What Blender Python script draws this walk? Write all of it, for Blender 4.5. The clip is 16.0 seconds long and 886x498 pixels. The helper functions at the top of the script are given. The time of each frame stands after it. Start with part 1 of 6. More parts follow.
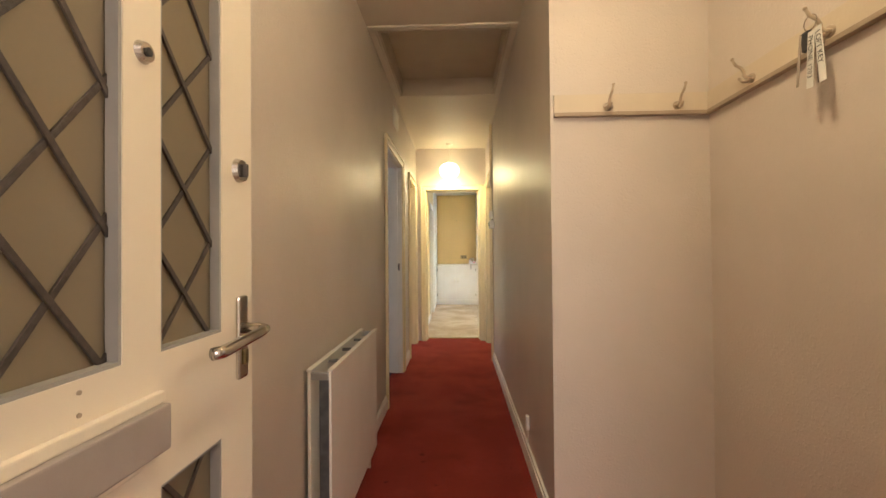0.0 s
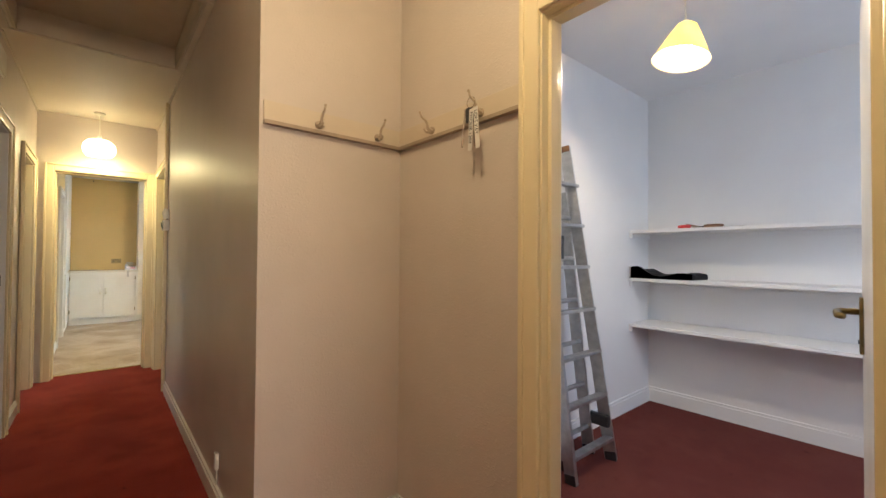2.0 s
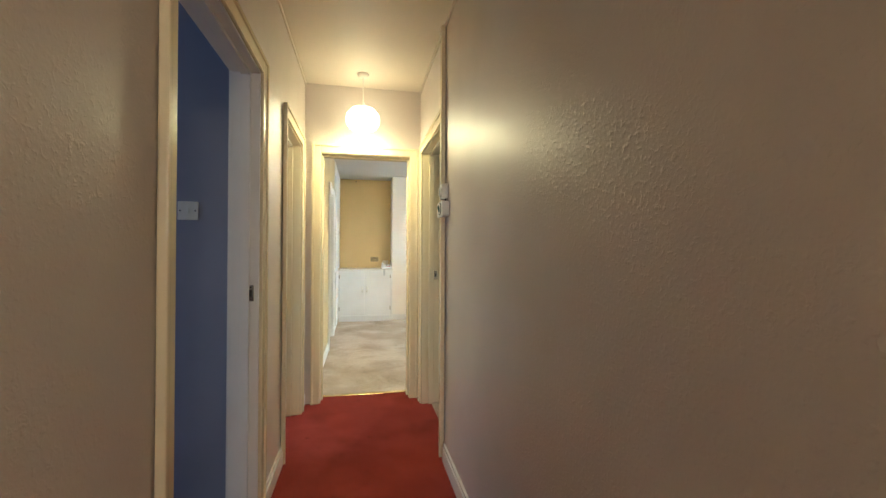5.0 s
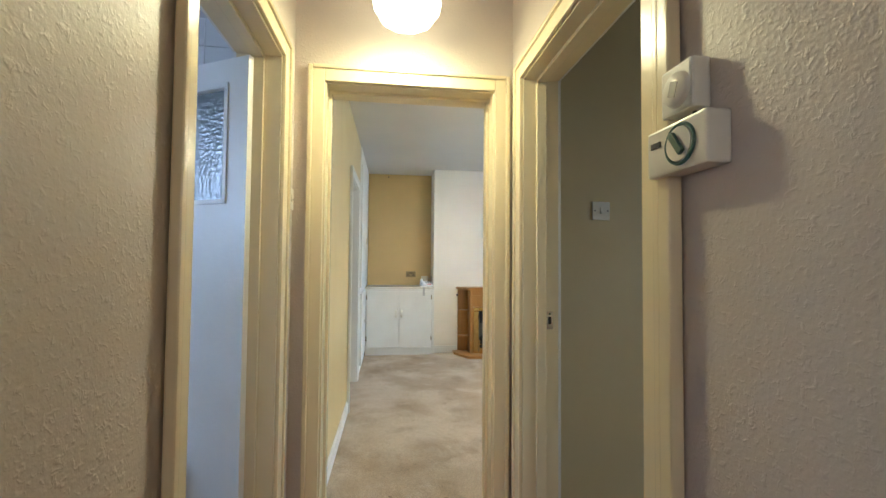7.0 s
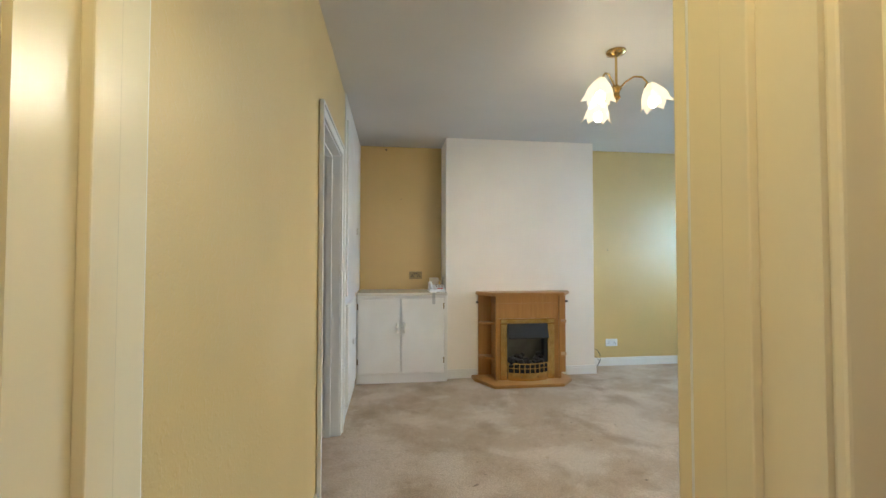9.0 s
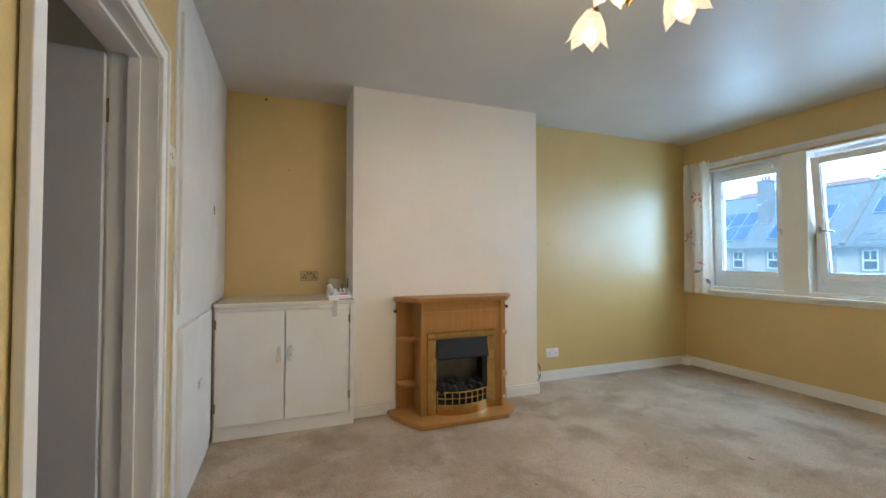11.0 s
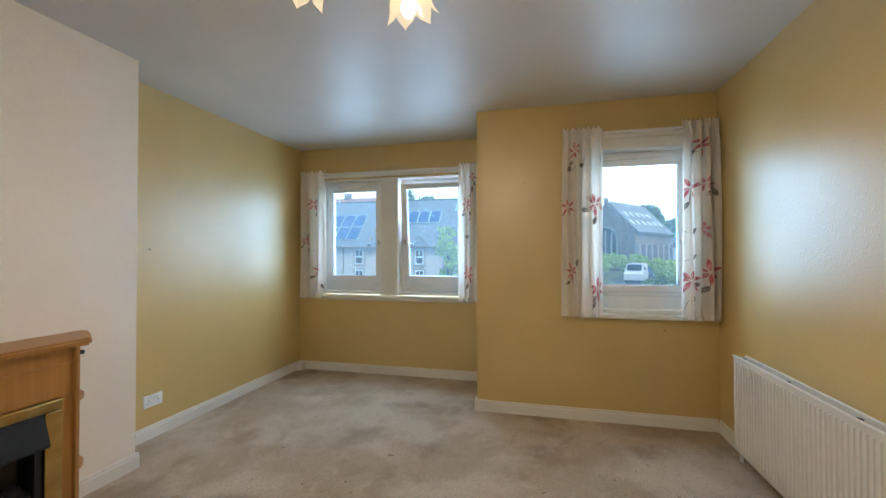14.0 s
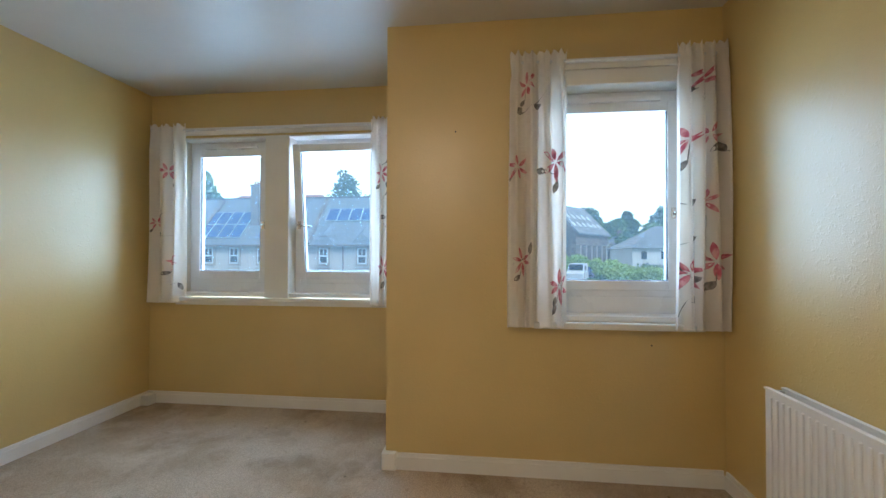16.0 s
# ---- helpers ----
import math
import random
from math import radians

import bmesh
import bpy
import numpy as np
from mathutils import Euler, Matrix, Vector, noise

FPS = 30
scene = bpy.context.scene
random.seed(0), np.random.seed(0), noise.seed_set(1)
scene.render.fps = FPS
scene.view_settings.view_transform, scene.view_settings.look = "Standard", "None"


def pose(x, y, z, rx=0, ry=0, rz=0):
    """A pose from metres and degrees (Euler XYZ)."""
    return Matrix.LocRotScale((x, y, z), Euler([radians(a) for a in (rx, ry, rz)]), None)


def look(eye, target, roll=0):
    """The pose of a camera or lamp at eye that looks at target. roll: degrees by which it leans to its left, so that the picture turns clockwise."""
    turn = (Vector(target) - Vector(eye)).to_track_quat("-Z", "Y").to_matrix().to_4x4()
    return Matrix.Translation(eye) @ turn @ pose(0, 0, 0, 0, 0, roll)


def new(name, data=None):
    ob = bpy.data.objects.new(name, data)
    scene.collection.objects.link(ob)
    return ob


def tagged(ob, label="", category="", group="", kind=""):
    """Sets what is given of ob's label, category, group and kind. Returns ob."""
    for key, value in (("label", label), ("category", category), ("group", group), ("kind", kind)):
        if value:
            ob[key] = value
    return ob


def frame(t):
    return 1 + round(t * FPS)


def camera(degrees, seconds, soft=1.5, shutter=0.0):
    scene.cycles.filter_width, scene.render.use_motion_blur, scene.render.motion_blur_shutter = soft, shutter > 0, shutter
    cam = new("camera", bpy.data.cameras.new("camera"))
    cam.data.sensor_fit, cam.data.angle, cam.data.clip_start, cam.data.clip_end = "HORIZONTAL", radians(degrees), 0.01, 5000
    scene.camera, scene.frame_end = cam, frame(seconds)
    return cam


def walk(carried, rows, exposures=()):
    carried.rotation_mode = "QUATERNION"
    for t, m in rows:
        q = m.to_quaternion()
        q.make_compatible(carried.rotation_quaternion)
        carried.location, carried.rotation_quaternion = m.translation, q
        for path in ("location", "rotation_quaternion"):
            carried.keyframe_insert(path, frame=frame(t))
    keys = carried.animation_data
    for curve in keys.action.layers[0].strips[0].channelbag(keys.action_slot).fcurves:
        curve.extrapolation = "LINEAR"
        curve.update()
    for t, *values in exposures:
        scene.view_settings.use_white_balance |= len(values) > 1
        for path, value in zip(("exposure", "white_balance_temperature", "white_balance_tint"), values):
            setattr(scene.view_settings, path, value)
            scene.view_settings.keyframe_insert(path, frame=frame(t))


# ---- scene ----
cam = camera(94.9, 16.0)
PATH = [
    (0, (0.166, 0.837, 1.156), (0.095, 2.836, 1.179), -0.5),
    (0.5, (0.155, 0.85, 1.19), (0.624, 2.794, 1.205), -0.1),
    (1, (0.142, 0.872, 1.217), (1.024, 2.667, 1.233), 0.2),
    (1.5, (0.125, 0.887, 1.217), (1.271, 2.527, 1.242), 0.3),
    (2, (0.106, 0.901, 1.213), (1.391, 2.433, 1.246), 0.4),
    (2.5, (0.046, 0.973, 1.21), (1.355, 2.485, 1.247), 0.5),
    (3, (0.02, 1.167, 1.183), (1.216, 2.769, 1.217), 0.5),
    (3.5, (0.065, 1.485, 1.167), (1.022, 3.241, 1.192), 0.4),
    (4, (0.011, 1.868, 1.137), (0.726, 3.735, 1.17), 0.3),
    (4.5, (0.043, 2.291, 1.181), (0.562, 4.223, 1.21), 0.3),
    (4.7, (0.065, 2.528, 1.197), (0.527, 4.474, 1.21), 0.3),
    (7, (0.027, 4.534, 1.259), (0.278, 6.518, 1.323), 0.5),
    (7.5, (0.031, 4.894, 1.245), (0.27, 6.878, 1.316), 0.4),
    (8, (0.038, 5.251, 1.258), (0.268, 7.237, 1.322), 0.2),
    (8.2, (0.032, 5.384, 1.25), (0.259, 7.37, 1.314), 0.0),
    (10.3, (0.09, 6.654, 1.252), (0.539, 8.603, 1.284), 0.3),
    (10.5, (0.101, 6.749, 1.224), (0.614, 8.682, 1.27), 0.1),
    (11, (0.161, 7.019, 1.214), (0.865, 8.89, 1.263), 0.0),
    (11.5, (0.274, 7.259, 1.242), (1.189, 9.037, 1.287), 0.0),
    (12, (0.348, 7.37, 1.289), (1.505, 9.001, 1.328), 0.1),
    (12.5, (0.333, 7.482, 1.299), (1.763, 8.878, 1.345), 0.1),
    (13, (0.272, 7.621, 1.323), (1.967, 8.683, 1.361), -0.0),
    (13.5, (0.246, 7.683, 1.321), (2.107, 8.415, 1.357), -0.1),
    (14, (0.239, 7.72, 1.328), (2.182, 8.192, 1.356), -0.1),
    (14.5, (0.267, 7.708, 1.306), (2.242, 8.021, 1.333), -0.1),
    (15, (0.507, 7.689, 1.283), (2.497, 7.89, 1.282), -0.3),
    (15.5, (0.942, 7.629, 1.236), (2.934, 7.811, 1.27), 0.1),
    (16, (1.386, 7.673, 1.225), (3.373, 7.895, 1.255), 0.1),
]
# the film camera opens up and balances warmer in the dim hall
EXPOSURES = [(0.0, 0.94, 6200, 9), (2.0, 0.66, 6300, 9), (3.5, 0.8, 5950, 8), (4.5, 0.98, 5650, 5), (7.0, 0.5, 5250, 6), (8.0, 0.38, 5400, 7), (10.5, -0.05, 5800, 13), (12.0, -0.06, 6000, 15), (13.5, -0.24, 6200, 16), (16.0, -0.38, 6150, 19)]
walk(cam, [(t, look(eye, target, roll)) for t, eye, target, roll in PATH], EXPOSURES)

# ---- light ----
H = 2.557          # ceiling height
GROUND = -2.2      # street level under the upper flat
world = bpy.data.worlds.new("world")
scene.world = world
world.use_nodes = True
sky = world.node_tree.nodes.new("ShaderNodeTexSky")
sky.sky_type = "NISHITA"
sky.sun_disc = False
sky.sun_elevation, sky.sun_rotation = radians(50), radians(235)
sky.air_density, sky.dust_density = 1.0, 1.5
world.node_tree.nodes["Background"].inputs[1].default_value = 0.15
world.node_tree.links.new(sky.outputs[0], world.node_tree.nodes["Background"].inputs[0])


def lamp(name, kind, m, energy, colour, size=0.05, size_y=None):
    data = bpy.data.lights.new(name, kind)
    data.energy, data.color = energy, colour
    if kind == "AREA":
        data.shape, data.size, data.size_y = "RECTANGLE", size, size_y or size
    elif kind == "SUN":
        data.angle = size
    else:
        data.shadow_soft_size = size
    ob = new(name, data)
    ob.matrix_world = m
    return ob


WARM = (1.0, 0.82, 0.40)
DAY = (0.54, 0.76, 1.0)
lamp("sun", "SUN", look((0, 0, 30), (20, 14, 0)), 3.6, (0.92, 0.97, 1.0), radians(25))
# lamps that hang in the rooms
lamp("hall_bulb", "POINT", pose(0.072, 6.00, 2.165), 15, WARM, 0.06)
lamp("store_bulb", "POINT", pose(2.2, 1.64, 2.19), 22, (1.0, 0.84, 0.64), 0.035)
CH = (1.43, 8.27)
for a in (-26, 94, 214):
    lamp("chandelier_bulb", "POINT", pose(CH[0] + 0.205 * math.cos(radians(a)), CH[1] + 0.205 * math.sin(radians(a)), 2.205), 20, (1.0, 0.82, 0.54), 0.025)
# daylight in the living room windows
lamp("skylight_bay", "AREA", look((4.98, 9.33, 1.85), (1.5, 9.33, 0.75)), 185, DAY, 2.3, 1.6)
lamp("skylight_side", "AREA", look((4.18, 6.97, 1.85), (1.0, 6.97, 0.75)), 72, DAY, 1.1, 1.6)
# fill lamps added at assumed store and landing windows, out of view
lamp("window_fill_store", "AREA", look((2.5, -0.28, 1.5), (2.5, 2, 1.0)), 14, (0.62, 0.74, 1.0), 0.9, 1.0)
lamp("landing_fill", "AREA", look((0.1, -1.9, 1.8), (0.3, 1.5, 1.0)), 24, (1.0, 0.84, 0.74), 1.0, 1.0)
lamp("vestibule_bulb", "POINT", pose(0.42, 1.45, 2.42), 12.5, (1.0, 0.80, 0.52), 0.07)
# more added fills at assumed windows, to brighten the side rooms
lamp("window_fill_bedroom", "AREA", look((-3.35, 3.6, 1.5), (0, 4.5, 0.9)), 6.5, (0.68, 0.77, 1.0), 1.1, 1.0)
lamp("window_fill_bathroom", "AREA", look((-2.35, 5.3, 1.7), (0, 5.6, 1.2)), 13, (0.62, 0.75, 1.0), 0.7, 0.8)
lamp("window_fill_side_room", "AREA", look((3.2, 4.6, 1.3), (0.8, 6.0, -0.2)), 5.5, (0.80, 0.88, 0.95), 1.0, 1.0)
lamp("window_fill_kitchen", "AREA", look((-2.75, 8.6, 1.6), (0, 8.5, 1.1)), 6, (0.7, 0.8, 1.0), 1.0, 0.9)


# ---- materials ----
def material(name, colour, rough=0.6, metal=0.0, second=None, scale=6.0, bump=0.0, bump_scale=80.0, grain=0.0, spec=0.5, lumps=0.0, lump_scale=30.0, spots=0.0, contrast=(0.35, 0.65)):
    """Principled material: two colours mixed by noise, fine grain, bump and raised lumps."""
    m = bpy.data.materials.new(name)
    m.use_nodes = True
    t = m.node_tree
    b = t.nodes["Principled BSDF"]
    b.inputs["Roughness"].default_value = rough
    b.inputs["Metallic"].default_value = metal
    b.inputs["Specular IOR Level"].default_value = spec
    b.inputs["Base Color"].default_value = (*colour, 1)
    co = t.nodes.new("ShaderNodeTexCoord").outputs["Object"]
    if second:
        n = t.nodes.new("ShaderNodeTexNoise")
        n.inputs["Scale"].default_value, n.inputs["Detail"].default_value = scale, 5
        t.links.new(co, n.inputs["Vector"])
        r = t.nodes.new("ShaderNodeMapRange")
        r.inputs[1].default_value, r.inputs[2].default_value = contrast
        t.links.new(n.outputs[0], r.inputs[0])
        mix = t.nodes.new("ShaderNodeMix")
        mix.data_type = "RGBA"
        mix.inputs[6].default_value, mix.inputs[7].default_value = (*colour, 1), (*second, 1)
        t.links.new(r.outputs[0], mix.inputs[0])
        out = mix.outputs[2]
        if grain:
            g = t.nodes.new("ShaderNodeTexNoise")
            g.inputs["Scale"].default_value, g.inputs["Detail"].default_value = 260, 2
            t.links.new(co, g.inputs["Vector"])
            k = t.nodes.new("ShaderNodeMapRange")
            k.inputs[1].default_value, k.inputs[2].default_value = 0.3, 0.7
            k.inputs[3].default_value, k.inputs[4].default_value = 1 - grain, 1 + grain
            t.links.new(g.outputs[0], k.inputs[0])
            v = t.nodes.new("ShaderNodeVectorMath")
            v.operation = "MULTIPLY"
            t.links.new(out, v.inputs[0])
            t.links.new(k.outputs[0], v.inputs[1])
            out = v.outputs[0]
        t.links.new(out, b.inputs["Base Color"])
        rr = t.nodes.new("ShaderNodeMapRange")
        rr.inputs[3].default_value, rr.inputs[4].default_value = max(0.02, rough - 0.06), min(1, rough + 0.06)
        t.links.new(n.outputs[0], rr.inputs[0])
        t.links.new(rr.outputs[0], b.inputs["Roughness"])
    last = None
    if bump:
        n2 = t.nodes.new("ShaderNodeTexNoise")
        n2.inputs["Scale"].default_value, n2.inputs["Detail"].default_value = bump_scale, 4
        t.links.new(co, n2.inputs["Vector"])
        bp = t.nodes.new("ShaderNodeBump")
        bp.inputs["Strength"].default_value, bp.inputs["Distance"].default_value = bump, 0.004
        t.links.new(n2.outputs[0], bp.inputs["Height"])
        last = bp
    if lumps:
        n3 = t.nodes.new("ShaderNodeTexNoise")
        n3.inputs["Scale"].default_value, n3.inputs["Detail"].default_value = lump_scale, 2
        n3.inputs["Distortion"].default_value = 0.6
        t.links.new(co, n3.inputs["Vector"])
        r3 = t.nodes.new("ShaderNodeMapRange")
        r3.interpolation_type = "SMOOTHSTEP"
        r3.inputs[1].default_value, r3.inputs[2].default_value = 0.54, 0.72
        t.links.new(n3.outputs[0], r3.inputs[0])
        b3 = t.nodes.new("ShaderNodeBump")
        b3.inputs["Strength"].default_value, b3.inputs["Distance"].default_value = lumps, 0.006
        t.links.new(r3.outputs[0], b3.inputs["Height"])
        if last:
            t.links.new(last.outputs[0], b3.inputs["Normal"])
        last = b3
    if last:
        t.links.new(last.outputs[0], b.inputs["Normal"])
    return m


def emitter(name, colour, strength, rough=0.3):
    m = material(name, (0.85, 0.82, 0.75), rough)
    b = m.node_tree.nodes["Principled BSDF"]
    b.inputs["Emission Color"].default_value = (*colour, 1)
    b.inputs["Emission Strength"].default_value = strength
    return m


MAT = {}
MAT["hall_wall"] = material("hall_wall", (0.64, 0.56, 0.485), 0.42, second=(0.60, 0.525, 0.45), scale=2.5, bump=0.25, bump_scale=120, lumps=0.18, lump_scale=78)
MAT["yellow"] = material("yellow_paint", (0.645, 0.465, 0.175), 0.37, second=(0.60, 0.43, 0.155), scale=1.6, bump=0.18, bump_scale=140, lumps=0.14, lump_scale=55, spec=0.85)
yellow_ = MAT["yellow"].node_tree.nodes["Principled BSDF"]
yellow_.inputs["Coat Weight"].default_value, yellow_.inputs["Coat Roughness"].default_value = 0.35, 0.40
MAT["breast"] = material("cream_paint", (0.87, 0.805, 0.705), 0.5, second=(0.84, 0.775, 0.675), scale=2.0, bump=0.2, bump_scale=140, lumps=0.1, lump_scale=60)
MAT["store_wall"] = material("store_paint", (0.80, 0.79, 0.77), 0.7, second=(0.76, 0.75, 0.74), scale=2.0, bump=0.2, bump_scale=60)
MAT["ceiling"] = material("ceiling_paint", (0.64, 0.62, 0.58), 0.44, second=(0.60, 0.58, 0.54), scale=1.4, bump=0.12, bump_scale=25)
MAT["hall_ceiling"] = material("hall_ceiling_paint", (0.74, 0.66, 0.54), 0.55, second=(0.70, 0.62, 0.50), scale=1.4, bump=0.15, bump_scale=40)
# this brown carries the shade of the loft recess and the kitchen ceiling
MAT["hatch"] = material("shade_brown_paint", (0.60, 0.51, 0.38), 0.6, second=(0.54, 0.45, 0.33), scale=3, bump=0.2, bump_scale=40)
MAT["gloss"] = material("cream_gloss", (0.79, 0.68, 0.44), 0.25)
MAT["white"] = material("white_gloss", (0.80, 0.78, 0.73), 0.32, second=(0.76, 0.73, 0.67), scale=4, bump=0.12, bump_scale=50)
MAT["worktop"] = material("gloss_white_worktop", (0.76, 0.72, 0.63), 0.12, second=(0.72, 0.67, 0.57), scale=5)
MAT["upvc"] = material("white_plastic", (0.82, 0.83, 0.84), 0.28, second=(0.79, 0.80, 0.81), scale=4)
MAT["plastic"] = material("ivory_plastic", (0.78, 0.75, 0.66), 0.35, second=(0.74, 0.70, 0.6), scale=20)
MAT["dark_carpet"] = material("purple_carpet", (0.06, 0.035, 0.05), 0.95, second=(0.16, 0.11, 0.13), scale=14, bump=0.8, bump_scale=300, grain=0.3, spec=0.1, contrast=(0.5, 0.7))
MAT["chrome"] = material("satin_chrome", (0.62, 0.58, 0.52), 0.22, 1.0, second=(0.55, 0.51, 0.46), scale=30)
MAT["brass"] = material("brass", (0.64, 0.46, 0.18), 0.15, 1.0, second=(0.54, 0.36, 0.12), scale=18)
MAT["old_brass"] = material("antique_brass", (0.30, 0.22, 0.10), 0.35, 1.0, second=(0.22, 0.16, 0.07), scale=40)
MAT["socket_brass"] = material("dull_brass_plate", (0.34, 0.27, 0.14), 0.32, 0.8, second=(0.28, 0.22, 0.11), scale=40)
MAT["alu"] = material("aluminium", (0.52, 0.53, 0.54), 0.38, 1.0, second=(0.42, 0.43, 0.44), scale=25, bump=0.05, bump_scale=200)
# fins and brackets darkened so the gap between radiator panels looks shaded
MAT["fin_metal"] = material("gap_shade_metal", (0.20, 0.20, 0.20), 0.7, 0.3, second=(0.14, 0.14, 0.14), scale=30)
MAT["black"] = material("black_plastic", (0.02, 0.02, 0.022), 0.45, second=(0.03, 0.03, 0.03), scale=40, bump=0.1)
MAT["dark_metal"] = material("dark_hood", (0.018, 0.021, 0.026), 0.55, 0.0, second=(0.022, 0.025, 0.03), scale=30, spec=0.25)
MAT["coal"] = material("coal", (0.018, 0.018, 0.02), 0.7, second=(0.028, 0.027, 0.026), scale=30, bump=0.8, bump_scale=60, spec=0.25)
MAT["firebox"] = material("firebox", (0.17, 0.16, 0.14), 0.3, 0.2, second=(0.13, 0.12, 0.105), scale=8)
MAT["lead"] = material("lead_came", (0.06, 0.048, 0.04), 0.55, 0.2, second=(0.09, 0.072, 0.06), scale=60, bump=0.3, bump_scale=200)
MAT["grey_band"] = material("grey_painted_trim", (0.34, 0.29, 0.26), 0.45, second=(0.39, 0.335, 0.30), scale=8, bump=0.1)
# grey with the door beads' shadow darkened in; plain grey on small fittings
MAT["bead_grey"] = material("grey_bead_shade", (0.34, 0.32, 0.29), 0.4, second=(0.30, 0.285, 0.26), scale=10, bump=0.1)
MAT["batten"] = material("taupe_batten", (0.40, 0.31, 0.22), 0.5, second=(0.35, 0.27, 0.19), scale=12, bump=0.2)
MAT["board"] = material("cream_board", (0.64, 0.55, 0.42), 0.4, second=(0.60, 0.51, 0.385), scale=5, bump=0.15)
MAT["hook_paint"] = material("tan_hook_paint", (0.50, 0.40, 0.29), 0.4, second=(0.44, 0.35, 0.25), scale=40)
MAT["door_cream"] = material("cream_door_paint", (0.80, 0.71, 0.57), 0.32, second=(0.77, 0.68, 0.54), scale=4, bump=0.06, bump_scale=70)
MAT["red"] = material("red_plastic", (0.55, 0.02, 0.02), 0.4)
MAT["ink"] = material("black_ink", (0.015, 0.015, 0.018), 0.6)
MAT["wood_handle"] = material("worn_wood", (0.26, 0.13, 0.06), 0.5, second=(0.16, 0.08, 0.04), scale=30)
MAT["bag"] = material("black_bag", (0.012, 0.012, 0.016), 0.5, second=(0.03, 0.03, 0.04), scale=20, bump=0.3, bump_scale=60)
MAT["paper"] = material("white_paper", (0.78, 0.76, 0.70), 0.7)
MAT["tile"] = material("white_tile", (0.80, 0.79, 0.77), 0.15, second=(0.77, 0.75, 0.73), scale=3)
MAT["grout"] = material("grout", (0.55, 0.53, 0.50), 0.8)
MAT["side_wall"] = material("side_room_paint", (0.58, 0.48, 0.28), 0.6, second=(0.54, 0.44, 0.25), scale=2, bump=0.15, bump_scale=120)
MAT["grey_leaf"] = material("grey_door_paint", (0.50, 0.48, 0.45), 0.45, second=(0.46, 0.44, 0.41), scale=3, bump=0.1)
# dark blue-grey puts the dim room's shade into wall and door colour
MAT["bed_wall"] = material("dim_room_paint", (0.26, 0.27, 0.34), 0.7, second=(0.23, 0.24, 0.31), scale=2, bump=0.15, bump_scale=120)
MAT["bronze_petal"] = material("petal_print", (0.62, 0.12, 0.17), 0.8, second=(0.80, 0.42, 0.42), scale=28, contrast=(0.4, 0.62))
MAT["leaf_print"] = material("leaf_print", (0.17, 0.15, 0.13), 0.8, second=(0.42, 0.38, 0.33), scale=30, contrast=(0.4, 0.65))


def worn_carpet(name, base, worn, stain, seed):
    """Cut pile: trodden lighter and darker patches, small dark spots and a tufted grain."""
    m = material(name, base, 0.95, bump=0.9, bump_scale=330, spec=0.1)
    t = m.node_tree
    b = t.nodes["Principled BSDF"]
    co = t.nodes.new("ShaderNodeTexCoord").outputs["Object"]
    mp = t.nodes.new("ShaderNodeMapping")
    mp.inputs["Location"].default_value = (seed, seed * 0.7, 0)
    t.links.new(co, mp.inputs[0])

    def noise_of(scale, detail, lo, hi, distortion=0.0, rough=0.6):
        n = t.nodes.new("ShaderNodeTexNoise")
        n.inputs["Scale"].default_value, n.inputs["Detail"].default_value = scale, detail
        n.inputs["Roughness"].default_value, n.inputs["Distortion"].default_value = rough, distortion
        t.links.new(mp.outputs[0], n.inputs["Vector"])
        r = t.nodes.new("ShaderNodeMapRange")
        r.interpolation_type = "SMOOTHSTEP"
        r.inputs[1].default_value, r.inputs[2].default_value = lo, hi
        t.links.new(n.outputs[0], r.inputs[0])
        return r.outputs[0]

    def blend(a, c, fac, amount=1.0):
        k = t.nodes.new("ShaderNodeMath")
        k.operation = "MULTIPLY"
        k.inputs[1].default_value = amount
        t.links.new(fac, k.inputs[0])
        x = t.nodes.new("ShaderNodeMix")
        x.data_type = "RGBA"
        t.links.new(k.outputs[0], x.inputs[0])
        if a is None:
            x.inputs[6].default_value = (*base, 1)
        else:
            t.links.new(a, x.inputs[6])
        x.inputs[7].default_value = (*c, 1)
        return x.outputs[2]
    col = blend(None, worn, noise_of(1.5, 5, 0.42, 0.62, 0.15, 0.55))
    col = blend(col, stain, noise_of(2.3, 5, 0.50, 0.70, 0.25, 0.58), 0.6)
    col = blend(col, worn, noise_of(6.0, 5, 0.52, 0.70, 0.2), 0.4)
    col = blend(col, stain, noise_of(17.0, 4, 0.60, 0.70, 0.2), 0.4)
    dark = tuple(c * 0.45 for c in stain)
    col = blend(col, dark, noise_of(13.0, 1, 0.755, 0.78), 0.6)
    g = noise_of(230, 2, 0.25, 0.75)
    k = t.nodes.new("ShaderNodeMapRange")
    k.inputs[3].default_value, k.inputs[4].default_value = 0.74, 1.26
    t.links.new(g, k.inputs[0])
    v = t.nodes.new("ShaderNodeVectorMath")
    v.operation = "MULTIPLY"
    t.links.new(col, v.inputs[0])
    t.links.new(k.outputs[0], v.inputs[1])
    t.links.new(v.outputs[0], b.inputs["Base Color"])
    return m


MAT["carpet"] = worn_carpet("beige_carpet", (0.43, 0.335, 0.235), (0.54, 0.445, 0.34), (0.27, 0.20, 0.13), 3.0)
MAT["store_carpet"] = worn_carpet("dull_red_carpet", (0.135, 0.036, 0.030), (0.155, 0.045, 0.037), (0.105, 0.026, 0.022), 5.0)
MAT["red_carpet"] = worn_carpet("red_carpet", (0.24, 0.034, 0.024), (0.29, 0.046, 0.032), (0.17, 0.024, 0.016), 9.0)


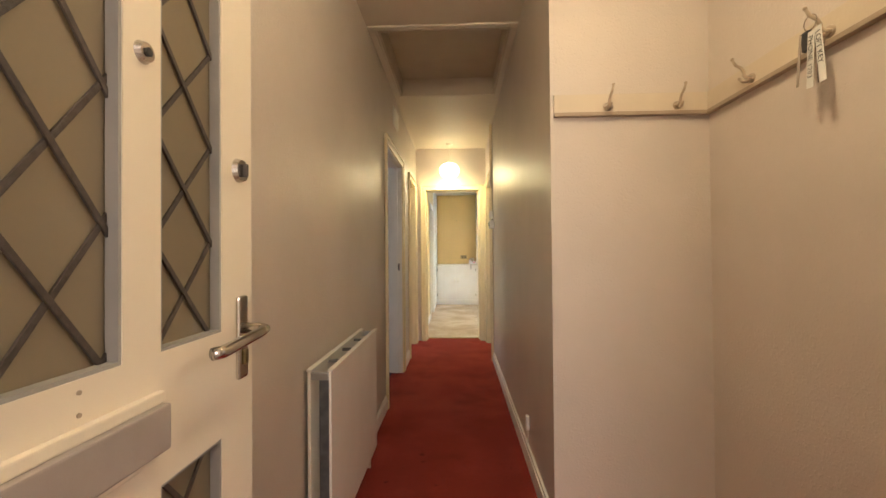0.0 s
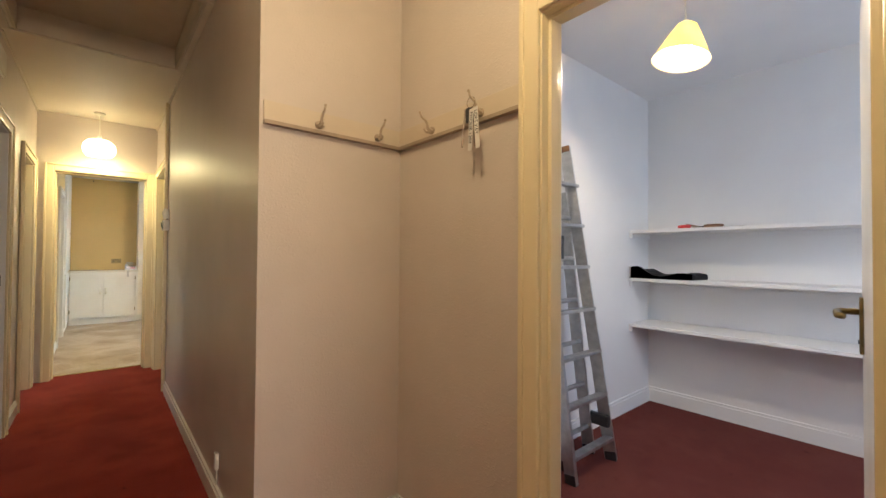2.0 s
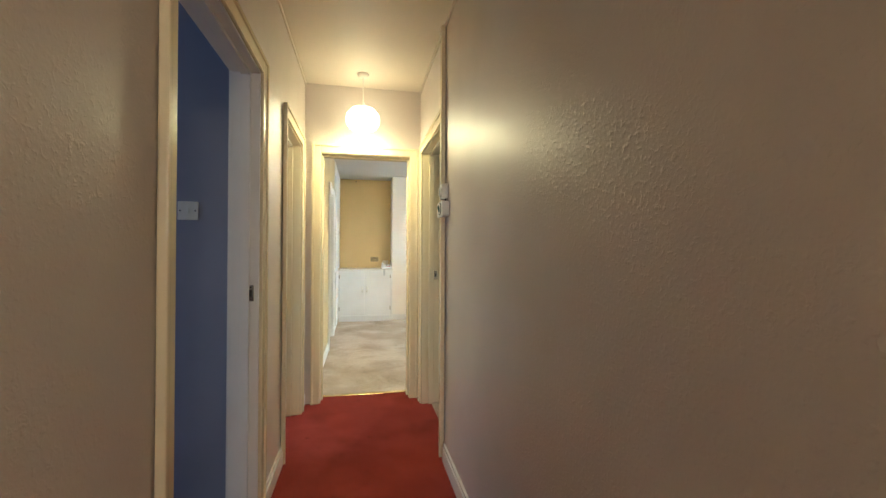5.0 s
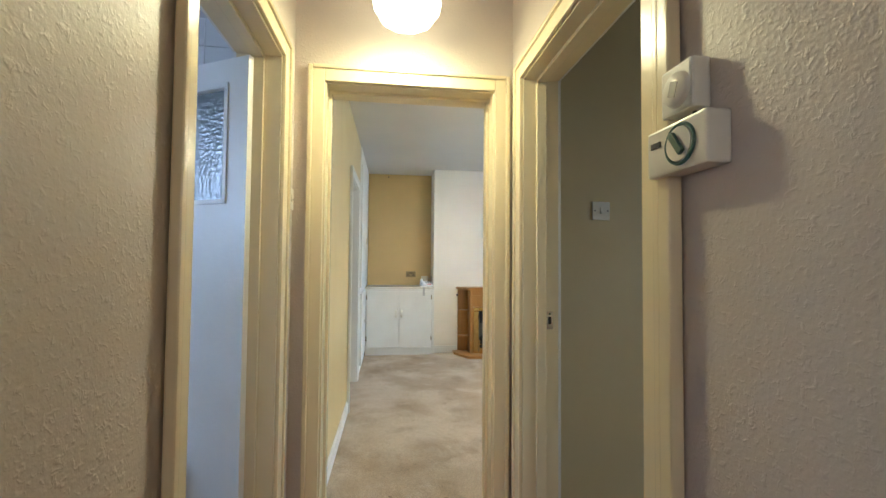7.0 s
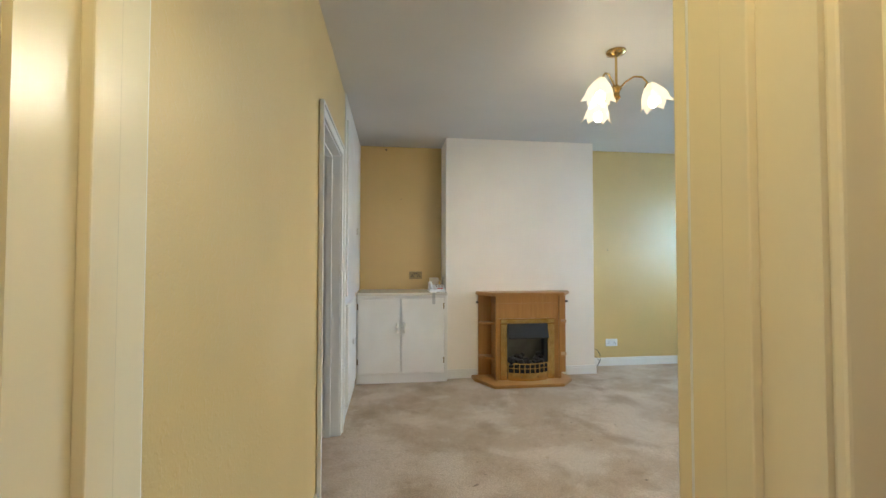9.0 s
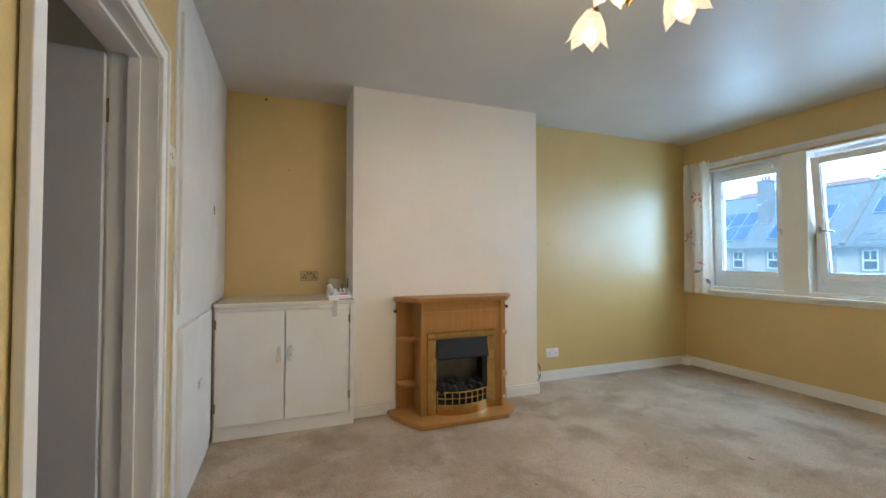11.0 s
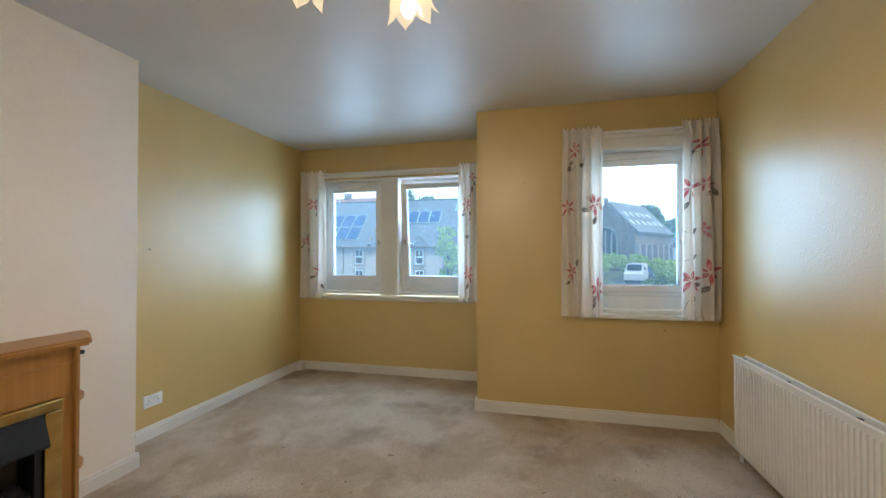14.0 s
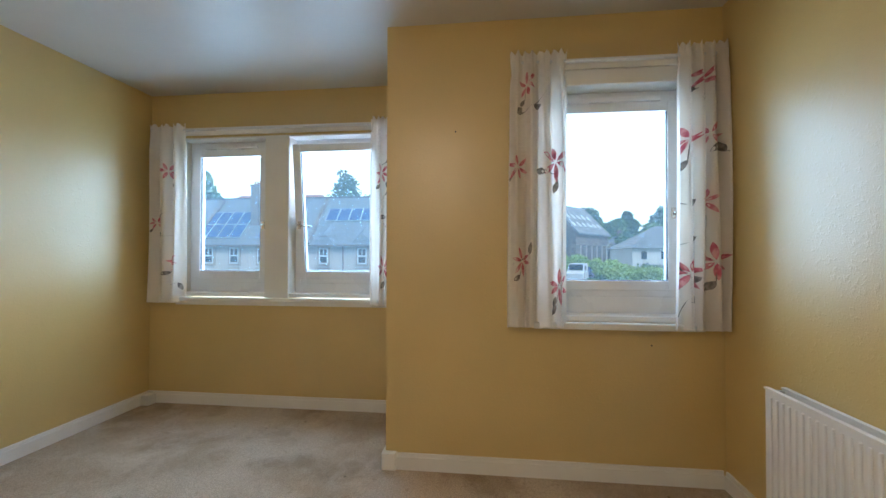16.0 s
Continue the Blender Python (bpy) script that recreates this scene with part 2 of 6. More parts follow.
def wood():
    m = material("beech_veneer", (0.50, 0.22, 0.065), 0.36)
    t = m.node_tree
    b = t.nodes["Principled BSDF"]
    co = t.nodes.new("ShaderNodeTexCoord").outputs["Object"]
    mp = t.nodes.new("ShaderNodeMapping")
    mp.inputs["Scale"].default_value = (40, 40, 1.6)
    t.links.new(co, mp.inputs[0])
    n = t.nodes.new("ShaderNodeTexNoise")
    n.inputs["Scale"].default_value, n.inputs["Detail"].default_value = 2.0, 6
    t.links.new(mp.outputs[0], n.inputs[0])
    r = t.nodes.new("ShaderNodeValToRGB")
    r.color_ramp.elements[0].position, r.color_ramp.elements[0].color = 0.3, (0.37, 0.178, 0.045, 1)
    r.color_ramp.elements[1].position, r.color_ramp.elements[1].color = 0.7, (0.44, 0.217, 0.06, 1)
    t.links.new(n.outputs[0], r.inputs[0])
    t.links.new(r.outputs[0], b.inputs["Base Color"])
    return m


MAT["wood"] = wood()


def clear_glass(name, colour, gloss=0.07, rough=0.02, bump=0.0, see=1.0, haze=(0.7, 0.7, 0.7)):
    """A thin pane: mostly clear, with a weak reflection; see < 1 mixes in frosting or a haze veil."""
    m = bpy.data.materials.new(name)
    m.use_nodes = True
    t = m.node_tree
    t.nodes.remove(t.nodes["Principled BSDF"])
    clear = t.nodes.new("ShaderNodeBsdfTransparent")
    clear.inputs[0].default_value = (*colour, 1)
    shine = t.nodes.new("ShaderNodeBsdfGlossy")
    shine.inputs["Roughness"].default_value = rough
    mix = t.nodes.new("ShaderNodeMixShader")
    mix.inputs[0].default_value = gloss
    body = clear.outputs[0]
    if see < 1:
        frost_haze = t.nodes.new("ShaderNodeBsdfTranslucent")
        frost_haze.inputs[0].default_value = (*haze, 1)
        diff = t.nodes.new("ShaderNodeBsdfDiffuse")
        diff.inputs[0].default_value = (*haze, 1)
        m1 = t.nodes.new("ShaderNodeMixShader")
        t.links.new(frost_haze.outputs[0], m1.inputs[1])
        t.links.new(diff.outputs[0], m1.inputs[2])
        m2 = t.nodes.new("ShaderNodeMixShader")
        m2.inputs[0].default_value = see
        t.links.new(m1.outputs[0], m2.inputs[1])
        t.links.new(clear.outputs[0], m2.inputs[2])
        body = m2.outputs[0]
    if bump:
        n = t.nodes.new("ShaderNodeTexVoronoi")
        n.inputs["Scale"].default_value = 70
        co = t.nodes.new("ShaderNodeTexCoord")
        t.links.new(co.outputs["Object"], n.inputs["Vector"])
        bp = t.nodes.new("ShaderNodeBump")
        bp.inputs["Strength"].default_value, bp.inputs["Distance"].default_value = bump, 0.01
        t.links.new(n.outputs[0], bp.inputs["Height"])
        t.links.new(bp.outputs[0], shine.inputs["Normal"])
    t.links.new(body, mix.inputs[1])
    t.links.new(shine.outputs[0], mix.inputs[2])
    t.links.new(mix.outputs[0], t.nodes["Material Output"].inputs[0])
    return m


def lit_glass():
    """Frosted glass that glows with the bulb inside it, part clear, with a glossy skin."""
    m = clear_glass("lit_petal_glass", (1.0, 0.95, 0.85), 0.10, 0.12)
    t = m.node_tree
    glow = t.nodes.new("ShaderNodeEmission")
    glow.inputs[0].default_value, glow.inputs[1].default_value = (1.0, 0.80, 0.46, 1), 1.6
    clear = next(n for n in t.nodes if n.type == "BSDF_TRANSPARENT")
    final = next(n for n in t.nodes if n.type == "MIX_SHADER")
    mx = t.nodes.new("ShaderNodeMixShader")
    mx.inputs[0].default_value = 0.62
    t.links.new(clear.outputs[0], mx.inputs[1])
    t.links.new(glow.outputs[0], mx.inputs[2])
    t.links.new(mx.outputs[0], final.inputs[1])
    return m


# aqua tint and blue veil in the panes stand in for haze outdoors
MAT["pane"] = clear_glass("hazy_window_glass", (0.90, 0.99, 1.0), 0.04, see=0.95, haze=(0.46, 0.78, 0.96))
MAT["obscure"] = clear_glass("obscured_glass", (0.55, 0.60, 0.60), 0.18, 0.16, 0.24, 0.2, (0.30, 0.33, 0.33))
MAT["leaded"] = clear_glass("bronze_leaded_glass", (0.62, 0.56, 0.46), 0.10, 0.06, 0.1, 0.35, (0.45, 0.38, 0.27))
MAT["globe"] = emitter("lit_globe", (1.0, 0.84, 0.50), 5.5)
MAT["petal_glass"] = lit_glass()
MAT["bulb"] = emitter("lit_bulb", (1.0, 0.92, 0.78), 30)


def shade_cloth():
    m = clear_glass("shade_cloth", (1, 1, 1), 0.03, 0.5, 0, 0.02, (0.80, 0.62, 0.30))
    return m


MAT["shade"] = shade_cloth()


def curtain_cloth():
    m = bpy.data.materials.new("curtain_cloth")
    m.use_nodes = True
    t = m.node_tree
    b = t.nodes["Principled BSDF"]
    b.inputs["Base Color"].default_value = (0.92, 0.88, 0.81, 1)
    b.inputs["Roughness"].default_value = 0.9
    tr = t.nodes.new("ShaderNodeBsdfTranslucent")
    tr.inputs[0].default_value = (0.90, 0.84, 0.76, 1)
    co = t.nodes.new("ShaderNodeTexCoord").outputs["Object"]
    n = t.nodes.new("ShaderNodeTexNoise")
    n.inputs["Scale"].default_value = 500
    t.links.new(co, n.inputs["Vector"])
    bp = t.nodes.new("ShaderNodeBump")
    bp.inputs["Strength"].default_value, bp.inputs["Distance"].default_value = 0.3, 0.002
    t.links.new(n.outputs[0], bp.inputs["Height"])
    t.links.new(bp.outputs[0], b.inputs["Normal"])
    mx = t.nodes.new("ShaderNodeMixShader")
    mx.inputs[0].default_value = 0.35
    t.links.new(b.outputs[0], mx.inputs[1])
    t.links.new(tr.outputs[0], mx.inputs[2])
    t.links.new(mx.outputs[0], t.nodes["Material Output"].inputs[0])
    return m


MAT["curtain"] = curtain_cloth()


# ---- building helpers ----
def box(bm, x0, x1, y0, y1, z0, z1, bevel=0.0):
    m = Matrix.Translation(((x0 + x1) / 2, (y0 + y1) / 2, (z0 + z1) / 2)) @ Matrix.Diagonal((abs(x1 - x0), abs(y1 - y0), abs(z1 - z0), 1))
    made = bmesh.ops.create_cube(bm, size=1, matrix=m)
    if bevel:
        edges = list({e for v in made["verts"] for e in v.link_edges})
        bmesh.ops.bevel(bm, geom=edges, offset=bevel, segments=2, affect="EDGES", profile=0.6)
    return bm


def rod(bm, a, b, r0, r1=None, n=12):
    a, b = Vector(a), Vector(b)
    d = b - a
    m = Matrix.Translation((a + b) / 2) @ d.to_track_quat("Z", "Y").to_matrix().to_4x4()
    bmesh.ops.create_cone(bm, cap_ends=True, segments=n, radius1=r0, radius2=r0 if r1 is None else r1, depth=d.length, matrix=m)
    return bm


def tube(bm, points, r, n=8):
    """A round tube along points."""
    pts = [Vector(p) for p in points]
    rings = []
    for i, p in enumerate(pts):
        d = (pts[min(i + 1, len(pts) - 1)] - pts[max(i - 1, 0)]).normalized()
        side = d.cross(Vector((0, 0, 1)))
        if side.length < 0.05:
            side = d.cross(Vector((0, 1, 0)))
        side.normalize()
        up = side.cross(d)
        rr = r[i] if isinstance(r, (list, tuple)) else r
        rings.append([bm.verts.new(p + rr * (math.cos(k * math.tau / n) * side + math.sin(k * math.tau / n) * up)) for k in range(n)])
    for a, b in zip(rings, rings[1:]):
        for k in range(n):
            bm.faces.new((a[k], a[(k + 1) % n], b[(k + 1) % n], b[k]))
    bm.faces.new(rings[0][::-1])
    bm.faces.new(rings[-1])
    return bm


def prism(bm, outline, z0, z1, bevel=0.0):
    """An upright prism on a flat outline of (x, y)."""
    lo = [bm.verts.new((x, y, z0)) for x, y in outline]
    hi = [bm.verts.new((x, y, z1)) for x, y in outline]
    n = len(lo)
    faces = [bm.faces.new(lo[::-1]), bm.faces.new(hi)]
    for i in range(n):
        faces.append(bm.faces.new((lo[i], lo[(i + 1) % n], hi[(i + 1) % n], hi[i])))
    if bevel:
        edges = list({e for f in faces for e in f.edges})
        bmesh.ops.bevel(bm, geom=edges, offset=bevel, segments=2, affect="EDGES")
    return bm


def lathe(bm, profile, n=20, centre=(0, 0, 0), wave=0.0, waves=6):
    """A turned shape from (radius, z) pairs, with an optional fluted edge."""
    rings = []
    for r, z in profile:
        ring = []
        for k in range(n):
            a = k * math.tau / n
            rr = r * (1 + wave * math.cos(waves * a))
            ring.append(bm.verts.new((centre[0] + rr * math.cos(a), centre[1] + rr * math.sin(a), centre[2] + z)))
        rings.append(ring)
    for a, b in zip(rings, rings[1:]):
        for k in range(n):
            bm.faces.new((a[k], a[(k + 1) % n], b[(k + 1) % n], b[k]))
    return bm


def finish(name, bm, mat, smooth=False):
    bmesh.ops.recalc_face_normals(bm, faces=bm.faces)
    me = bpy.data.meshes.new(name)
    bm.to_mesh(me)
    bm.free()
    me.materials.append(MAT[mat])
    if smooth:
        for p in me.polygons:
            p.use_smooth = True
    return me


def part(name, bm, mat, parent, label="", smooth=False):
    ob = new(name, finish(name, bm, mat, smooth))
    ob.parent = parent
    ob.matrix_parent_inverse = parent.matrix_basis.inverted()
    if label:
        tagged(ob, label)
    return ob


def thing(name, label, category, m=None, group="", kind=""):
    ob = new(name)
    ob.empty_display_size = 0.1
    ob.matrix_basis = m or Matrix()
    return tagged(ob, label, category, group, kind)


def solid(name, bm, mat, label, category, kind="", smooth=False, m=None, group=""):
    ob = new(name, finish(name, bm, mat, smooth))
    if m:
        ob.matrix_world = m
    return tagged(ob, label, category, group, kind)


def B(*a, **k):
    return box(bmesh.new(), *a, **k)


def wall(name, axis, face, back, a0, a1, z0, z1, openings, mat, label):
    """A wall with its seen face at `face` and its other at `back`; openings are (from, to, bottom, top)."""
    bm = bmesh.new()

    def piece(p, q, lo, hi):
        if q - p > 1e-4 and hi - lo > 1e-4:
            if axis == "x":
                box(bm, min(face, back), max(face, back), p, q, lo, hi)
            else:
                box(bm, p, q, min(face, back), max(face, back), lo, hi)
    at = a0
    for p, q, lo, hi in sorted(openings):
        piece(at, p, z0, z1)
        piece(p, q, z0, lo)
        piece(p, q, hi, z1)
        at = q
    piece(at, a1, z0, z1)
    return solid(name, bm, mat, label, "wall", "structure")


# ---- structure ----
XL, XR, YE, XK = -0.38, 0.55, 6.26, -0.33     # hall left and right walls, hall end, living room left wall
YA, XA = 2.507, 1.185                         # coat alcove: back and side
TOP = 2.0
e = 0.025
wall("wall_hall_left", "x", XL, XL - 0.07, 0.77, YE, 0, H, [(3.94 - e, 4.79 + e, 0, TOP + e), (5.40 - e, 6.05 + e, 0, TOP + e)], "hall_wall", "beige textured paper on the hall wall")
wall("wall_hall_right", "x", XR, XR + 0.07, YA, YE, 0, H, [(5.31 - e, 6.10 + e, 0, TOP + e)], "hall_wall", "beige textured paper on the hall wall")
wall("wall_hall_end", "y", YE, YE + 0.085, -0.55, 0.62, 0, H, [(-0.25 - e, 0.46 + e, 0, TOP + e)], "hall_wall", "beige textured wall over the living room door")
wall("wall_alcove_back", "y", YA, YA + 0.1, 0.62, 1.285, 0, H, [], "hall_wall", "pinkish beige wall of the coat alcove")
wall("wall_alcove_side", "x", XA, XA + 0.05, 0.62, YA, 0, H, [(0.955 - e, 1.694 + e, 0, TOP + e)], "hall_wall", "pinkish beige wall beside the store door")
wall("wall_front", "y", 0.77, 0.62, XL - 0.15, 1.285, 0, H, [(-0.30, 0.60, 0, 2.05)], "hall_wall", "beige wall around the front door")
# store room
wall("wall_store_door", "x", 1.285, XA + 0.05, -0.4, 2.44, 0, H, [(0.955 - e, 1.694 + e, 0, TOP + e)], "store_wall", "white painted wall of the store room")
wall("wall_store_side", "y", 2.44, 2.6, 1.285, 3.84, 0, H, [], "store_wall", "white painted wall of the store room")
wall("wall_store_back", "x", 3.69, 3.84, -0.4, 2.44, 0, H, [], "store_wall", "white painted wall behind the shelves")
wall("wall_store_front", "y", -0.3, -0.45, 1.285, 3.69, 0, H, [(2.0, 3.0, 0.95, 2.05)], "store_wall", "white painted wall with an unseen window opening")
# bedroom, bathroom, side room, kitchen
wall("wall_bedroom_hall", "x", XL - 0.11, XL - 0.07, 2.5, 5.0, 0, H, [(3.94 - e, 4.79 + e, 0, TOP + e)], "bed_wall", "dark blue-grey bedroom wall")
wall("wall_bedroom_side", "y", 4.95, 5.05, -3.5, XL - 0.11, 0, H, [], "bed_wall", "dark blue-grey bedroom wall")
wall("wall_bedroom_near", "y", 2.5, 2.4, -3.5, XL - 0.07, 0, H, [], "bed_wall", "dark blue-grey bedroom wall")
wall("wall_bedroom_window", "x", -3.3, -3.5, 2.5, 4.95, 0, H, [(3.0, 4.2, 0.95, 2.05)], "bed_wall", "dark blue-grey bedroom wall with an unseen window opening")
wall("wall_bathroom_hall", "x", XL - 0.15, XL - 0.07, 5.05, 6.85, 0, H, [(5.40 - e, 6.05 + e, 0, TOP + e)], "tile", "white bathroom wall")
wall("wall_bathroom_far", "y", 6.75, 6.85, -2.5, XL - 0.15, 0, H, [], "grout", "tiled bathroom wall")
wall("wall_bathroom_near", "y", 5.15, 5.05, -2.5, XL - 0.15, 0, H, [], "tile", "white bathroom wall")
wall("wall_bathroom_window", "x", -2.3, -2.5, 5.15, 6.75, 0, H, [(5.3, 6.0, 1.2, 2.1)], "tile", "white bathroom wall with an unseen window opening")
wall("wall_side_room_hall", "x", XR + 0.14, XR + 0.07, 2.607, 6.335, 0, H, [(5.31 - e, 6.10 + e, 0, TOP + e)], "side_wall", "pale yellow wall of the side room")
wall("wall_side_room_far", "y", 6.335, 6.345, XR + 0.14, 3.4, 0, H, [], "side_wall", "pale yellow wall of the side room")
wall("wall_side_room_back", "x", 3.3, 3.5, 2.6, 6.335, 0, H, [(4.0, 5.2, 0.95, 2.05)], "side_wall", "pale yellow wall with an unseen window opening")
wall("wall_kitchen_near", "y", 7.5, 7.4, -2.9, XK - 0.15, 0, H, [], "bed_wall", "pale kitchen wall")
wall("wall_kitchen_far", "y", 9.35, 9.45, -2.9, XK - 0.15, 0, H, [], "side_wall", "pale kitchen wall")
wall("wall_kitchen_window", "x", -2.7, -2.9, 7.5, 9.35, 0, H, [(8.1, 9.1, 1.1, 2.05)], "bed_wall", "kitchen wall with an unseen window opening")
wall("wall_kitchen_living", "x", XK - 0.15, XK - 0.07, 6.43, 10.75, 0, H, [(8.09 - e, 8.89 + e, 0, TOP + e)], "side_wall", "pale kitchen wall")
# living room
wall("wall_living_door", "y", 6.43, YE + 0.085, -0.55, 3.95, 0, H, [(-0.25 - e, 0.46 + e, 0, TOP + e)], "yellow", "yellow painted living room wall")
wall("wall_living_left", "x", XK, XK - 0.07, 6.43, 10.62, 0, H, [(8.09 - e, 8.89 + e, 0, TOP + e)], "yellow", "yellow painted wall beside the kitchen door")
wall("wall_recess", "y", 10.62, 10.75, -0.48, 0.614, 0, H, [], "yellow", "yellow painted recess above the cupboard")
wall("wall_living_far", "y", 10.486, 10.75, 2.267, 4.75, 0, H, [], "yellow", "yellow painted living room wall")
wall("wall_window_bay", "x", 4.5, 4.75, 8.26, 10.486, 0, H, [(8.46, 9.275, 0.86, 2.19), (9.455, 10.215, 0.86, 2.19)], "yellow", "yellow wall with a double window")
wall("wall_window_side", "x", 3.695, 3.95, 6.43, 8.08, 0, H, [(6.57, 7.37, 0.86, 2.172)], "yellow", "yellow wall with a single window")
wall("wall_bay_return", "y", 8.26, 8.08, 3.695, 4.75, 0, H, [], "yellow", "yellow return wall beside the window bay")
bm = B(0.614, 2.267, 10.19, 10.75, 0, H)
solid("chimney_breast", bm, "breast", "cream painted chimney breast behind the fireplace", "chimney breast", "structure")

# floors and ceilings
solid("floor_hall", B(XL - 0.1, 1.285, 0.62, 6.40, -0.1, 0.0), "red_carpet", "worn red carpet in the hall", "carpet", "structure")
solid("floor_store", B(1.285, 3.69, -0.3, 2.44, -0.1, 0.0), "store_carpet", "dark red carpet in the store room", "carpet", "structure")
solid("floor_living", B(-0.48, 4.5, 6.405, 10.62, -0.1, 0.002), "carpet", "beige living room carpet with brown stains", "carpet", "structure")
solid("floor_bedroom", B(-3.3, XL - 0.1, 2.5, 4.95, -0.1, 0.0), "dark_carpet", "dark patterned bedroom carpet", "carpet", "structure")
solid("floor_bathroom", B(-2.3, XL - 0.1, 5.05, 6.75, -0.1, 0.0), "grey_band", "grey vinyl bathroom floor", "floor", "structure")
solid("floor_side_room", B(1.285, 3.3, 2.6, 6.335, -0.1, 0.0), "carpet", "beige carpet of the side room", "carpet", "structure")
solid("floor_side_room_door", B(XR + 0.075, 1.285, 2.607, 6.335, 0.0, 0.006), "carpet", "beige carpet inside the side room door", "carpet", "structure")
solid("floor_kitchen", B(-2.7, -0.48, 7.5, 9.35, -0.1, 0.0), "grey_band", "grey kitchen floor", "floor", "structure")
solid("floor_landing", B(-1.0, 1.28, -2.0, 0.62, -0.1, 0.0), "grey_band", "grey stair landing floor", "floor", "structure")
solid("threshold_strip", B(-0.25, 0.46, 6.385, 6.425, 0.002, 0.009, bevel=0.003), "brass", "brass carpet strip under the living room door", "threshold", "structure")
for nm, x0, x1 in (("wall_landing_left", -1.15, -1.0), ("wall_landing_right", 1.13, 1.28)):
    solid(nm, B(x0, x1, -2.0, 0.62, 0, H), "hall_wall", "plain wall of the stair landing", "wall", "structure")
wall("wall_landing_back", "y", -2.0, -2.15, -1.15, 1.28, 0, H, [(-0.5, 0.7, 1.2, 2.3)], "hall_wall", "plain landing wall with an unseen window opening")

bm = bmesh.new()
HY0, HY1 = 3.345, 4.385     # loft hatch opening
box(bm, XL - 0.15, 1.285, -2.15, HY0, H, H + 0.1)
box(bm, XL - 0.15, 0.67, HY1, YE + 0.085, H, H + 0.1)
box(bm, XL - 0.15, XL + 0.06, HY0, HY1, H, H + 0.1)
box(bm, XR - 0.045, 0.67, HY0, HY1, H, H + 0.1)
box(bm, 0.67, 1.285, HY0, YE + 0.085, H, H + 0.1)
solid("ceiling_hall", bm, "hall_ceiling", "off-white painted hall ceiling", "ceiling", "structure")
solid("ceiling_living", B(-0.48, 4.75, 6.345, 10.75, H, H + 0.1), "ceiling", "satin white living room ceiling", "ceiling", "structure")
solid("ceiling_store", B(1.285, 3.84, -0.45, 2.6, H, H + 0.1), "store_wall", "white store room ceiling", "ceiling", "structure")
solid("ceiling_bedroom", B(-3.5, XL - 0.15, 2.4, 6.85, H, H + 0.1), "store_wall", "white bedroom ceiling", "ceiling", "structure")
solid("ceiling_side_room", B(1.285, 3.5, 2.6, 6.345, H, H + 0.1), "store_wall", "white side room ceiling", "ceiling", "structure")
solid("ceiling_kitchen", B(-2.9, -0.48, 7.4, 10.75, H, H + 0.1), "hatch", "kitchen ceiling darkened brown for its shade", "ceiling", "structure")
solid("ceiling_landing", B(-1.15, XL - 0.15, -2.15, 0.77, H, H + 0.1), "hall_ceiling", "plain landing ceiling", "ceiling", "structure")

# loft hatch
hatch = thing("loft_hatch", "recessed painted loft hatch in the hall ceiling", "loft hatch", pose(0.08, 3.86, H), kind="structure")
x0, x1 = XL + 0.06, XR - 0.045
for nm, b in (("side", (x0 + 0.001, x0 + 0.015, HY0 + 0.001, HY1 - 0.001, H - 0.012, H + 0.22)), ("side", (x1 - 0.015, x1 - 0.001, HY0 + 0.001, HY1 - 0.001, H - 0.012, H + 0.22)),
              ("end", (x0 + 0.016, x1 - 0.016, HY0 + 0.001, HY0 + 0.015, H - 0.012, H + 0.22)), ("end", (x0 + 0.016, x1 - 0.016, HY1 - 0.015, HY1 - 0.001, H - 0.012, H + 0.22))):
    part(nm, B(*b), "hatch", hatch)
part("panel", B(x0 + 0.016, x1 - 0.016, HY0 + 0.016, HY1 - 0.016, H + 0.13, H + 0.15), "hatch", hatch, "hatch board with the recess shade put into its brown")
for nm, b in (("trim_strip", (XL + 0.004, XR - 0.004, HY0 - 0.05, HY0 - 0.012, H - 0.014, H - 0.001)), ("trim_strip", (XL + 0.004, XR - 0.004, HY1 + 0.012, HY1 + 0.05, H - 0.014, H - 0.001)),
              ("trim_strip", (XL + 0.004, XL + 0.045, HY0 - 0.01, HY1 + 0.01, H - 0.014, H - 0.001)), ("trim_strip", (XR - 0.04, XR - 0.004, HY0 - 0.01, HY1 + 0.01, H - 0.014, H - 0.001))):
    part(nm, B(*b, bevel=0.003), "hall_ceiling", hatch)
# picture-rail bead along the top of the hall walls
solid("trim_hall_left", B(XL, XL + 0.012, HY1 + 0.06, YE, H - 0.02, H - 0.002, bevel=0.003), "hall_ceiling", "thin painted bead at the ceiling", "trim", "structure")
solid("trim_hall_right", B(XR - 0.012, XR, HY1 + 0.06, YE, H - 0.02, H - 0.002, bevel=0.003), "hall_ceiling", "thin painted bead at the ceiling", "trim", "structure")


def skirting(axis, at, out, a0, a1, mat="white", h=0.095):
    bm = bmesh.new()
    t = 0.016 * out
    lo, hi = min(at, at + t), max(at, at + t)
    for z0, z1, s in ((0, h - 0.02, 1.0), (h - 0.02, h, 0.65)):
        l, u = min(at, at + t * s), max(at, at + t * s)
        if axis == "x":
            box(bm, l, u, a0, a1, z0, z1)
        else:
            box(bm, a0, a1, l, u, z0, z1)
    solid("baseboard", bm, mat, "white painted skirting board along the wall", "skirting board", "structure")


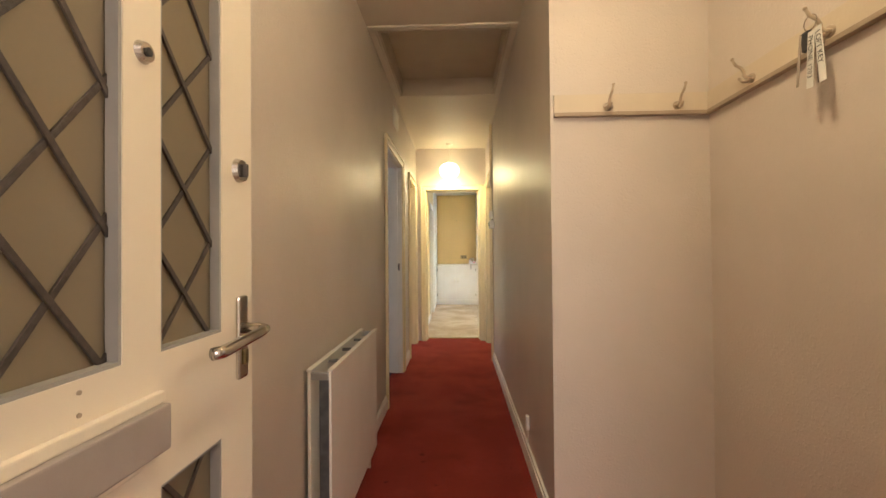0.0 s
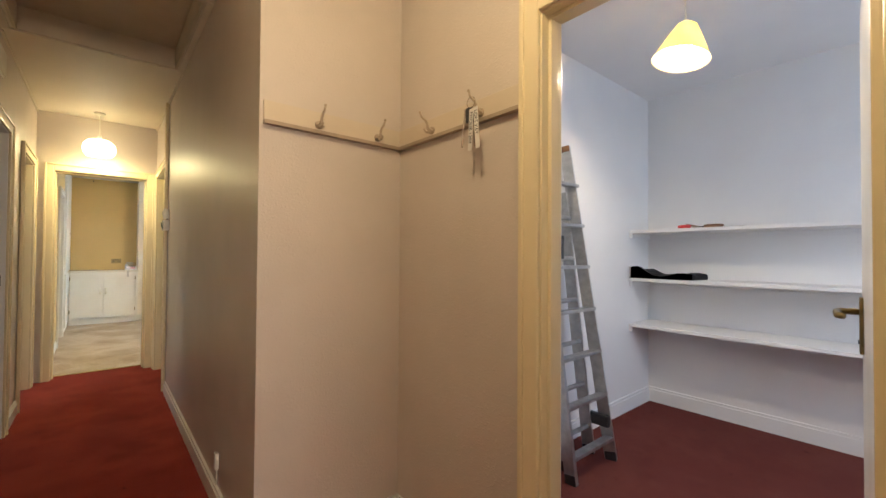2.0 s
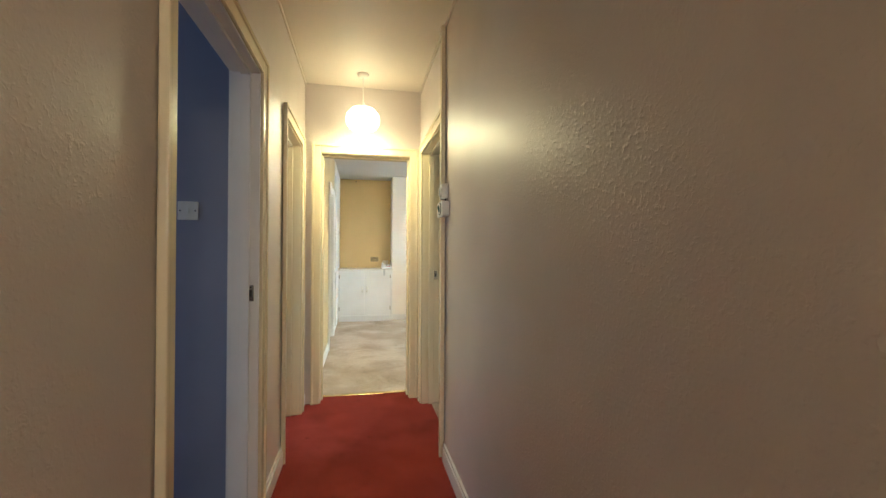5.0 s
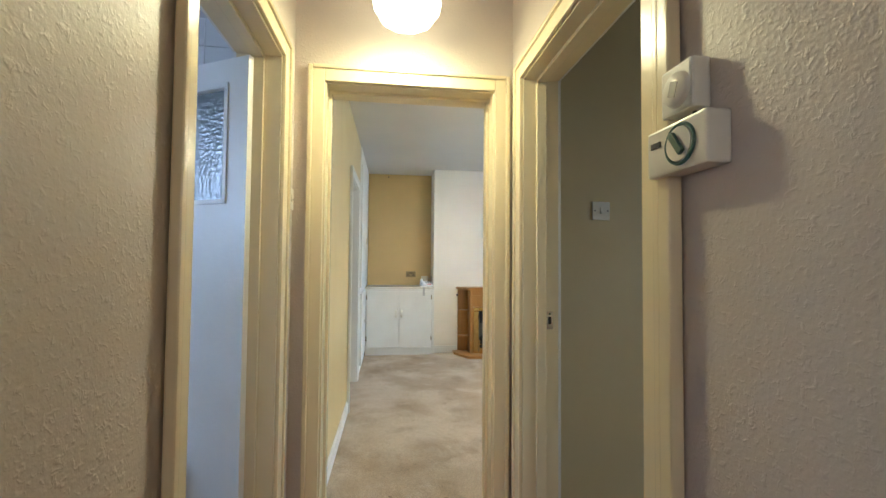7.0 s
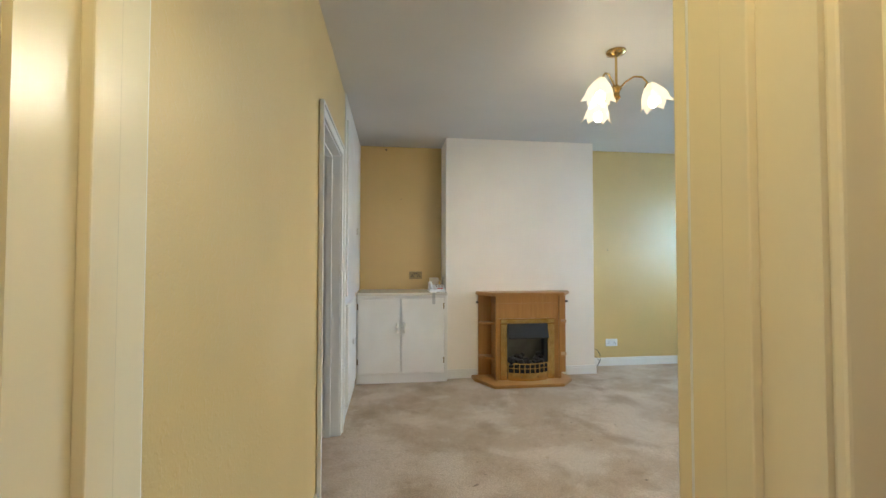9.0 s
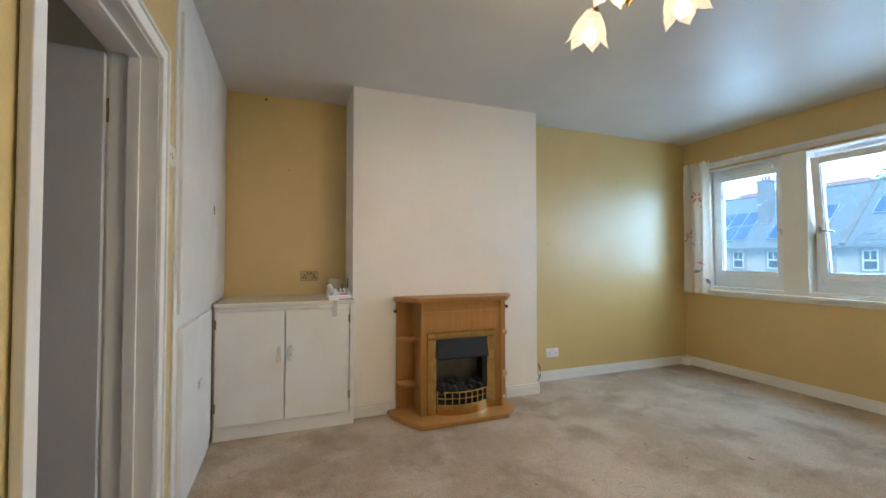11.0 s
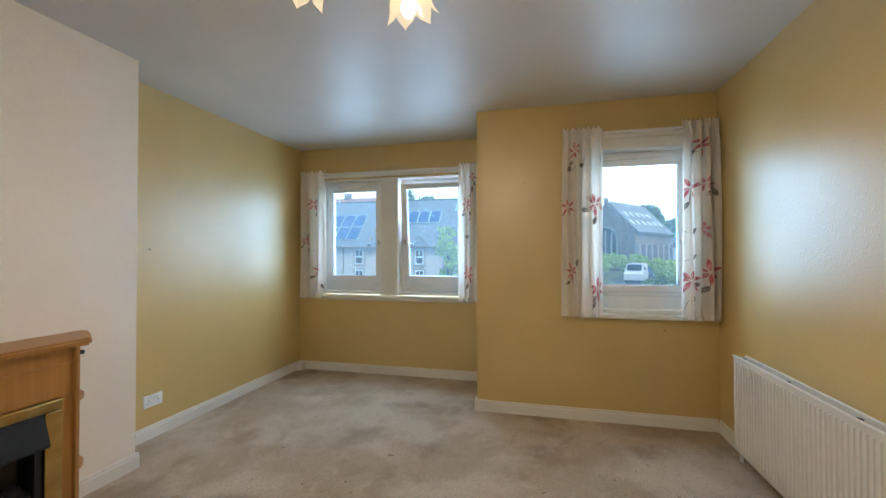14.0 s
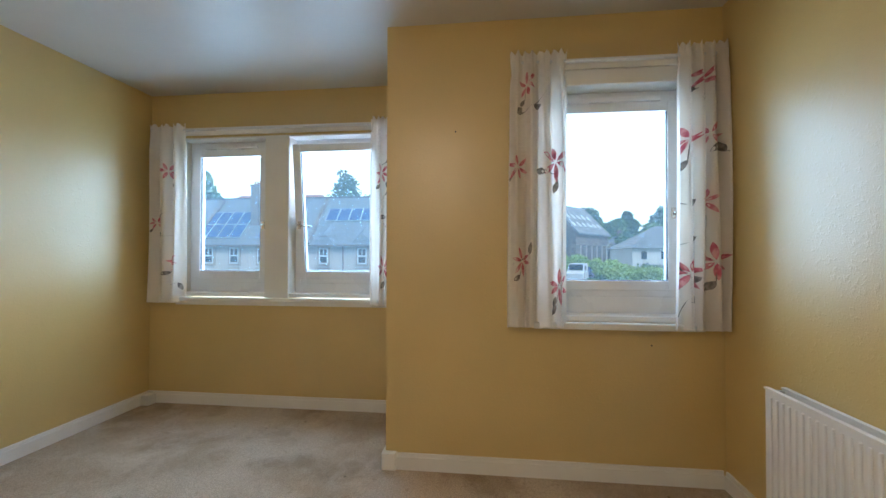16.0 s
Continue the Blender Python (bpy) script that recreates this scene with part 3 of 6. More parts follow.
for args in (("x", XL, 1, 1.72, 3.865), ("x", XL, 1, 4.865, 5.325), ("x", XL, 1, 6.125, YE), ("x", XR, -1, YA, 5.20), ("x", XR, -1, 6.176, YE),
             ("y", YA, -1, XR + 0.001, XA), ("x", XA, -1, 1.775, YA - 0.016), ("x", XA, -1, 0.77, 0.875)):
    skirting(*args, mat="white", h=0.10)
for args in (("y", 2.44, -1, 1.285, 3.67), ("x", 3.69, -1, -0.3, 2.44)):
    skirting(*args, mat="store_wall", h=0.12)
for args in (("x", XK, 1, 6.45, 8.015), ("x", XK, 1, 8.965, 9.14), ("y", 10.19, -1, 0.614, 0.94), ("y", 10.19, -1, 1.94, 2.283), ("x", 2.267, 1, 10.19, 10.47),
             ("y", 10.486, -1, 2.283, 4.484), ("x", 4.5, -1, 8.276, 10.486), ("x", 3.695, -1, 6.446, 8.20), ("y", 8.26, 1, 3.77, 4.484), ("y", 6.43, 1, 0.55, 3.679)):
    skirting(*args)
solid("baseboard", B(3.66, 3.765, 8.195, 8.28, 0.002, 0.10, bevel=0.008), "white", "white block where the skirting turns the corner", "skirting board", "structure")
solid("baseboard", B(4.40, 4.482, 10.40, 10.468, 0.002, 0.085, bevel=0.008), "white", "white block in the window corner", "skirting board", "structure")


def doorway(name, axis, faces, p, q, mats, label, tops=None, w=0.07, stop=0.5):
    """Lining, stop bead and architraves of an opening from p to q in a wall between two faces. mats: lining and the two sides."""
    f0, f1 = faces
    d = thing(name, label, "door frame", kind="structure")

    def put(nm, a0, a1, b0, b1, z0, z1, mat, bevel=0.0):
        lo, hi = min(b0, b1), max(b0, b1)
        b = (lo, hi, a0, a1, z0, z1) if axis == "x" else (a0, a1, lo, hi, z0, z1)
        part(nm, B(*b, bevel=bevel), mat, d)
    lo, hi = min(faces) - 0.003, max(faces) + 0.003
    put("jamb", p - 0.025, p, lo, hi, 0, TOP + 0.025, mats[0])
    put("jamb", q, q + 0.025, lo, hi, 0, TOP + 0.025, mats[0])
    put("head", p, q, lo, hi, TOP, TOP + 0.025, mats[0])
    c = f0 + (f1 - f0) * stop
    put("stop_bead", p, p + 0.013, c - 0.02, c + 0.02, 0, TOP - 0.013, mats[0], 0.002)
    put("stop_bead", q - 0.013, q, c - 0.02, c + 0.02, 0, TOP - 0.013, mats[0], 0.002)
    put("stop_bead", p, q, c - 0.02, c + 0.02, TOP - 0.013, TOP, mats[0], 0.002)
    for f, s, mat in ((f0, 1 if f0 > f1 else -1, mats[1]), (f1, 1 if f1 > f0 else -1, mats[2])):
        if mat is None:
            continue
        g = f + s * 0.003
        for a0, a1, z0, z1 in ((p - w, p - 0.006, 0, TOP + w), (q + 0.006, q + w, 0, TOP + w), (p - 0.006, q + 0.006, TOP + 0.006, TOP + w)):
            put("architrave", a0, a1, g, g + s * 0.015, z0, z1, mat, 0.004)
        for a0, a1, z0, z1 in ((p - w - 0.002, p - w + 0.016, 0, TOP + w), (q + w - 0.016, q + w + 0.002, 0, TOP + w), (p - w + 0.016, q + w - 0.016, TOP + w - 0.014, TOP + w + 0.002)):
            put("moulding", a0, a1, g + s * 0.002, g + s * 0.024, z0, z1, mat, 0.004)
    return d


doorway("door_1", "x", (XL, XL - 0.11), 3.94, 4.79, ("white", "gloss", "white"), "cream painted door frame of the bedroom")
doorway("door_2", "x", (XL, XL - 0.15), 5.40, 6.05, ("gloss", "gloss", "white"), "cream painted door frame of the bathroom")
doorway("door_3", "x", (XR, XR + 0.14), 5.31, 6.10, ("gloss", "gloss", "white"), "cream painted door frame of the side room")
doorway("door_4", "y", (YE, 6.43), -0.25, 0.46, ("gloss", "gloss", "white"), "cream gloss door frame of the living room")
doorway("door_5", "x", (XA, 1.285), 0.955, 1.694, ("gloss", "gloss", "white"), "cream painted door frame of the store room", w=0.076)
doorway("door_6", "x", (XK, XK - 0.15), 8.09, 8.89, ("white", "white", "white"), "white painted door frame of the kitchen")
# tall boxing strip between the side room door and the controls
solid("trim_hall_strip", B(0.520, 0.547, 5.205, 5.237, 0.1, H - 0.01, bevel=0.004), "gloss", "full-height cream painted boxing strip", "trim", "structure")


def lever(parent, m, mat="chrome", length=0.11, plate=(0.045, 0.17)):
    """A lever handle on a plate: local x along the lever, y out of the door."""
    w, h = plate
    bm = box(bmesh.new(), -w / 2, w / 2, 0.0, 0.009, -h / 2, h / 2, 0.004)
    bm.transform(m)
    pl = part("handle_plate", bm, mat, parent, "metal back plate")
    bm = tube(bmesh.new(), [(0, 0.005, 0.04), (0, 0.045, 0.04), (0.012, 0.055, 0.04), (0.03, 0.058, 0.04), (length, 0.056, 0.037), (length + 0.012, 0.045, 0.037)], 0.0095, 10)
    bm.transform(m)
    part("lever", bm, mat, pl, "", True)
    bm = rod(bmesh.new(), (0, 0.004, -0.05), (0, 0.012, -0.05), 0.006)
    bm.transform(m)
    part("keyhole", bm, "black", pl)


def leaf(name, label, hinge, angle, width, height=1.97, mat="white", window=None, handle=1, hmat="old_brass", z0=0.012, hz=1.0, both=True):
    """A door leaf turned about its hinge: it runs along local x from the hinge; window: (x0, x1, z0, z1)."""
    m = pose(hinge[0], hinge[1], z0, 0, 0, angle)
    d = thing(name, label, "door", m)
    bm = bmesh.new()
    th = 0.04
    if window:
        a, b, lo, hi = window
        for q in ((0, a, 0, height), (b, width, 0, height), (a, b, 0, lo), (a, b, hi, height)):
            box(bm, q[0], q[1], -th / 2, th / 2, q[2], q[3])
    else:
        box(bm, 0, width, -th / 2, th / 2, 0, height, 0.003)
    bm.transform(m)
    slab = part("panel", bm, mat, d)
    if window:
        bm = bmesh.new()
        for q in ((a - 0.002, a + 0.014, lo, hi), (b - 0.014, b + 0.002, lo, hi), (a, b, lo - 0.002, lo + 0.014), (a, b, hi - 0.014, hi + 0.002)):
            box(bm, q[0], q[1], -th / 2 - 0.006, th / 2 + 0.006, q[2], q[3])
        bm.transform(m)
        part("glazing_bead", bm, mat, slab)
        bm = B(a, b, -0.003, 0.003, lo, hi)
        bm.transform(m)
        part("pane", bm, "obscure", slab, "obscured patterned glass")
    for s in ((1, -1) if both else (handle,)):
        lever(slab, m @ pose(width - 0.07, s * th / 2, hz, 0, 0, 180) @ (pose(0, 0, 0) if s < 0 else Matrix.Diagonal((1, -1, 1, 1))), hmat)
    for z in (0.22, 1.72):
        bm = rod(bmesh.new(), (0.0, -th / 2 - 0.004, z), (0.0, -th / 2 - 0.004, z + 0.09), 0.007)
        box(bm, 0.0, 0.028, -th / 2 - 0.002, -th / 2, z, z + 0.09)
        bm.transform(m)
        part("hinge", bm, "old_brass", d)
    return d


leaf("interior_door", "white painted bathroom door with an obscured glass panel, ajar", (XL - 0.09, 6.035), 153, 0.65, mat="white", window=(0.09, 0.49, 1.45, 1.88))
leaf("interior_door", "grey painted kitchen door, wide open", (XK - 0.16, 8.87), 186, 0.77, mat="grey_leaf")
leaf("interior_door", "cream painted living room door, open against the wall", (0.475, 6.462), 7, 0.70, mat="gloss")
leaf("interior_door", "white store room door opened inwards", (1.305, 0.948), 6, 0.63, mat="white")
leaf("interior_door", "bedroom door opened inwards, darkened blue-grey for its shade", (XL - 0.14, 3.975), 175, 0.82, mat="bed_wall")
leaf("interior_door", "white side room door opened inwards", (XR + 0.16, 5.335), 4, 0.77, mat="white")

for x, y, s in ((XR + 0.105, 6.099, -1), (XL - 0.03, 4.789, -1)):
    k = thing("strike_plate", "chipped metal latch keep on the door jamb", "latch", pose(x, y, 1.03))
    part("plate", B(x - 0.014, x + 0.014, y - 0.004, y - 0.001, 0.995, 1.065, bevel=0.001), "chrome", k)
    part("slot", B(x - 0.006, x + 0.006, y - 0.006, y - 0.0042, 1.015, 1.045), "black", k)
    part("screw", rod(bmesh.new(), (x, y - 0.006, 1.056), (x, y - 0.003, 1.056), 0.004), "black", k)


# ---- hall things ----
def front_door():
    """Part-glazed front door standing open along the hall wall; its face looks towards +x."""
    X0, X1 = -0.315, -0.270
    Y0, Y1, Z = 0.80, 1.683, 2.02
    d = thing("front_door", "cream painted front door with leaded glass, wide open", "door", pose(X0, Y0, 0))
    stiles = ((Y0, 0.90), (1.352, 1.420), (1.575, Y1))
    rails = ((0.015, 0.20), (0.82, 1.015), (1.90, Z))
    bm = bmesh.new()
    for a, b in stiles:
        box(bm, X0, X1, a, b, 0.015, Z)
    for a, b in ((0.90, 1.352), (1.420, 1.575)):
        for lo, hi in rails:
            box(bm, X0, X1, a, b, lo, hi)
    frame_ = part("door_frame", bm, "door_cream", d)
    for a, b in ((0.90, 1.352), (1.420, 1.575)):
        for lo, hi in ((0.20, 0.82), (1.015, 1.90)):
            pane = part("pane", B(-0.297, -0.291, a, b, lo, hi), "leaded", d, "bronze-tinted leaded glass pane")
            pane.visible_shadow = False
            bm = bmesh.new()
            for q in ((a, a + 0.005, lo, hi), (b - 0.005, b, lo, hi), (a + 0.005, b - 0.005, lo, lo + 0.005), (a + 0.005, b - 0.005, hi - 0.005, hi)):
                box(bm, X1 - 0.02, X1 - 0.002, *q)
            part("glazing_bead", bm, "bead_grey", pane)
            # diamonds: half-cell hy wide and hz high, meeting the bead at the latch side
            bm = bmesh.new()
            hy, hz, yr, zc = (0.0715, 0.0863, b - 0.006, 1.179) if b - a < 0.2 else (0.067, 0.0905, b - 0.012, 1.016)
            g = hz / hy
            for s, xx in ((1, -0.2895), (-1, -0.2875)):
                for k in range(-24, 25):
                    z0 = zc + 2 * hz * k
                    # the line z = z0 + s * g * (y - yr), cut to the pane
                    ends = sorted((yr + s * (lo - z0) / g, yr + s * (hi - z0) / g))
                    p, q = max(ends[0], a), min(ends[1], b)
                    if q - p < 0.01:
                        continue
                    mid = Vector((xx, (p + q) / 2, z0 + s * g * ((p + q) / 2 - yr)))
                    half = math.hypot(q - p, g * (q - p)) / 2 - 0.002
                    b2 = box(bmesh.new(), -0.0022, 0.0022, -half, half, -0.004, 0.004, 0.001)
                    b2.transform(Matrix.Translation(mid) @ Matrix.Rotation(math.atan2(s * g, 1), 4, "X"))
                    me = bpy.data.meshes.new("strip")
                    b2.to_mesh(me)
                    b2.free()
                    bm.from_mesh(me)
                    bpy.data.meshes.remove(me)
            part("lead_strip", bm, "lead", pane, "dark lead diamond lattice")
    # letter plate with a board above and a strip below
    part("letter_flap", B(X1, X1 + 0.022, 0.93, 1.412, 0.880, 0.945, bevel=0.003), "grey_band", d, "grey-brown painted letter flap")
    part("letter_board", B(X1, X1 + 0.012, 0.86, 1.415, 0.945, 0.962, bevel=0.003), "door_cream", d)
    part("letter_board", B(X1, X1 + 0.010, 0.93, 1.37, 0.866, 0.880, bevel=0.003), "door_cream", d)
    for y, z in ((1.06, 1.0), (1.29, 1.0), (1.06, 0.974), (1.29, 0.974)):
        part("screw", rod(bmesh.new(), (X1, y, z), (X1 + 0.002, y, z), 0.0028), "batten", d)
    # spy hole, night latch and lever handle
    bm = rod(bmesh.new(), (X1, 1.385, 1.44), (X1 + 0.008, 1.385, 1.44), 0.016, 0.013, 18)
    spy = part("spy_hole", bm, "chrome", d, "chrome spy hole")
    part("lens", rod(bmesh.new(), (X1 + 0.008, 1.385, 1.44), (X1 + 0.011, 1.385, 1.44), 0.006), "black", spy)
    bm = rod(bmesh.new(), (X1, 1.632, 1.325), (X1 + 0.01, 1.632, 1.325), 0.024, 0.021, 20)
    lk = part("lock_rose", bm, "chrome", d, "dull metal oval lock cover")
    bm = box(bmesh.new(), X1 + 0.010, X1 + 0.020, 1.628, 1.636, 1.312, 1.338, 0.003)
    part("thumb_turn", bm, "lead", lk)
    bm = box(bmesh.new(), X1, X1 + 0.010, 1.618, 1.653, 0.912, 1.075, 0.006)
    pl = part("handle_plate", bm, "chrome", d, "satin chrome handle plate")
    bm = tube(bmesh.new(), [(X1 + 0.008, 1.632, 1.012), (X1 + 0.045, 1.632, 1.012), (X1 + 0.056, 1.625, 1.011), (X1 + 0.058, 1.605, 1.009), (X1 + 0.058, 1.478, 1.001), (X1 + 0.050, 1.464, 1.001)], 0.0105, 12)
    part("lever", bm, "chrome", pl, "", True)
    part("cylinder", B(X1 + 0.010, X1 + 0.016, 1.628, 1.642, 0.94, 0.97, bevel=0.003), "old_brass", pl)


front_door()


def radiator(name, label, axis, at, out, a0, a1, z0, z1, depth, flutes, gap=0.03):
    """A double panel radiator standing off a wall at `at`, facing the direction out along the axis."""
    base = (at, (a0 + a1) / 2, 0) if axis == "x" else ((a0 + a1) / 2, at, 0)
    r = thing(name, label, "radiator", pose(*base))

    def put(nm, d0, d1, p, q, lo, hi, mat="white", bevel=0.0):
        u, v = sorted((at + out * d0, at + out * d1))
        b = (u, v, p, q, lo, hi) if axis == "x" else (p, q, u, v, lo, hi)
        return part(nm, B(*b, bevel=bevel), mat, r)
    put("rear_panel", gap, gap + 0.012, a0, a1, z0, z1, bevel=0.004)
    bm = bmesh.new()
    n = flutes
    w = (a1 - a0 - 0.05) / max(n, 1)

    def slab(d0, d1, p, q, lo, hi, bevel=0.0):
        u, v = sorted((at + out * d0, at + out * d1))
        box(bm, *((u, v, p, q, lo, hi) if axis == "x" else (p, q, u, v, lo, hi)), bevel)
    slab(depth - 0.014, depth - 0.004, a0, a1, z0, z1, 0.003)
    part("front_panel", bm, "white", r)
    flute = None
    for i in range(n):
        p = a0 + 0.025 + i * w
        if flute is None:
            bm = bmesh.new()
            slab(depth - 0.006, depth + 0.003, p + w * 0.33, p + w * 0.67, z0 + 0.03, z1 - 0.025, 0.004)
            first = part("flute", bm, "white", r)
            flute = first.data
        else:
            ob = new("flute", flute)
            ob.parent = r
            ob.matrix_parent_inverse = r.matrix_basis.inverted()
            ob.location = (0, i * w, 0) if axis == "x" else (i * w, 0, 0)
    bm = bmesh.new()
    # top rails and the convector fins between the panels
    put("top_rail", gap - 0.004, gap + 0.016, a0, a1, z1, z1 + 0.008, bevel=0.002)
    put("top_rail", depth - 0.018, depth + 0.002, a0, a1, z1, z1 + 0.008, bevel=0.002)
    bm = bmesh.new()
    slab(gap + 0.012, depth - 0.014, a0 + 0.09, a0 + 0.093, z0 + 0.04, z1 - 0.05)
    fin = part("convector_fin", bm, "fin_metal", r).data
    k = 1
    while a0 + 0.09 + k * 0.04 < a1 - 0.09:
        ob = new("convector_fin", fin)
        ob.parent = r
        ob.matrix_parent_inverse = r.matrix_basis.inverted()
        ob.location = (0, k * 0.04, 0) if axis == "x" else (k * 0.04, 0, 0)
        k += 1
    for i in range(1, 4):
        p = a0 + (a1 - a0) * i / 4
        put("bracket", gap + 0.012, depth - 0.014, p, p + 0.02, z1 - 0.02, z1 - 0.01, "fin_metal")
    for p in (a0, a1 - 0.02):
        put("end_cap", gap + 0.012, depth - 0.014, p, p + 0.02, z1 - 0.03, z1 - 0.004, "alu", 0.003)
        put("feed_pipe", (gap + depth) / 2 - 0.008, (gap + depth) / 2 + 0.008, p + 0.002, p + 0.018, 0.004, z0 + 0.03, "white", 0.004)
    put("wall_bracket", 0.0, gap, a0 + 0.1, a0 + 0.14, z0 + 0.1, z1 - 0.1)
    put("wall_bracket", 0.0, gap, a1 - 0.14, a1 - 0.1, z0 + 0.1, z1 - 0.1)
    return r


radiator("radiator", "cream painted flat panel radiator on the hall wall", "x", XL, 1, 2.25, 3.04, 0.12, 0.745, 0.105, 0, gap=0.015)
radiator("radiator", "white fluted double panel radiator under the yellow wall", "y", 6.43, 1, 1.25, 3.23, 0.09, 0.672, 0.10, 58, gap=0.02)


def coat_hooks():
    rail = thing("coat_rail", "beige painted coat rail with a dark lower batten", "coat rail", pose(XA, YA, 1.71))
    z = 1.712
    part("backboard", B(0.562, XA - 0.003, YA - 0.016, YA - 0.001, z + 0.008, z + 0.082, bevel=0.002), "board", rail)
    part("backboard", B(XA - 0.016, XA - 0.001, 1.774, YA - 0.018, z + 0.008, z + 0.082, bevel=0.002), "board", rail)
    part("batten", B(0.562, XA - 0.003, YA - 0.024, YA - 0.001, z - 0.007, z + 0.008, bevel=0.002), "batten", rail, "taupe lower batten")
    part("batten", B(XA - 0.024, XA - 0.001, 1.776, YA - 0.026, z - 0.007, z + 0.008, bevel=0.002), "batten", rail, "taupe lower batten")
    for m in (pose(0.775, YA - 0.016, z + 0.03), pose(1.05, YA - 0.016, z + 0.03), pose(XA - 0.016, 2.245, z + 0.03, 0, 0, -90), pose(XA - 0.016, 1.955, z + 0.03, 0, 0, -90)):
        hook = thing("coat_hook", "cream metal double coat hook on the rail", "coat hook", m, "coat hooks on the rail")
        bm = lathe(bmesh.new(), [(0.001, 0.0), (0.017, 0.0), (0.015, 0.006), (0.001, 0.008)], 14)
        bm.transform(m @ pose(0, 0, 0, 90, 0, 0))
        part("base", bm, "hook_paint", hook)
        bm = tube(bmesh.new(), [(-0.017, -0.010, -0.006), (-0.008, -0.014, -0.002), (0.008, -0.014, -0.002), (0.017, -0.010, -0.006)], [0.004, 0.006, 0.006, 0.004], 8)
        bm.transform(m)
        part("cross_arm", bm, "hook_paint", hook, "", True)
        bm = tube(bmesh.new(), [(0, -0.004, 0), (0, -0.020, 0.001), (0, -0.026, 0.008), (0, -0.027, 0.020), (0, -0.036, 0.034), (0, -0.054, 0.044), (0, -0.064, 0.060)], [0.008, 0.007, 0.006, 0.0055, 0.005, 0.005, 0.0045], 10)
        bmesh.ops.create_uvsphere(bm, u_segments=10, v_segments=6, radius=0.006, matrix=Matrix.Translation((0, -0.065, 0.063)))
        bm.transform(m)
        part("upper_arm", bm, "hook_paint", hook, "", True)
        bm = tube(bmesh.new(), [(0, -0.010, -0.002), (0, -0.018, -0.010), (0, -0.032, -0.012), (0, -0.042, -0.004)], [0.007, 0.006, 0.005, 0.0045], 10)
        bmesh.ops.create_uvsphere(bm, u_segments=10, v_segments=6, radius=0.005, matrix=Matrix.Translation((0, -0.043, -0.002)))
        bm.transform(m)
        part("lower_arm", bm, "hook_paint", hook, "", True)


coat_hooks()


def key_bunch():
    x, y, z = XA - 0.064, 1.960, 1.782
    k = thing("key_bunch", "bunch of keys with black fob and paper tags on a hook", "keys", pose(x, y, z))
    bm = bmesh.new()
    ring = [(x, y + 0.020 * math.cos(a), z - 0.012 + 0.020 * math.sin(a)) for a in np.linspace(0, math.tau, 20)]
    part("ring", tube(bm, ring, 0.0014, 6), "chrome", k, "", True)
    part("fob", box(bmesh.new(), x - 0.005, x + 0.006, y + 0.000, y + 0.024, z - 0.085, z - 0.03, 0.004), "black", k, "black key fob")
    for i, (dy, dz, tilt) in enumerate(((0.030, 0.14, 6), (-0.006, 0.15, -4))):
        bm = box(bmesh.new(), -0.001, 0.001, -0.004, 0.004, -dz, 0)
        bm.transform(pose(x + 0.008 * i, y + dy, z - 0.03, tilt, 0, 0))
        part("key", bm, "chrome", k, "steel key")
    for i, (dy, word, tilt) in enumerate(((-0.010, "PHONE 1203", 3), (-0.034, "LOFT KEY", -5))):
        m = pose(x - 0.006 - 0.004 * i, y + dy, z - 0.04, tilt, 0, 0)
        bm = box(bmesh.new(), -0.0008, 0.0008, -0.010, 0.010, -0.150, 0)
        bm.transform(m)
        tag = part("paper_tag", bm, "paper", k, "folded white paper tag")
        cu = bpy.data.curves.new("tag_writing", "FONT")
        cu.body, cu.size, cu.align_x, cu.align_y = word, 0.020, "LEFT", "CENTER"
        me_ob = new("tag_writing", cu)
        me_ob.data.materials.append(MAT["ink"])
        me_ob.parent = tag
        me_ob.matrix_basis = m @ pose(-0.0018, 0.0, -0.012) @ Matrix(((0, 0, -1, 0), (0, -1, 0, 0), (-1, 0, 0, 0), (0, 0, 0, 1)))


key_bunch()

# wall fittings in the hall
vent = thing("air_vent", "white louvred air vent high on the hall wall", "vent", pose(XL, 4.43, 2.30))
part("frame", B(XL, XL + 0.006, 4.31, 4.55, 2.28, 2.44, bevel=0.002), "white", vent)
for i in range(8):
    bm = B(-0.001, 0.016, 4.325, 4.535, -0.002, 0.002)
    bm.transform(pose(XL + 0.006, 0, 2.298 + i * 0.018, 0, 25, 0))
    part("slat", bm, "white", vent)
cab = thing("cable_box", "small white telephone point above the skirting", "socket", pose(XR, 3.1, 0.23))
part("cover", B(XR - 0.018, XR, 3.085, 3.115, 0.185, 0.262, bevel=0.004), "plastic", cab)
part("cable", tube(bmesh.new(), [(XR - 0.006, 3.10, 0.19), (XR - 0.006, 3.10, 0.14), (XR - 0.006, 3.11, 0.104)], 0.003), "plastic", cab)


def switch(m, label, gang=1, mat="plastic"):
    """A wall switch: local x across, y out of the wall, z up."""
    s = thing("light_switch", label, "light switch", m)
    bm = box(bmesh.new(), -0.043, 0.043, 0, 0.010, -0.043, 0.043, 0.004)
    bm.transform(m)
    part("plate", bm, mat, s)
    bm = box(bmesh.new(), -0.006, 0.006, 0.008, 0.016, -0.014, 0.014, 0.002)
    bm.transform(m @ pose(0, 0, 0, 6, 0, 0))
    part("rocker", bm, mat, s)
    for x in (-0.032, 0.032):
        bm = rod(bmesh.new(), (x, 0.009, 0), (x, 0.0112, 0), 0.0035, n=10)
        bm.transform(m)
        part("screw", bm, "black", s)


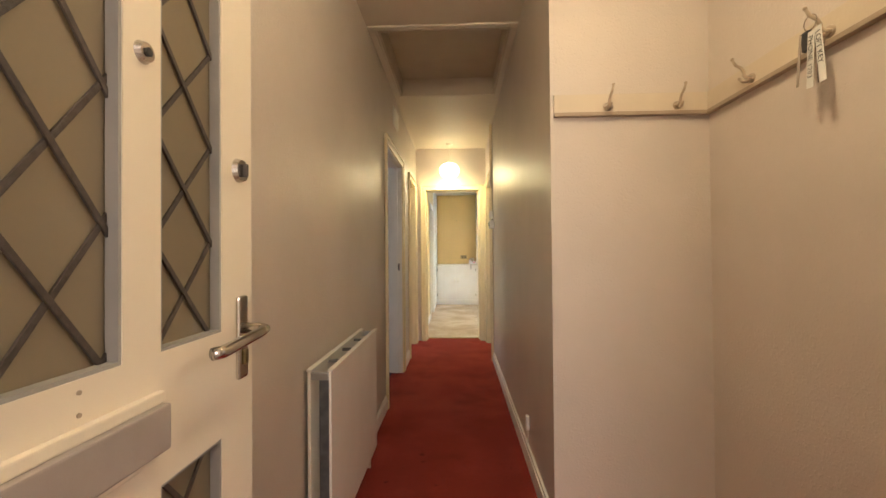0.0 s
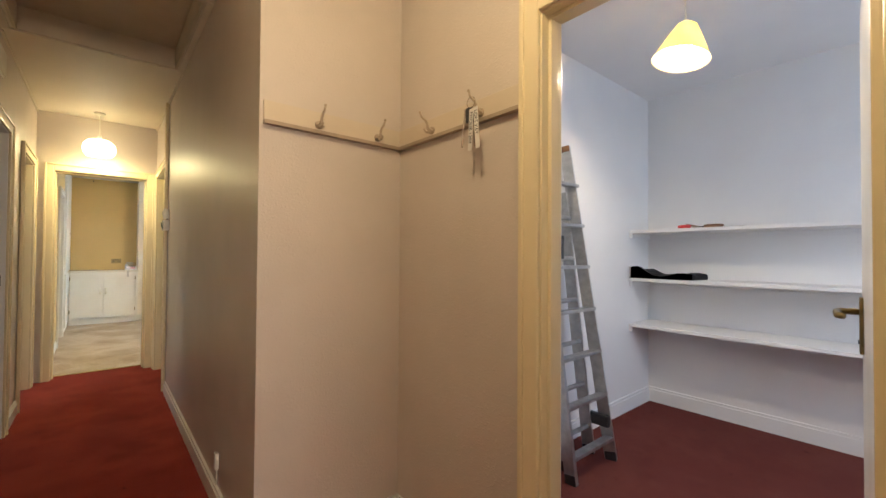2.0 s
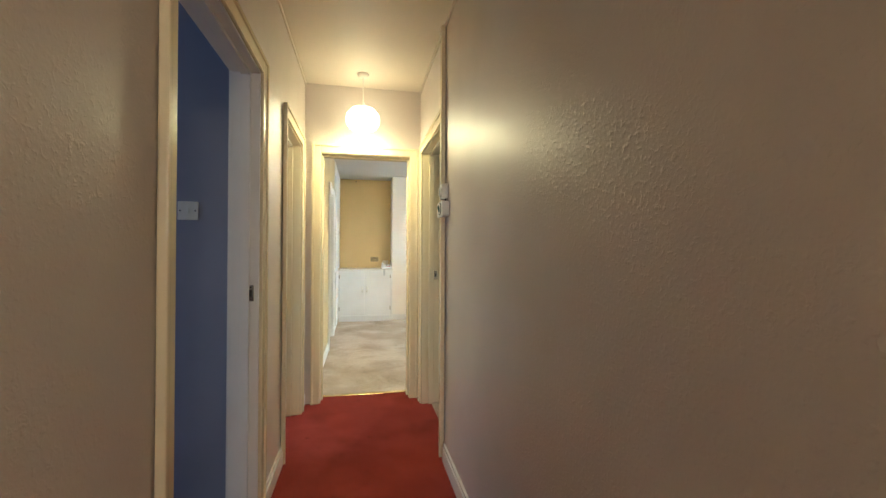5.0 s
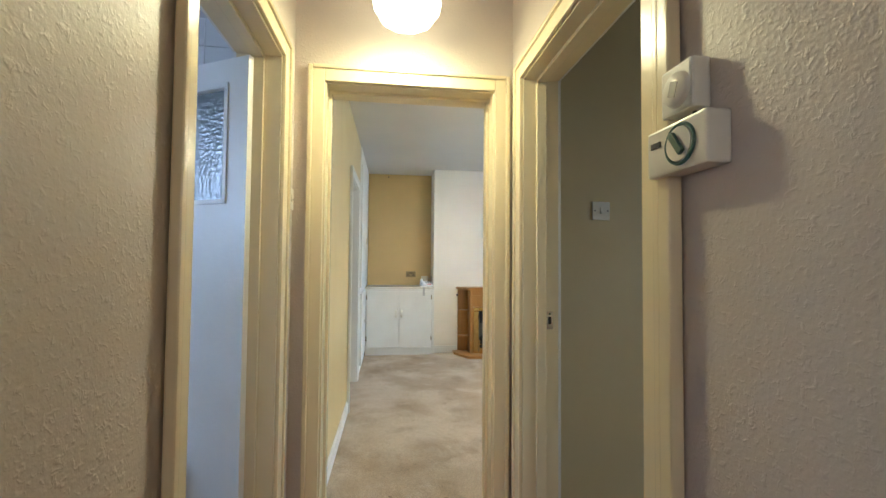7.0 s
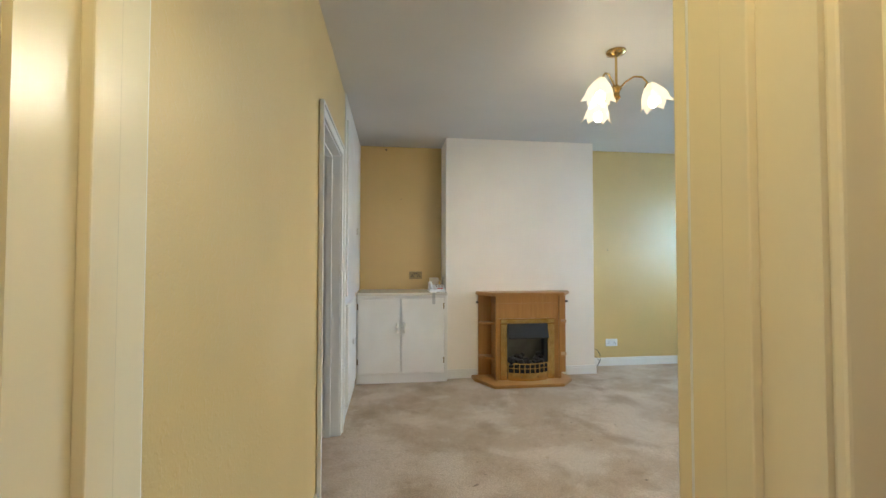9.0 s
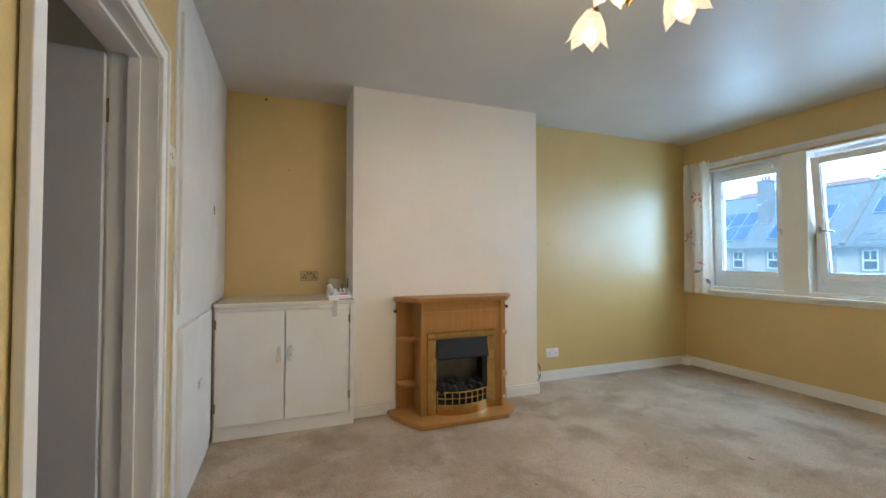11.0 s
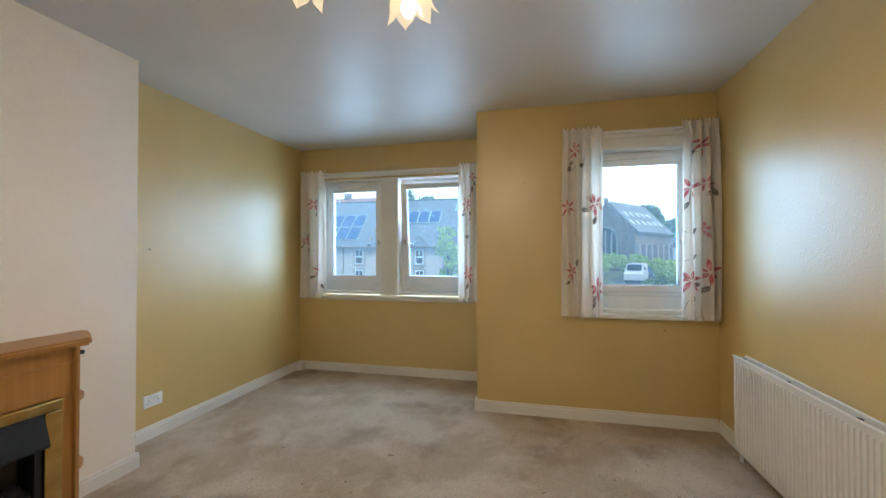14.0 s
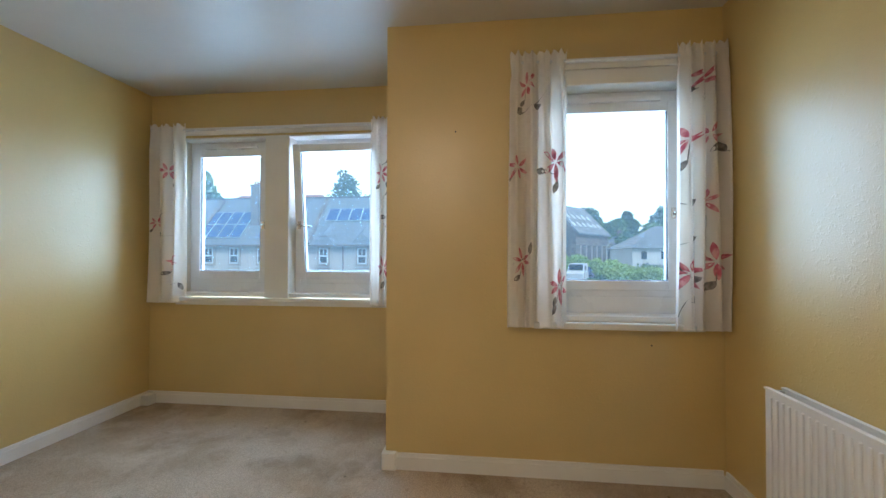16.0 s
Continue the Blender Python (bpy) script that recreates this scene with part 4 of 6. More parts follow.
switch(pose(XL, 6.20, 1.505, 0, 0, -90), "white light switch on the hall wall beside the door")
switch(pose(1.0, 6.335, 1.505, 0, 0, 180), "white light switch inside the side room")
switch(pose(-0.72, 4.95, 1.40, 0, 0, 180), "white light switch inside the bedroom")
switch(pose(XK, 9.07, 1.66, 0, 0, -90), "white light switch beside the kitchen door")


def controls():
    t = thing("room_thermostat", "ivory room thermostat with a round dial", "thermostat", pose(XR, 5.178, 1.52))
    part("case", B(XR - 0.036, XR, 5.138, 5.216, 1.520, 1.606, bevel=0.006), "plastic", t)
    bm = lathe(bmesh.new(), [(0.001, 0.009), (0.026, 0.009), (0.029, 0.006), (0.031, 0.0)], 32)
    bm.transform(pose(XR - 0.036, 5.172, 1.560, 0, -90, 0))
    dial = part("dial", bm, "plastic", t, "", True)
    bm = B(XR - 0.0462, XR - 0.0448, -0.009, 0.009, -0.013, 0.013)
    bm.transform(pose(0, 5.172, 1.560, 20, 0, 0))
    part("pointer", bm, "bead_grey", dial)
    p = thing("heating_timer", "ivory heating timer with a green dial ring", "timer", pose(XR, 5.17, 1.417))
    part("case", B(XR - 0.044, XR, 5.098, 5.244, 1.417, 1.503, bevel=0.005), "plastic", p)
    bm = lathe(bmesh.new(), [(0.030, 0.0), (0.0315, 0.004), (0.0345, 0.004), (0.036, 0.0)], 36)
    bm.transform(pose(XR - 0.044, 5.156, 1.461, 0, -90, 0))
    part("dial_ring", bm, "green", p, "dark green dial ring")
    bm = rod(bmesh.new(), (XR - 0.049, 5.156, 1.461), (XR - 0.044, 5.156, 1.461), 0.029, 0.030, 28)
    part("dial", bm, "plastic", p)
    bm = box(bmesh.new(), XR - 0.056, XR - 0.048, -0.006, 0.006, -0.022, 0.022, 0.002)
    bm.transform(pose(0, 5.156, 1.461, -35, 0, 0))
    part("knob", bm, "green", p, "dark green dial knob")
    part("slot", B(XR - 0.0455, XR - 0.0435, 5.206, 5.232, 1.470, 1.480), "black", p)
    part("cable", tube(bmesh.new(), [(XR - 0.012, 5.16, 1.50), (XR - 0.012, 5.165, 1.51), (XR - 0.012, 5.16, 1.522)], 0.004), "black", p)


radiator("radiator", "white panel radiator inside the side room", "y", 6.335, -1, 1.66, 2.54, 0.10, 0.70, 0.09, 26, gap=0.02)
MAT["green"] = material("dark_green_plastic", (0.03, 0.09, 0.07), 0.4)
controls()


def hall_pendant():
    x, y = 0.072, 6.00
    p = thing("pendant_lamp", "lit fluted white glass pendant lamp in the hall", "lamp", pose(x, y, H))
    part("ceiling_rose", lathe(bmesh.new(), [(0.001, 0), (0.045, 0), (0.042, -0.015), (0.02, -0.028), (0.001, -0.028)], 20, (x, y, H)), "plastic", p, "", True)
    part("flex", rod(bmesh.new(), (x, y, H - 0.02), (x, y, 2.33), 0.004), "plastic", p)
    prof = [(0.022, 0.155), (0.05, 0.150), (0.085, 0.138), (0.114, 0.105), (0.122, 0.06), (0.114, 0.020), (0.095, -0.005), (0.092, -0.003), (0.111, 0.021), (0.119, 0.06), (0.111, 0.103), (0.083, 0.134), (0.03, 0.147)]
    part("shade", lathe(bmesh.new(), prof, 64, (x, y, 2.15), 0.035, 10), "globe", p, "fluted glowing glass shade", True)
    part("holder", rod(bmesh.new(), (x, y, 2.29), (x, y, 2.335), 0.02, 0.014), "plastic", p)
    # added disc that keeps the bulb from burning out the ceiling above
    part("light_stop_disc", lathe(bmesh.new(), [(0.002, 0.008), (0.06, 0.006), (0.062, 0.0), (0.002, -0.001)], 28, (x, y, 2.285)), "white", p, "white disc added above the bulb to block upward light", True)


hall_pendant()

# ---- store room ----
def store_shelf(z, y0):
    s = thing("wall_shelf", "white painted store room shelf on battens", "shelf", pose(3.5, 1.0, z), "store room shelves")
    part("board", B(3.335, 3.689, y0, 2.439, z - 0.024, z, bevel=0.002), "store_wall", s)
    part("batten", B(3.345, 3.689, 2.415, 2.439, z - 0.062, z - 0.025, bevel=0.002), "store_wall", s)
    part("batten", B(3.665, 3.689, y0, 2.414, z - 0.062, z - 0.025, bevel=0.002), "store_wall", s)


for z in (1.425, 1.046, 0.684):
    store_shelf(z, -0.29)


def ladder():
    l = thing("step_ladder", "folded aluminium ladder leaning in the store room", "ladder", pose(2.3, 2.15, 0))
    for k, (dx, foot, top) in enumerate(((0, Vector((2.045, 2.13, 0.0)), Vector((2.045, 2.395, 1.91))), (0, Vector((2.465, 2.13, 0.0)), Vector((2.375, 2.395, 1.91))),
                                         (0, Vector((2.105, 2.24, 0.02)), Vector((2.105, 2.41, 1.62))), (0, Vector((2.405, 2.24, 0.02)), Vector((2.365, 2.41, 1.62))))):
        d = top - foot
        b2 = bmesh.new()
        w = 0.034
        box(b2, -0.012, 0.012, -w, w, 0, d.length, 0.003)
        b2.transform(Matrix.Translation(foot) @ d.to_track_quat("Z", "X").to_matrix().to_4x4() @ pose(0, 0, 0, 0, 0, 90))
        st = part("stile", b2, "alu", l)
        b2 = bmesh.new()
        box(b2, -0.016, 0.016, -0.032, 0.032, -0.004, 0.05, 0.004)
        b2.transform(Matrix.Translation(foot) @ d.to_track_quat("Z", "X").to_matrix().to_4x4() @ pose(0, 0, 0, 0, 0, 90))
        part("rubber_foot", b2, "black", st)
        if k < 2:
            b2 = bmesh.new()
            box(b2, -0.014, 0.014, -0.03, 0.03, d.length - 0.03, d.length + 0.01, 0.004)
            b2.transform(Matrix.Translation(foot) @ d.to_track_quat("Z", "X").to_matrix().to_4x4() @ pose(0, 0, 0, 0, 0, 90))
            part("end_cap", b2, "wood_handle", st, "orange-brown end cap")
    for i in range(7):
        f = (0.10 + 0.255 * i) / 1.92
        y, z = 2.13 + 0.255 * f, 0.13 + 0.255 * i
        part("rung", box(bmesh.new(), 2.045, 2.465 - 0.06 * f, y - 0.032, y + 0.02, z - 0.010, z + 0.010, 0.004), "alu", l)
        if i < 6:
            y2 = 2.24 + 0.17 * f
            part("rung", rod(bmesh.new(), (2.105, y2, z + 0.05), (2.405 - 0.04 * f, y2, z + 0.05), 0.014), "alu", l)
    part("lock_bracket", B(2.055, 2.08, 2.20, 2.33, 1.20, 1.33, bevel=0.006), "black", l)
    part("lock_bracket", B(2.405, 2.44, 2.12, 2.25, 0.20, 0.27, bevel=0.01), "black", l)


ladder()


def store_pendant():
    x, y = 2.21, 1.63
    p = thing("pendant_lamp", "lit pendant with a cream cone shade in the store room", "lamp", pose(x, y, H))
    part("ceiling_rose", lathe(bmesh.new(), [(0.001, 0), (0.045, 0), (0.042, -0.015), (0.02, -0.028), (0.001, -0.028)], 20, (x, y, H)), "plastic", p, "", True)
    part("flex", rod(bmesh.new(), (x, y, H - 0.02), (x, y, 2.33), 0.004), "plastic", p)
    tilt = Matrix.Translation((x, y, 2.28)) @ pose(0, 0, 0, 7, 9, 0)
    bm = lathe(bmesh.new(), [(0.045, 0.03), (0.125, -0.135), (0.122, -0.135), (0.042, 0.03)], 40)
    bm.transform(tilt)
    sh = part("shade", bm, "shade", p, "cream cloth cone shade", True)
    part("holder", rod(bmesh.new(), (x, y, 2.25), (x, y, 2.335), 0.019, 0.014), "plastic", p)
    bm = bmesh.new()
    bmesh.ops.create_uvsphere(bm, u_segments=16, v_segments=10, radius=0.03, matrix=Matrix.Translation((x, y, 2.22)))
    bl = part("bulb", bm, "bulb", p, "lit bulb", True)
    bl.visible_shadow = False


store_pendant()

# cable clipped across the store ceiling
cc = thing("ceiling_cable", "thin dark cable clipped across the store room ceiling", "cable", pose(2.2, 2.1, H))
part("cable", tube(bmesh.new(), [(1.90, 2.43, H - 0.004), (2.03, 2.12, H - 0.005), (2.20, 1.68, H - 0.004)], 0.003, 6), "bead_grey", cc, "", True)

# things left on the shelves
bag = thing("folded_bag", "folded black plastic sheet on the middle shelf", "bag", pose(3.42, 2.2, 1.046))
bm = bmesh.new()
rows_ = []
for i in range(10):
    u = min(1, i / 8)
    r_ = []
    for j in range(-1, 7):
        v = max(0, j / 6)
        z = 1.048 + 0.018 + 0.075 * math.exp(-((u - 0.06) / 0.22) ** 2) * (1 - 0.35 * v) + 0.024 * math.exp(-((u - 0.85) / 0.3) ** 2) + 0.009 * math.sin(9 * u + 7 * v)
        if j < 0 or i == 9:
            z = 1.0475
        r_.append(bm.verts.new((3.345 + 0.22 * v, 2.425 - 0.44 * u - 0.03 * v, z)))
    rows_.append(r_)
for a, b in zip(rows_, rows_[1:]):
    for j in range(7):
        bm.faces.new((a[j], a[j + 1], b[j + 1], b[j]))
bmesh.ops.solidify(bm, geom=bm.faces[:], thickness=0.002)
part("sheet", bm, "bag", bag, "", False)
sd = thing("screwdriver", "screwdriver with a red handle on the top shelf", "screwdriver", pose(3.4, 2.05, 1.425))
part("handle", tube(bmesh.new(), [(3.40, 2.10, 1.440), (3.41, 2.075, 1.440), (3.41, 2.03, 1.440), (3.41, 2.015, 1.440)], [0.009, 0.014, 0.014, 0.008], 10), "red", sd, "red plastic handle", True)
part("blade", rod(bmesh.new(), (3.41, 2.015, 1.440), (3.42, 1.94, 1.4285), 0.003), "chrome", sd)
sd = thing("chisel", "wood-handled chisel on the top shelf", "chisel", pose(3.4, 1.85, 1.425))
part("handle", tube(bmesh.new(), [(3.41, 1.93, 1.439), (3.41, 1.90, 1.439), (3.41, 1.83, 1.439), (3.41, 1.81, 1.437)], [0.010, 0.0135, 0.012, 0.008], 10), "wood_handle", sd, "worn wooden handle", True)
part("blade", box(bmesh.new(), 3.402, 3.418, 1.69, 1.81, 1.426, 1.431, 0.001), "chrome", sd)
sd = thing("brush", "small worn wooden brush on the top shelf", "brush", pose(3.45, 2.02, 1.425))
part("handle", tube(bmesh.new(), [(3.43, 2.055, 1.455), (3.44, 2.03, 1.447), (3.45, 1.98, 1.437)], [0.008, 0.011, 0.008], 10), "wood_handle", sd, "", True)
part("bristles", box(bmesh.new(), 3.44, 3.46, 1.94, 1.98, 1.426, 1.442, 0.003), "black", sd)


# ---- living room ----
def window(name, y0, y1, z0, z1, xf, label, tilt=0.0, handle="right", s=0.062):
    """A plastic window in an x wall: outer frame, sash, pane, trickle vent and handle; y0 < y1."""
    w = thing(name, label, "window", pose(xf, (y0 + y1) / 2, z0), kind="structure")
    f = 0.045
    for b in ((xf, xf + 0.07, y0, y0 + f, z0, z1), (xf, xf + 0.07, y1 - f, y1, z0, z1), (xf, xf + 0.07, y0 + f, y1 - f, z0, z0 + f), (xf, xf + 0.07, y0 + f, y1 - f, z1 - f, z1)):
        part("window_frame", B(*b, bevel=0.004), "upvc", w)
    a0, a1, b0, b1 = y0 + f - 0.008, y1 - f + 0.008, z0 + f - 0.008, z1 - f + 0.008
    m = Matrix.Translation((xf - 0.012, 0, b0)) @ Matrix.Rotation(radians(-tilt), 4, "Y") @ Matrix.Translation((-(xf - 0.012), 0, -b0))
    bm = bmesh.new()
    for b in ((a0, a0 + s, b0, b1), (a1 - s, a1, b0, b1), (a0 + s, a1 - s, b0, b0 + s), (a0 + s, a1 - s, b1 - s, b1)):
        box(bm, xf - 0.018, xf + 0.045, *b, bevel=0.004)
    bm.transform(m)
    sash = part("sash", bm, "upvc", w)
    bm = B(xf + 0.010, xf + 0.016, a0 + s - 0.004, a1 - s + 0.004, b0 + s - 0.004, b1 - s + 0.004)
    bm.transform(m)
    p = part("pane", bm, "pane", sash, "glass pane with a faint blue haze veil")
    p.visible_shadow = False
    bm = bmesh.new()
    for b in ((a0 + s, a0 + s + 0.004, b0 + s, b1 - s), (a1 - s - 0.004, a1 - s, b0 + s, b1 - s), (a0 + s, a1 - s, b0 + s, b0 + s + 0.004)):
        box(bm, xf - 0.008, xf + 0.008, *b)
    bm.transform(m)
    part("gasket", bm, "black", sash, "black glazing gasket")
    c, h = (y0 + y1) / 2, (y1 - y0) * 0.33
    part("trickle_vent", B(xf - 0.034, xf - 0.0005, c - h, c + h, z1 - 0.036, z1 - 0.010, bevel=0.006), "upvc", w, "white trickle vent")
    hy = a0 + s * 0.5 if handle == "right" else a1 - s * 0.5
    hz = (b0 + b1) / 2 - 0.1
    bm = box(bmesh.new(), xf - 0.028, xf - 0.018, hy - 0.012, hy + 0.012, hz - 0.03, hz + 0.03, 0.003)
    bm.transform(m)
    pl = part("handle_base", bm, "chrome", sash)
    bm = tube(bmesh.new(), [(xf - 0.026, hy, hz), (xf - 0.05, hy, hz), (xf - 0.055, hy - 0.02, hz - 0.003), (xf - 0.052, hy - 0.11, hz - 0.012)], 0.007, 8)
    bm.transform(m)
    part("handle", bm, "chrome", sash, "chrome window handle", True)
    return w


# linings of the window openings, inner sills and curtain rails
def surround(y0, y1, z0, z1, x0, x1, extra=0.0):
    r = thing("window_lining", "white painted window lining and inner sill", "window lining", pose(x0, (y0 + y1) / 2, z0), kind="structure")
    part("reveal", B(x0 - 0.012, x1, y0, y0 + 0.012, z0, z1, bevel=0.002), "white", r)
    part("reveal", B(x0 - 0.012, x1, y1 - 0.012, y1, z0, z1, bevel=0.002), "white", r)
    part("reveal", B(x0 - 0.012, x1, y0 + 0.012, y1 - 0.012, z1 - 0.012, z1, bevel=0.002), "white", r)
    part("sill", B(x0 - 0.012, x1, y0 + 0.012, y1 - 0.012, z0, z0 + 0.03, bevel=0.003), "white", r)


surround(8.46, 9.275, 0.885, 2.19, 4.5, 4.66)
surround(9.455, 10.215, 0.885, 2.19, 4.5, 4.66)
surround(6.57, 7.37, 0.865, 2.172, 3.695, 3.86)
solid("trim_window_head", B(3.678, 3.6945, 6.54, 7.41, 2.163, 2.245, bevel=0.003), "white", "white painted head board over the single window", "trim", "structure")
solid("trim_window_post", B(4.482, 4.4985, 9.265, 9.465, 0.872, 2.19, bevel=0.004), "white", "white boxed post between the windows", "trim", "structure")
solid("window_sill", B(4.44, 4.498, 8.40, 10.26, 0.846, 0.880, bevel=0.008), "white", "white painted window sill board", "window sill", "structure")
solid("window_sill", B(3.64, 3.693, 6.55, 7.43, 0.826, 0.862, bevel=0.008), "white", "white painted window sill board", "window sill", "structure")
solid("trim_window_apron", B(4.482, 4.498, 8.42, 10.24, 0.815, 0.845, bevel=0.004), "white", "white trim under the window sill", "trim", "structure")
window("window_1", 9.467, 10.203, 0.99, 2.15, 4.60, "white plastic window beside the post, closed", 0.0, "right")
window("window_2", 8.472, 9.263, 0.99, 2.15, 4.60, "white plastic window tilted open at the top", 6.5, "left")
window("window_3", 6.582, 7.358, 0.99, 2.132, 3.80, "white plastic single window, closed", 0.0, "right", 0.055)
for y0, y1, z0, z1, x0 in ((9.467, 10.203, 0.915, 0.99, 4.60), (8.472, 9.263, 0.915, 0.99, 4.60), (6.582, 7.358, 0.895, 0.99, 3.80), (9.467, 10.203, 2.15, 2.178, 4.60), (8.472, 9.263, 2.15, 2.178, 4.60), (6.582, 7.358, 2.132, 2.160, 3.80)):
    solid("trim_window_packer", B(x0 + 0.005, x0 + 0.06, y0, y1, z0, z1), "upvc", "white filler board between window and lining", "trim", "structure")


def curtain_rail(y0, y1, z, x):
    r = thing("curtain_rail", "white curtain rail on a wooden batten", "curtain rail", pose(x, (y0 + y1) / 2, z))
    part("batten", B(x - 0.022, x - 0.001, y0, y1, z - 0.035, z + 0.025, bevel=0.003), "white", r)
    part("track", B(x - 0.052, x - 0.022, y0, y1, z - 0.004, z + 0.010, bevel=0.003), "upvc", r)


curtain_rail(8.42, 10.40, 2.245, 4.5)
curtain_rail(6.46, 7.52, 2.283, 3.695)


def curtain(label, x, y0, y1, z0, z1, folds, seed, flowers):
    """A short gathered curtain hanging from z1 to z0 between y0 and y1, in front of an x wall."""
    rng = random.Random(seed)
    c = thing("curtain", label, "curtain", pose(x, (y0 + y1) / 2, z0), "floral curtains")
    ph = rng.uniform(0, 6)
    am = [rng.uniform(0.7, 1.3) for _ in range(20)]

    def at(u, v):
        f = u * folds * math.tau + ph
        a = am[int(u * folds) % 20]
        head = min(1, (1 - v) / 0.06)
        amp = (0.011 + 0.021 * head) * a
        pin = 0.5 + 0.5 * math.tanh((0.92 - v) * 30)
        spread = 1 + 0.05 * (1 - v) - 0.06 * math.exp(-((v - 0.93) / 0.03) ** 2)
        yy = (y0 + y1) / 2 + (u - 0.5) * (y1 - y0) * spread + 0.012 * math.sin(f * 0.5 + 3 * v) * (1 - v)
        xx = x - 0.068 + amp * math.sin(f + 0.25 * math.sin(5 * v)) + 0.006 * math.sin(f * 2.3 + 2 * v) + (0.006 * math.sin(f * 4) if v > 0.93 else 0)
        zz = z0 + v * (z1 - z0) + (0.012 * math.sin(f * 2) if v > 0.985 else 0) - 0.006 * math.sin(f) * (1 if v < 0.02 else 0)
        return Vector((xx, yy, zz))
    nu, nv = folds * 12, 40
    bm = bmesh.new()
    grid = [[bm.verts.new(at(i / nu, j / nv)) for j in range(nv + 1)] for i in range(nu + 1)]
    for i in range(nu):
        for j in range(nv):
            bm.faces.new((grid[i][j], grid[i + 1][j], grid[i + 1][j + 1], grid[i][j + 1]))
    cloth = part("cloth", bm, "curtain", c, "", True)
    wu, wv = (y1 - y0) * 1.6, z1 - z0        # cloth size in metres

    def print_shape(bm, cu, cv, pts):
        """A flat printed shape laid just in front of the cloth, from metre offsets."""
        vs = []
        for du, dv in pts:
            p = at(min(0.995, max(0.005, cu + du / wu)), min(0.995, max(0.005, cv + dv / wv)))
            p.x -= 0.0035
            vs.append(bm.verts.new(p))
        mid = at(min(0.995, max(0.005, cu + sum(p[0] for p in pts) / len(pts) / wu)), min(0.995, max(0.005, cv + sum(p[1] for p in pts) / len(pts) / wv)))
        mid.x -= 0.0040
        m_ = bm.verts.new(mid)
        for k in range(len(vs)):
            bm.faces.new((vs[k], vs[(k + 1) % len(vs)], m_))

    def blade(bm, cu, cv, ang, length, width, start=0.0):
        ca, sa = math.cos(ang), math.sin(ang)
        pts = []
        for k in range(7):
            t = k / 6
            pts.append((start + t * length, width * math.sin(math.pi * min(1, t * 1.0)) ** 0.8))
        low = [(p[0], -p[1]) for p in pts[1:-1]][::-1]
        print_shape(bm, cu, cv, [(p * ca - q * sa, p * sa + q * ca) for p, q in pts + low])
    for fu, fv, size in flowers:
        bmf, bml = bmesh.new(), bmesh.new()
        a0 = rng.uniform(0, 6)
        for k in range(6):
            blade(bmf, fu, fv, a0 + k * math.tau / 6 + rng.uniform(-0.2, 0.2), size * rng.uniform(0.85, 1.3), size * 0.17, 0.008)
        a = rng.uniform(3.6, 5.8)
        lu, lv = fu + math.cos(a) * size * 1.25 / wu, fv + math.sin(a) * size * 1.25 / wv
        blade(bml, lu, lv, a + 0.6, size * 0.85, size * 0.22)
        blade(bml, fu, fv, a, size * 1.3, 0.002, 0.02)
        part("flower_print", bmf, "bronze_petal", cloth, "pink and red lily print")
        part("leaf_print", bml, "leaf_print", cloth, "grey leaf print")
    for _ in range(len(flowers)):
        bml = bmesh.new()
        lu, lv = rng.uniform(0.1, 0.9), rng.uniform(0.08, 0.85)
        blade(bml, lu, lv, rng.uniform(0, 6), 0.07, 0.018)
        blade(bml, lu, lv, rng.uniform(0, 6), 0.14, 0.0016)
        part("leaf_print", bml, "leaf_print", cloth, "grey leaf print")
    part("hem", tube(bmesh.new(), [at(i / nu, 0.004) for i in range(nu + 1)], 0.003, 5), "curtain", cloth)


curtain("short white curtain with pink lilies, drawn to the bay corner", 4.5, 10.13, 10.45, 0.835, 2.285, 3, 1, [(0.45, 0.74, 0.07), (0.30, 0.22, 0.075), (0.75, 0.45, 0.05)])
curtain("short white curtain with pink lilies beside the bay return", 4.5, 8.36, 8.57, 0.835, 2.285, 3, 2, [(0.6, 0.70, 0.07), (0.5, 0.2, 0.08), (0.3, 0.9, 0.05)])
curtain("short white curtain with pink lilies, drawn open", 3.695, 7.25, 7.555, 0.835, 2.33, 4, 3, [(0.22, 0.60, 0.085), (0.18, 0.15, 0.085), (0.85, 0.58, 0.06), (0.80, 0.24, 0.06), (0.7, 0.88, 0.06)])
curtain("short white curtain with pink lilies beside the radiator wall", 3.695, 6.445, 6.69, 0.835, 2.335, 4, 5, [(0.80, 0.66, 0.085), (0.80, 0.2, 0.085), (0.35, 0.68, 0.07), (0.3, 0.24, 0.08), (0.45, 0.88, 0.07), (0.4, 0.45, 0.06)])


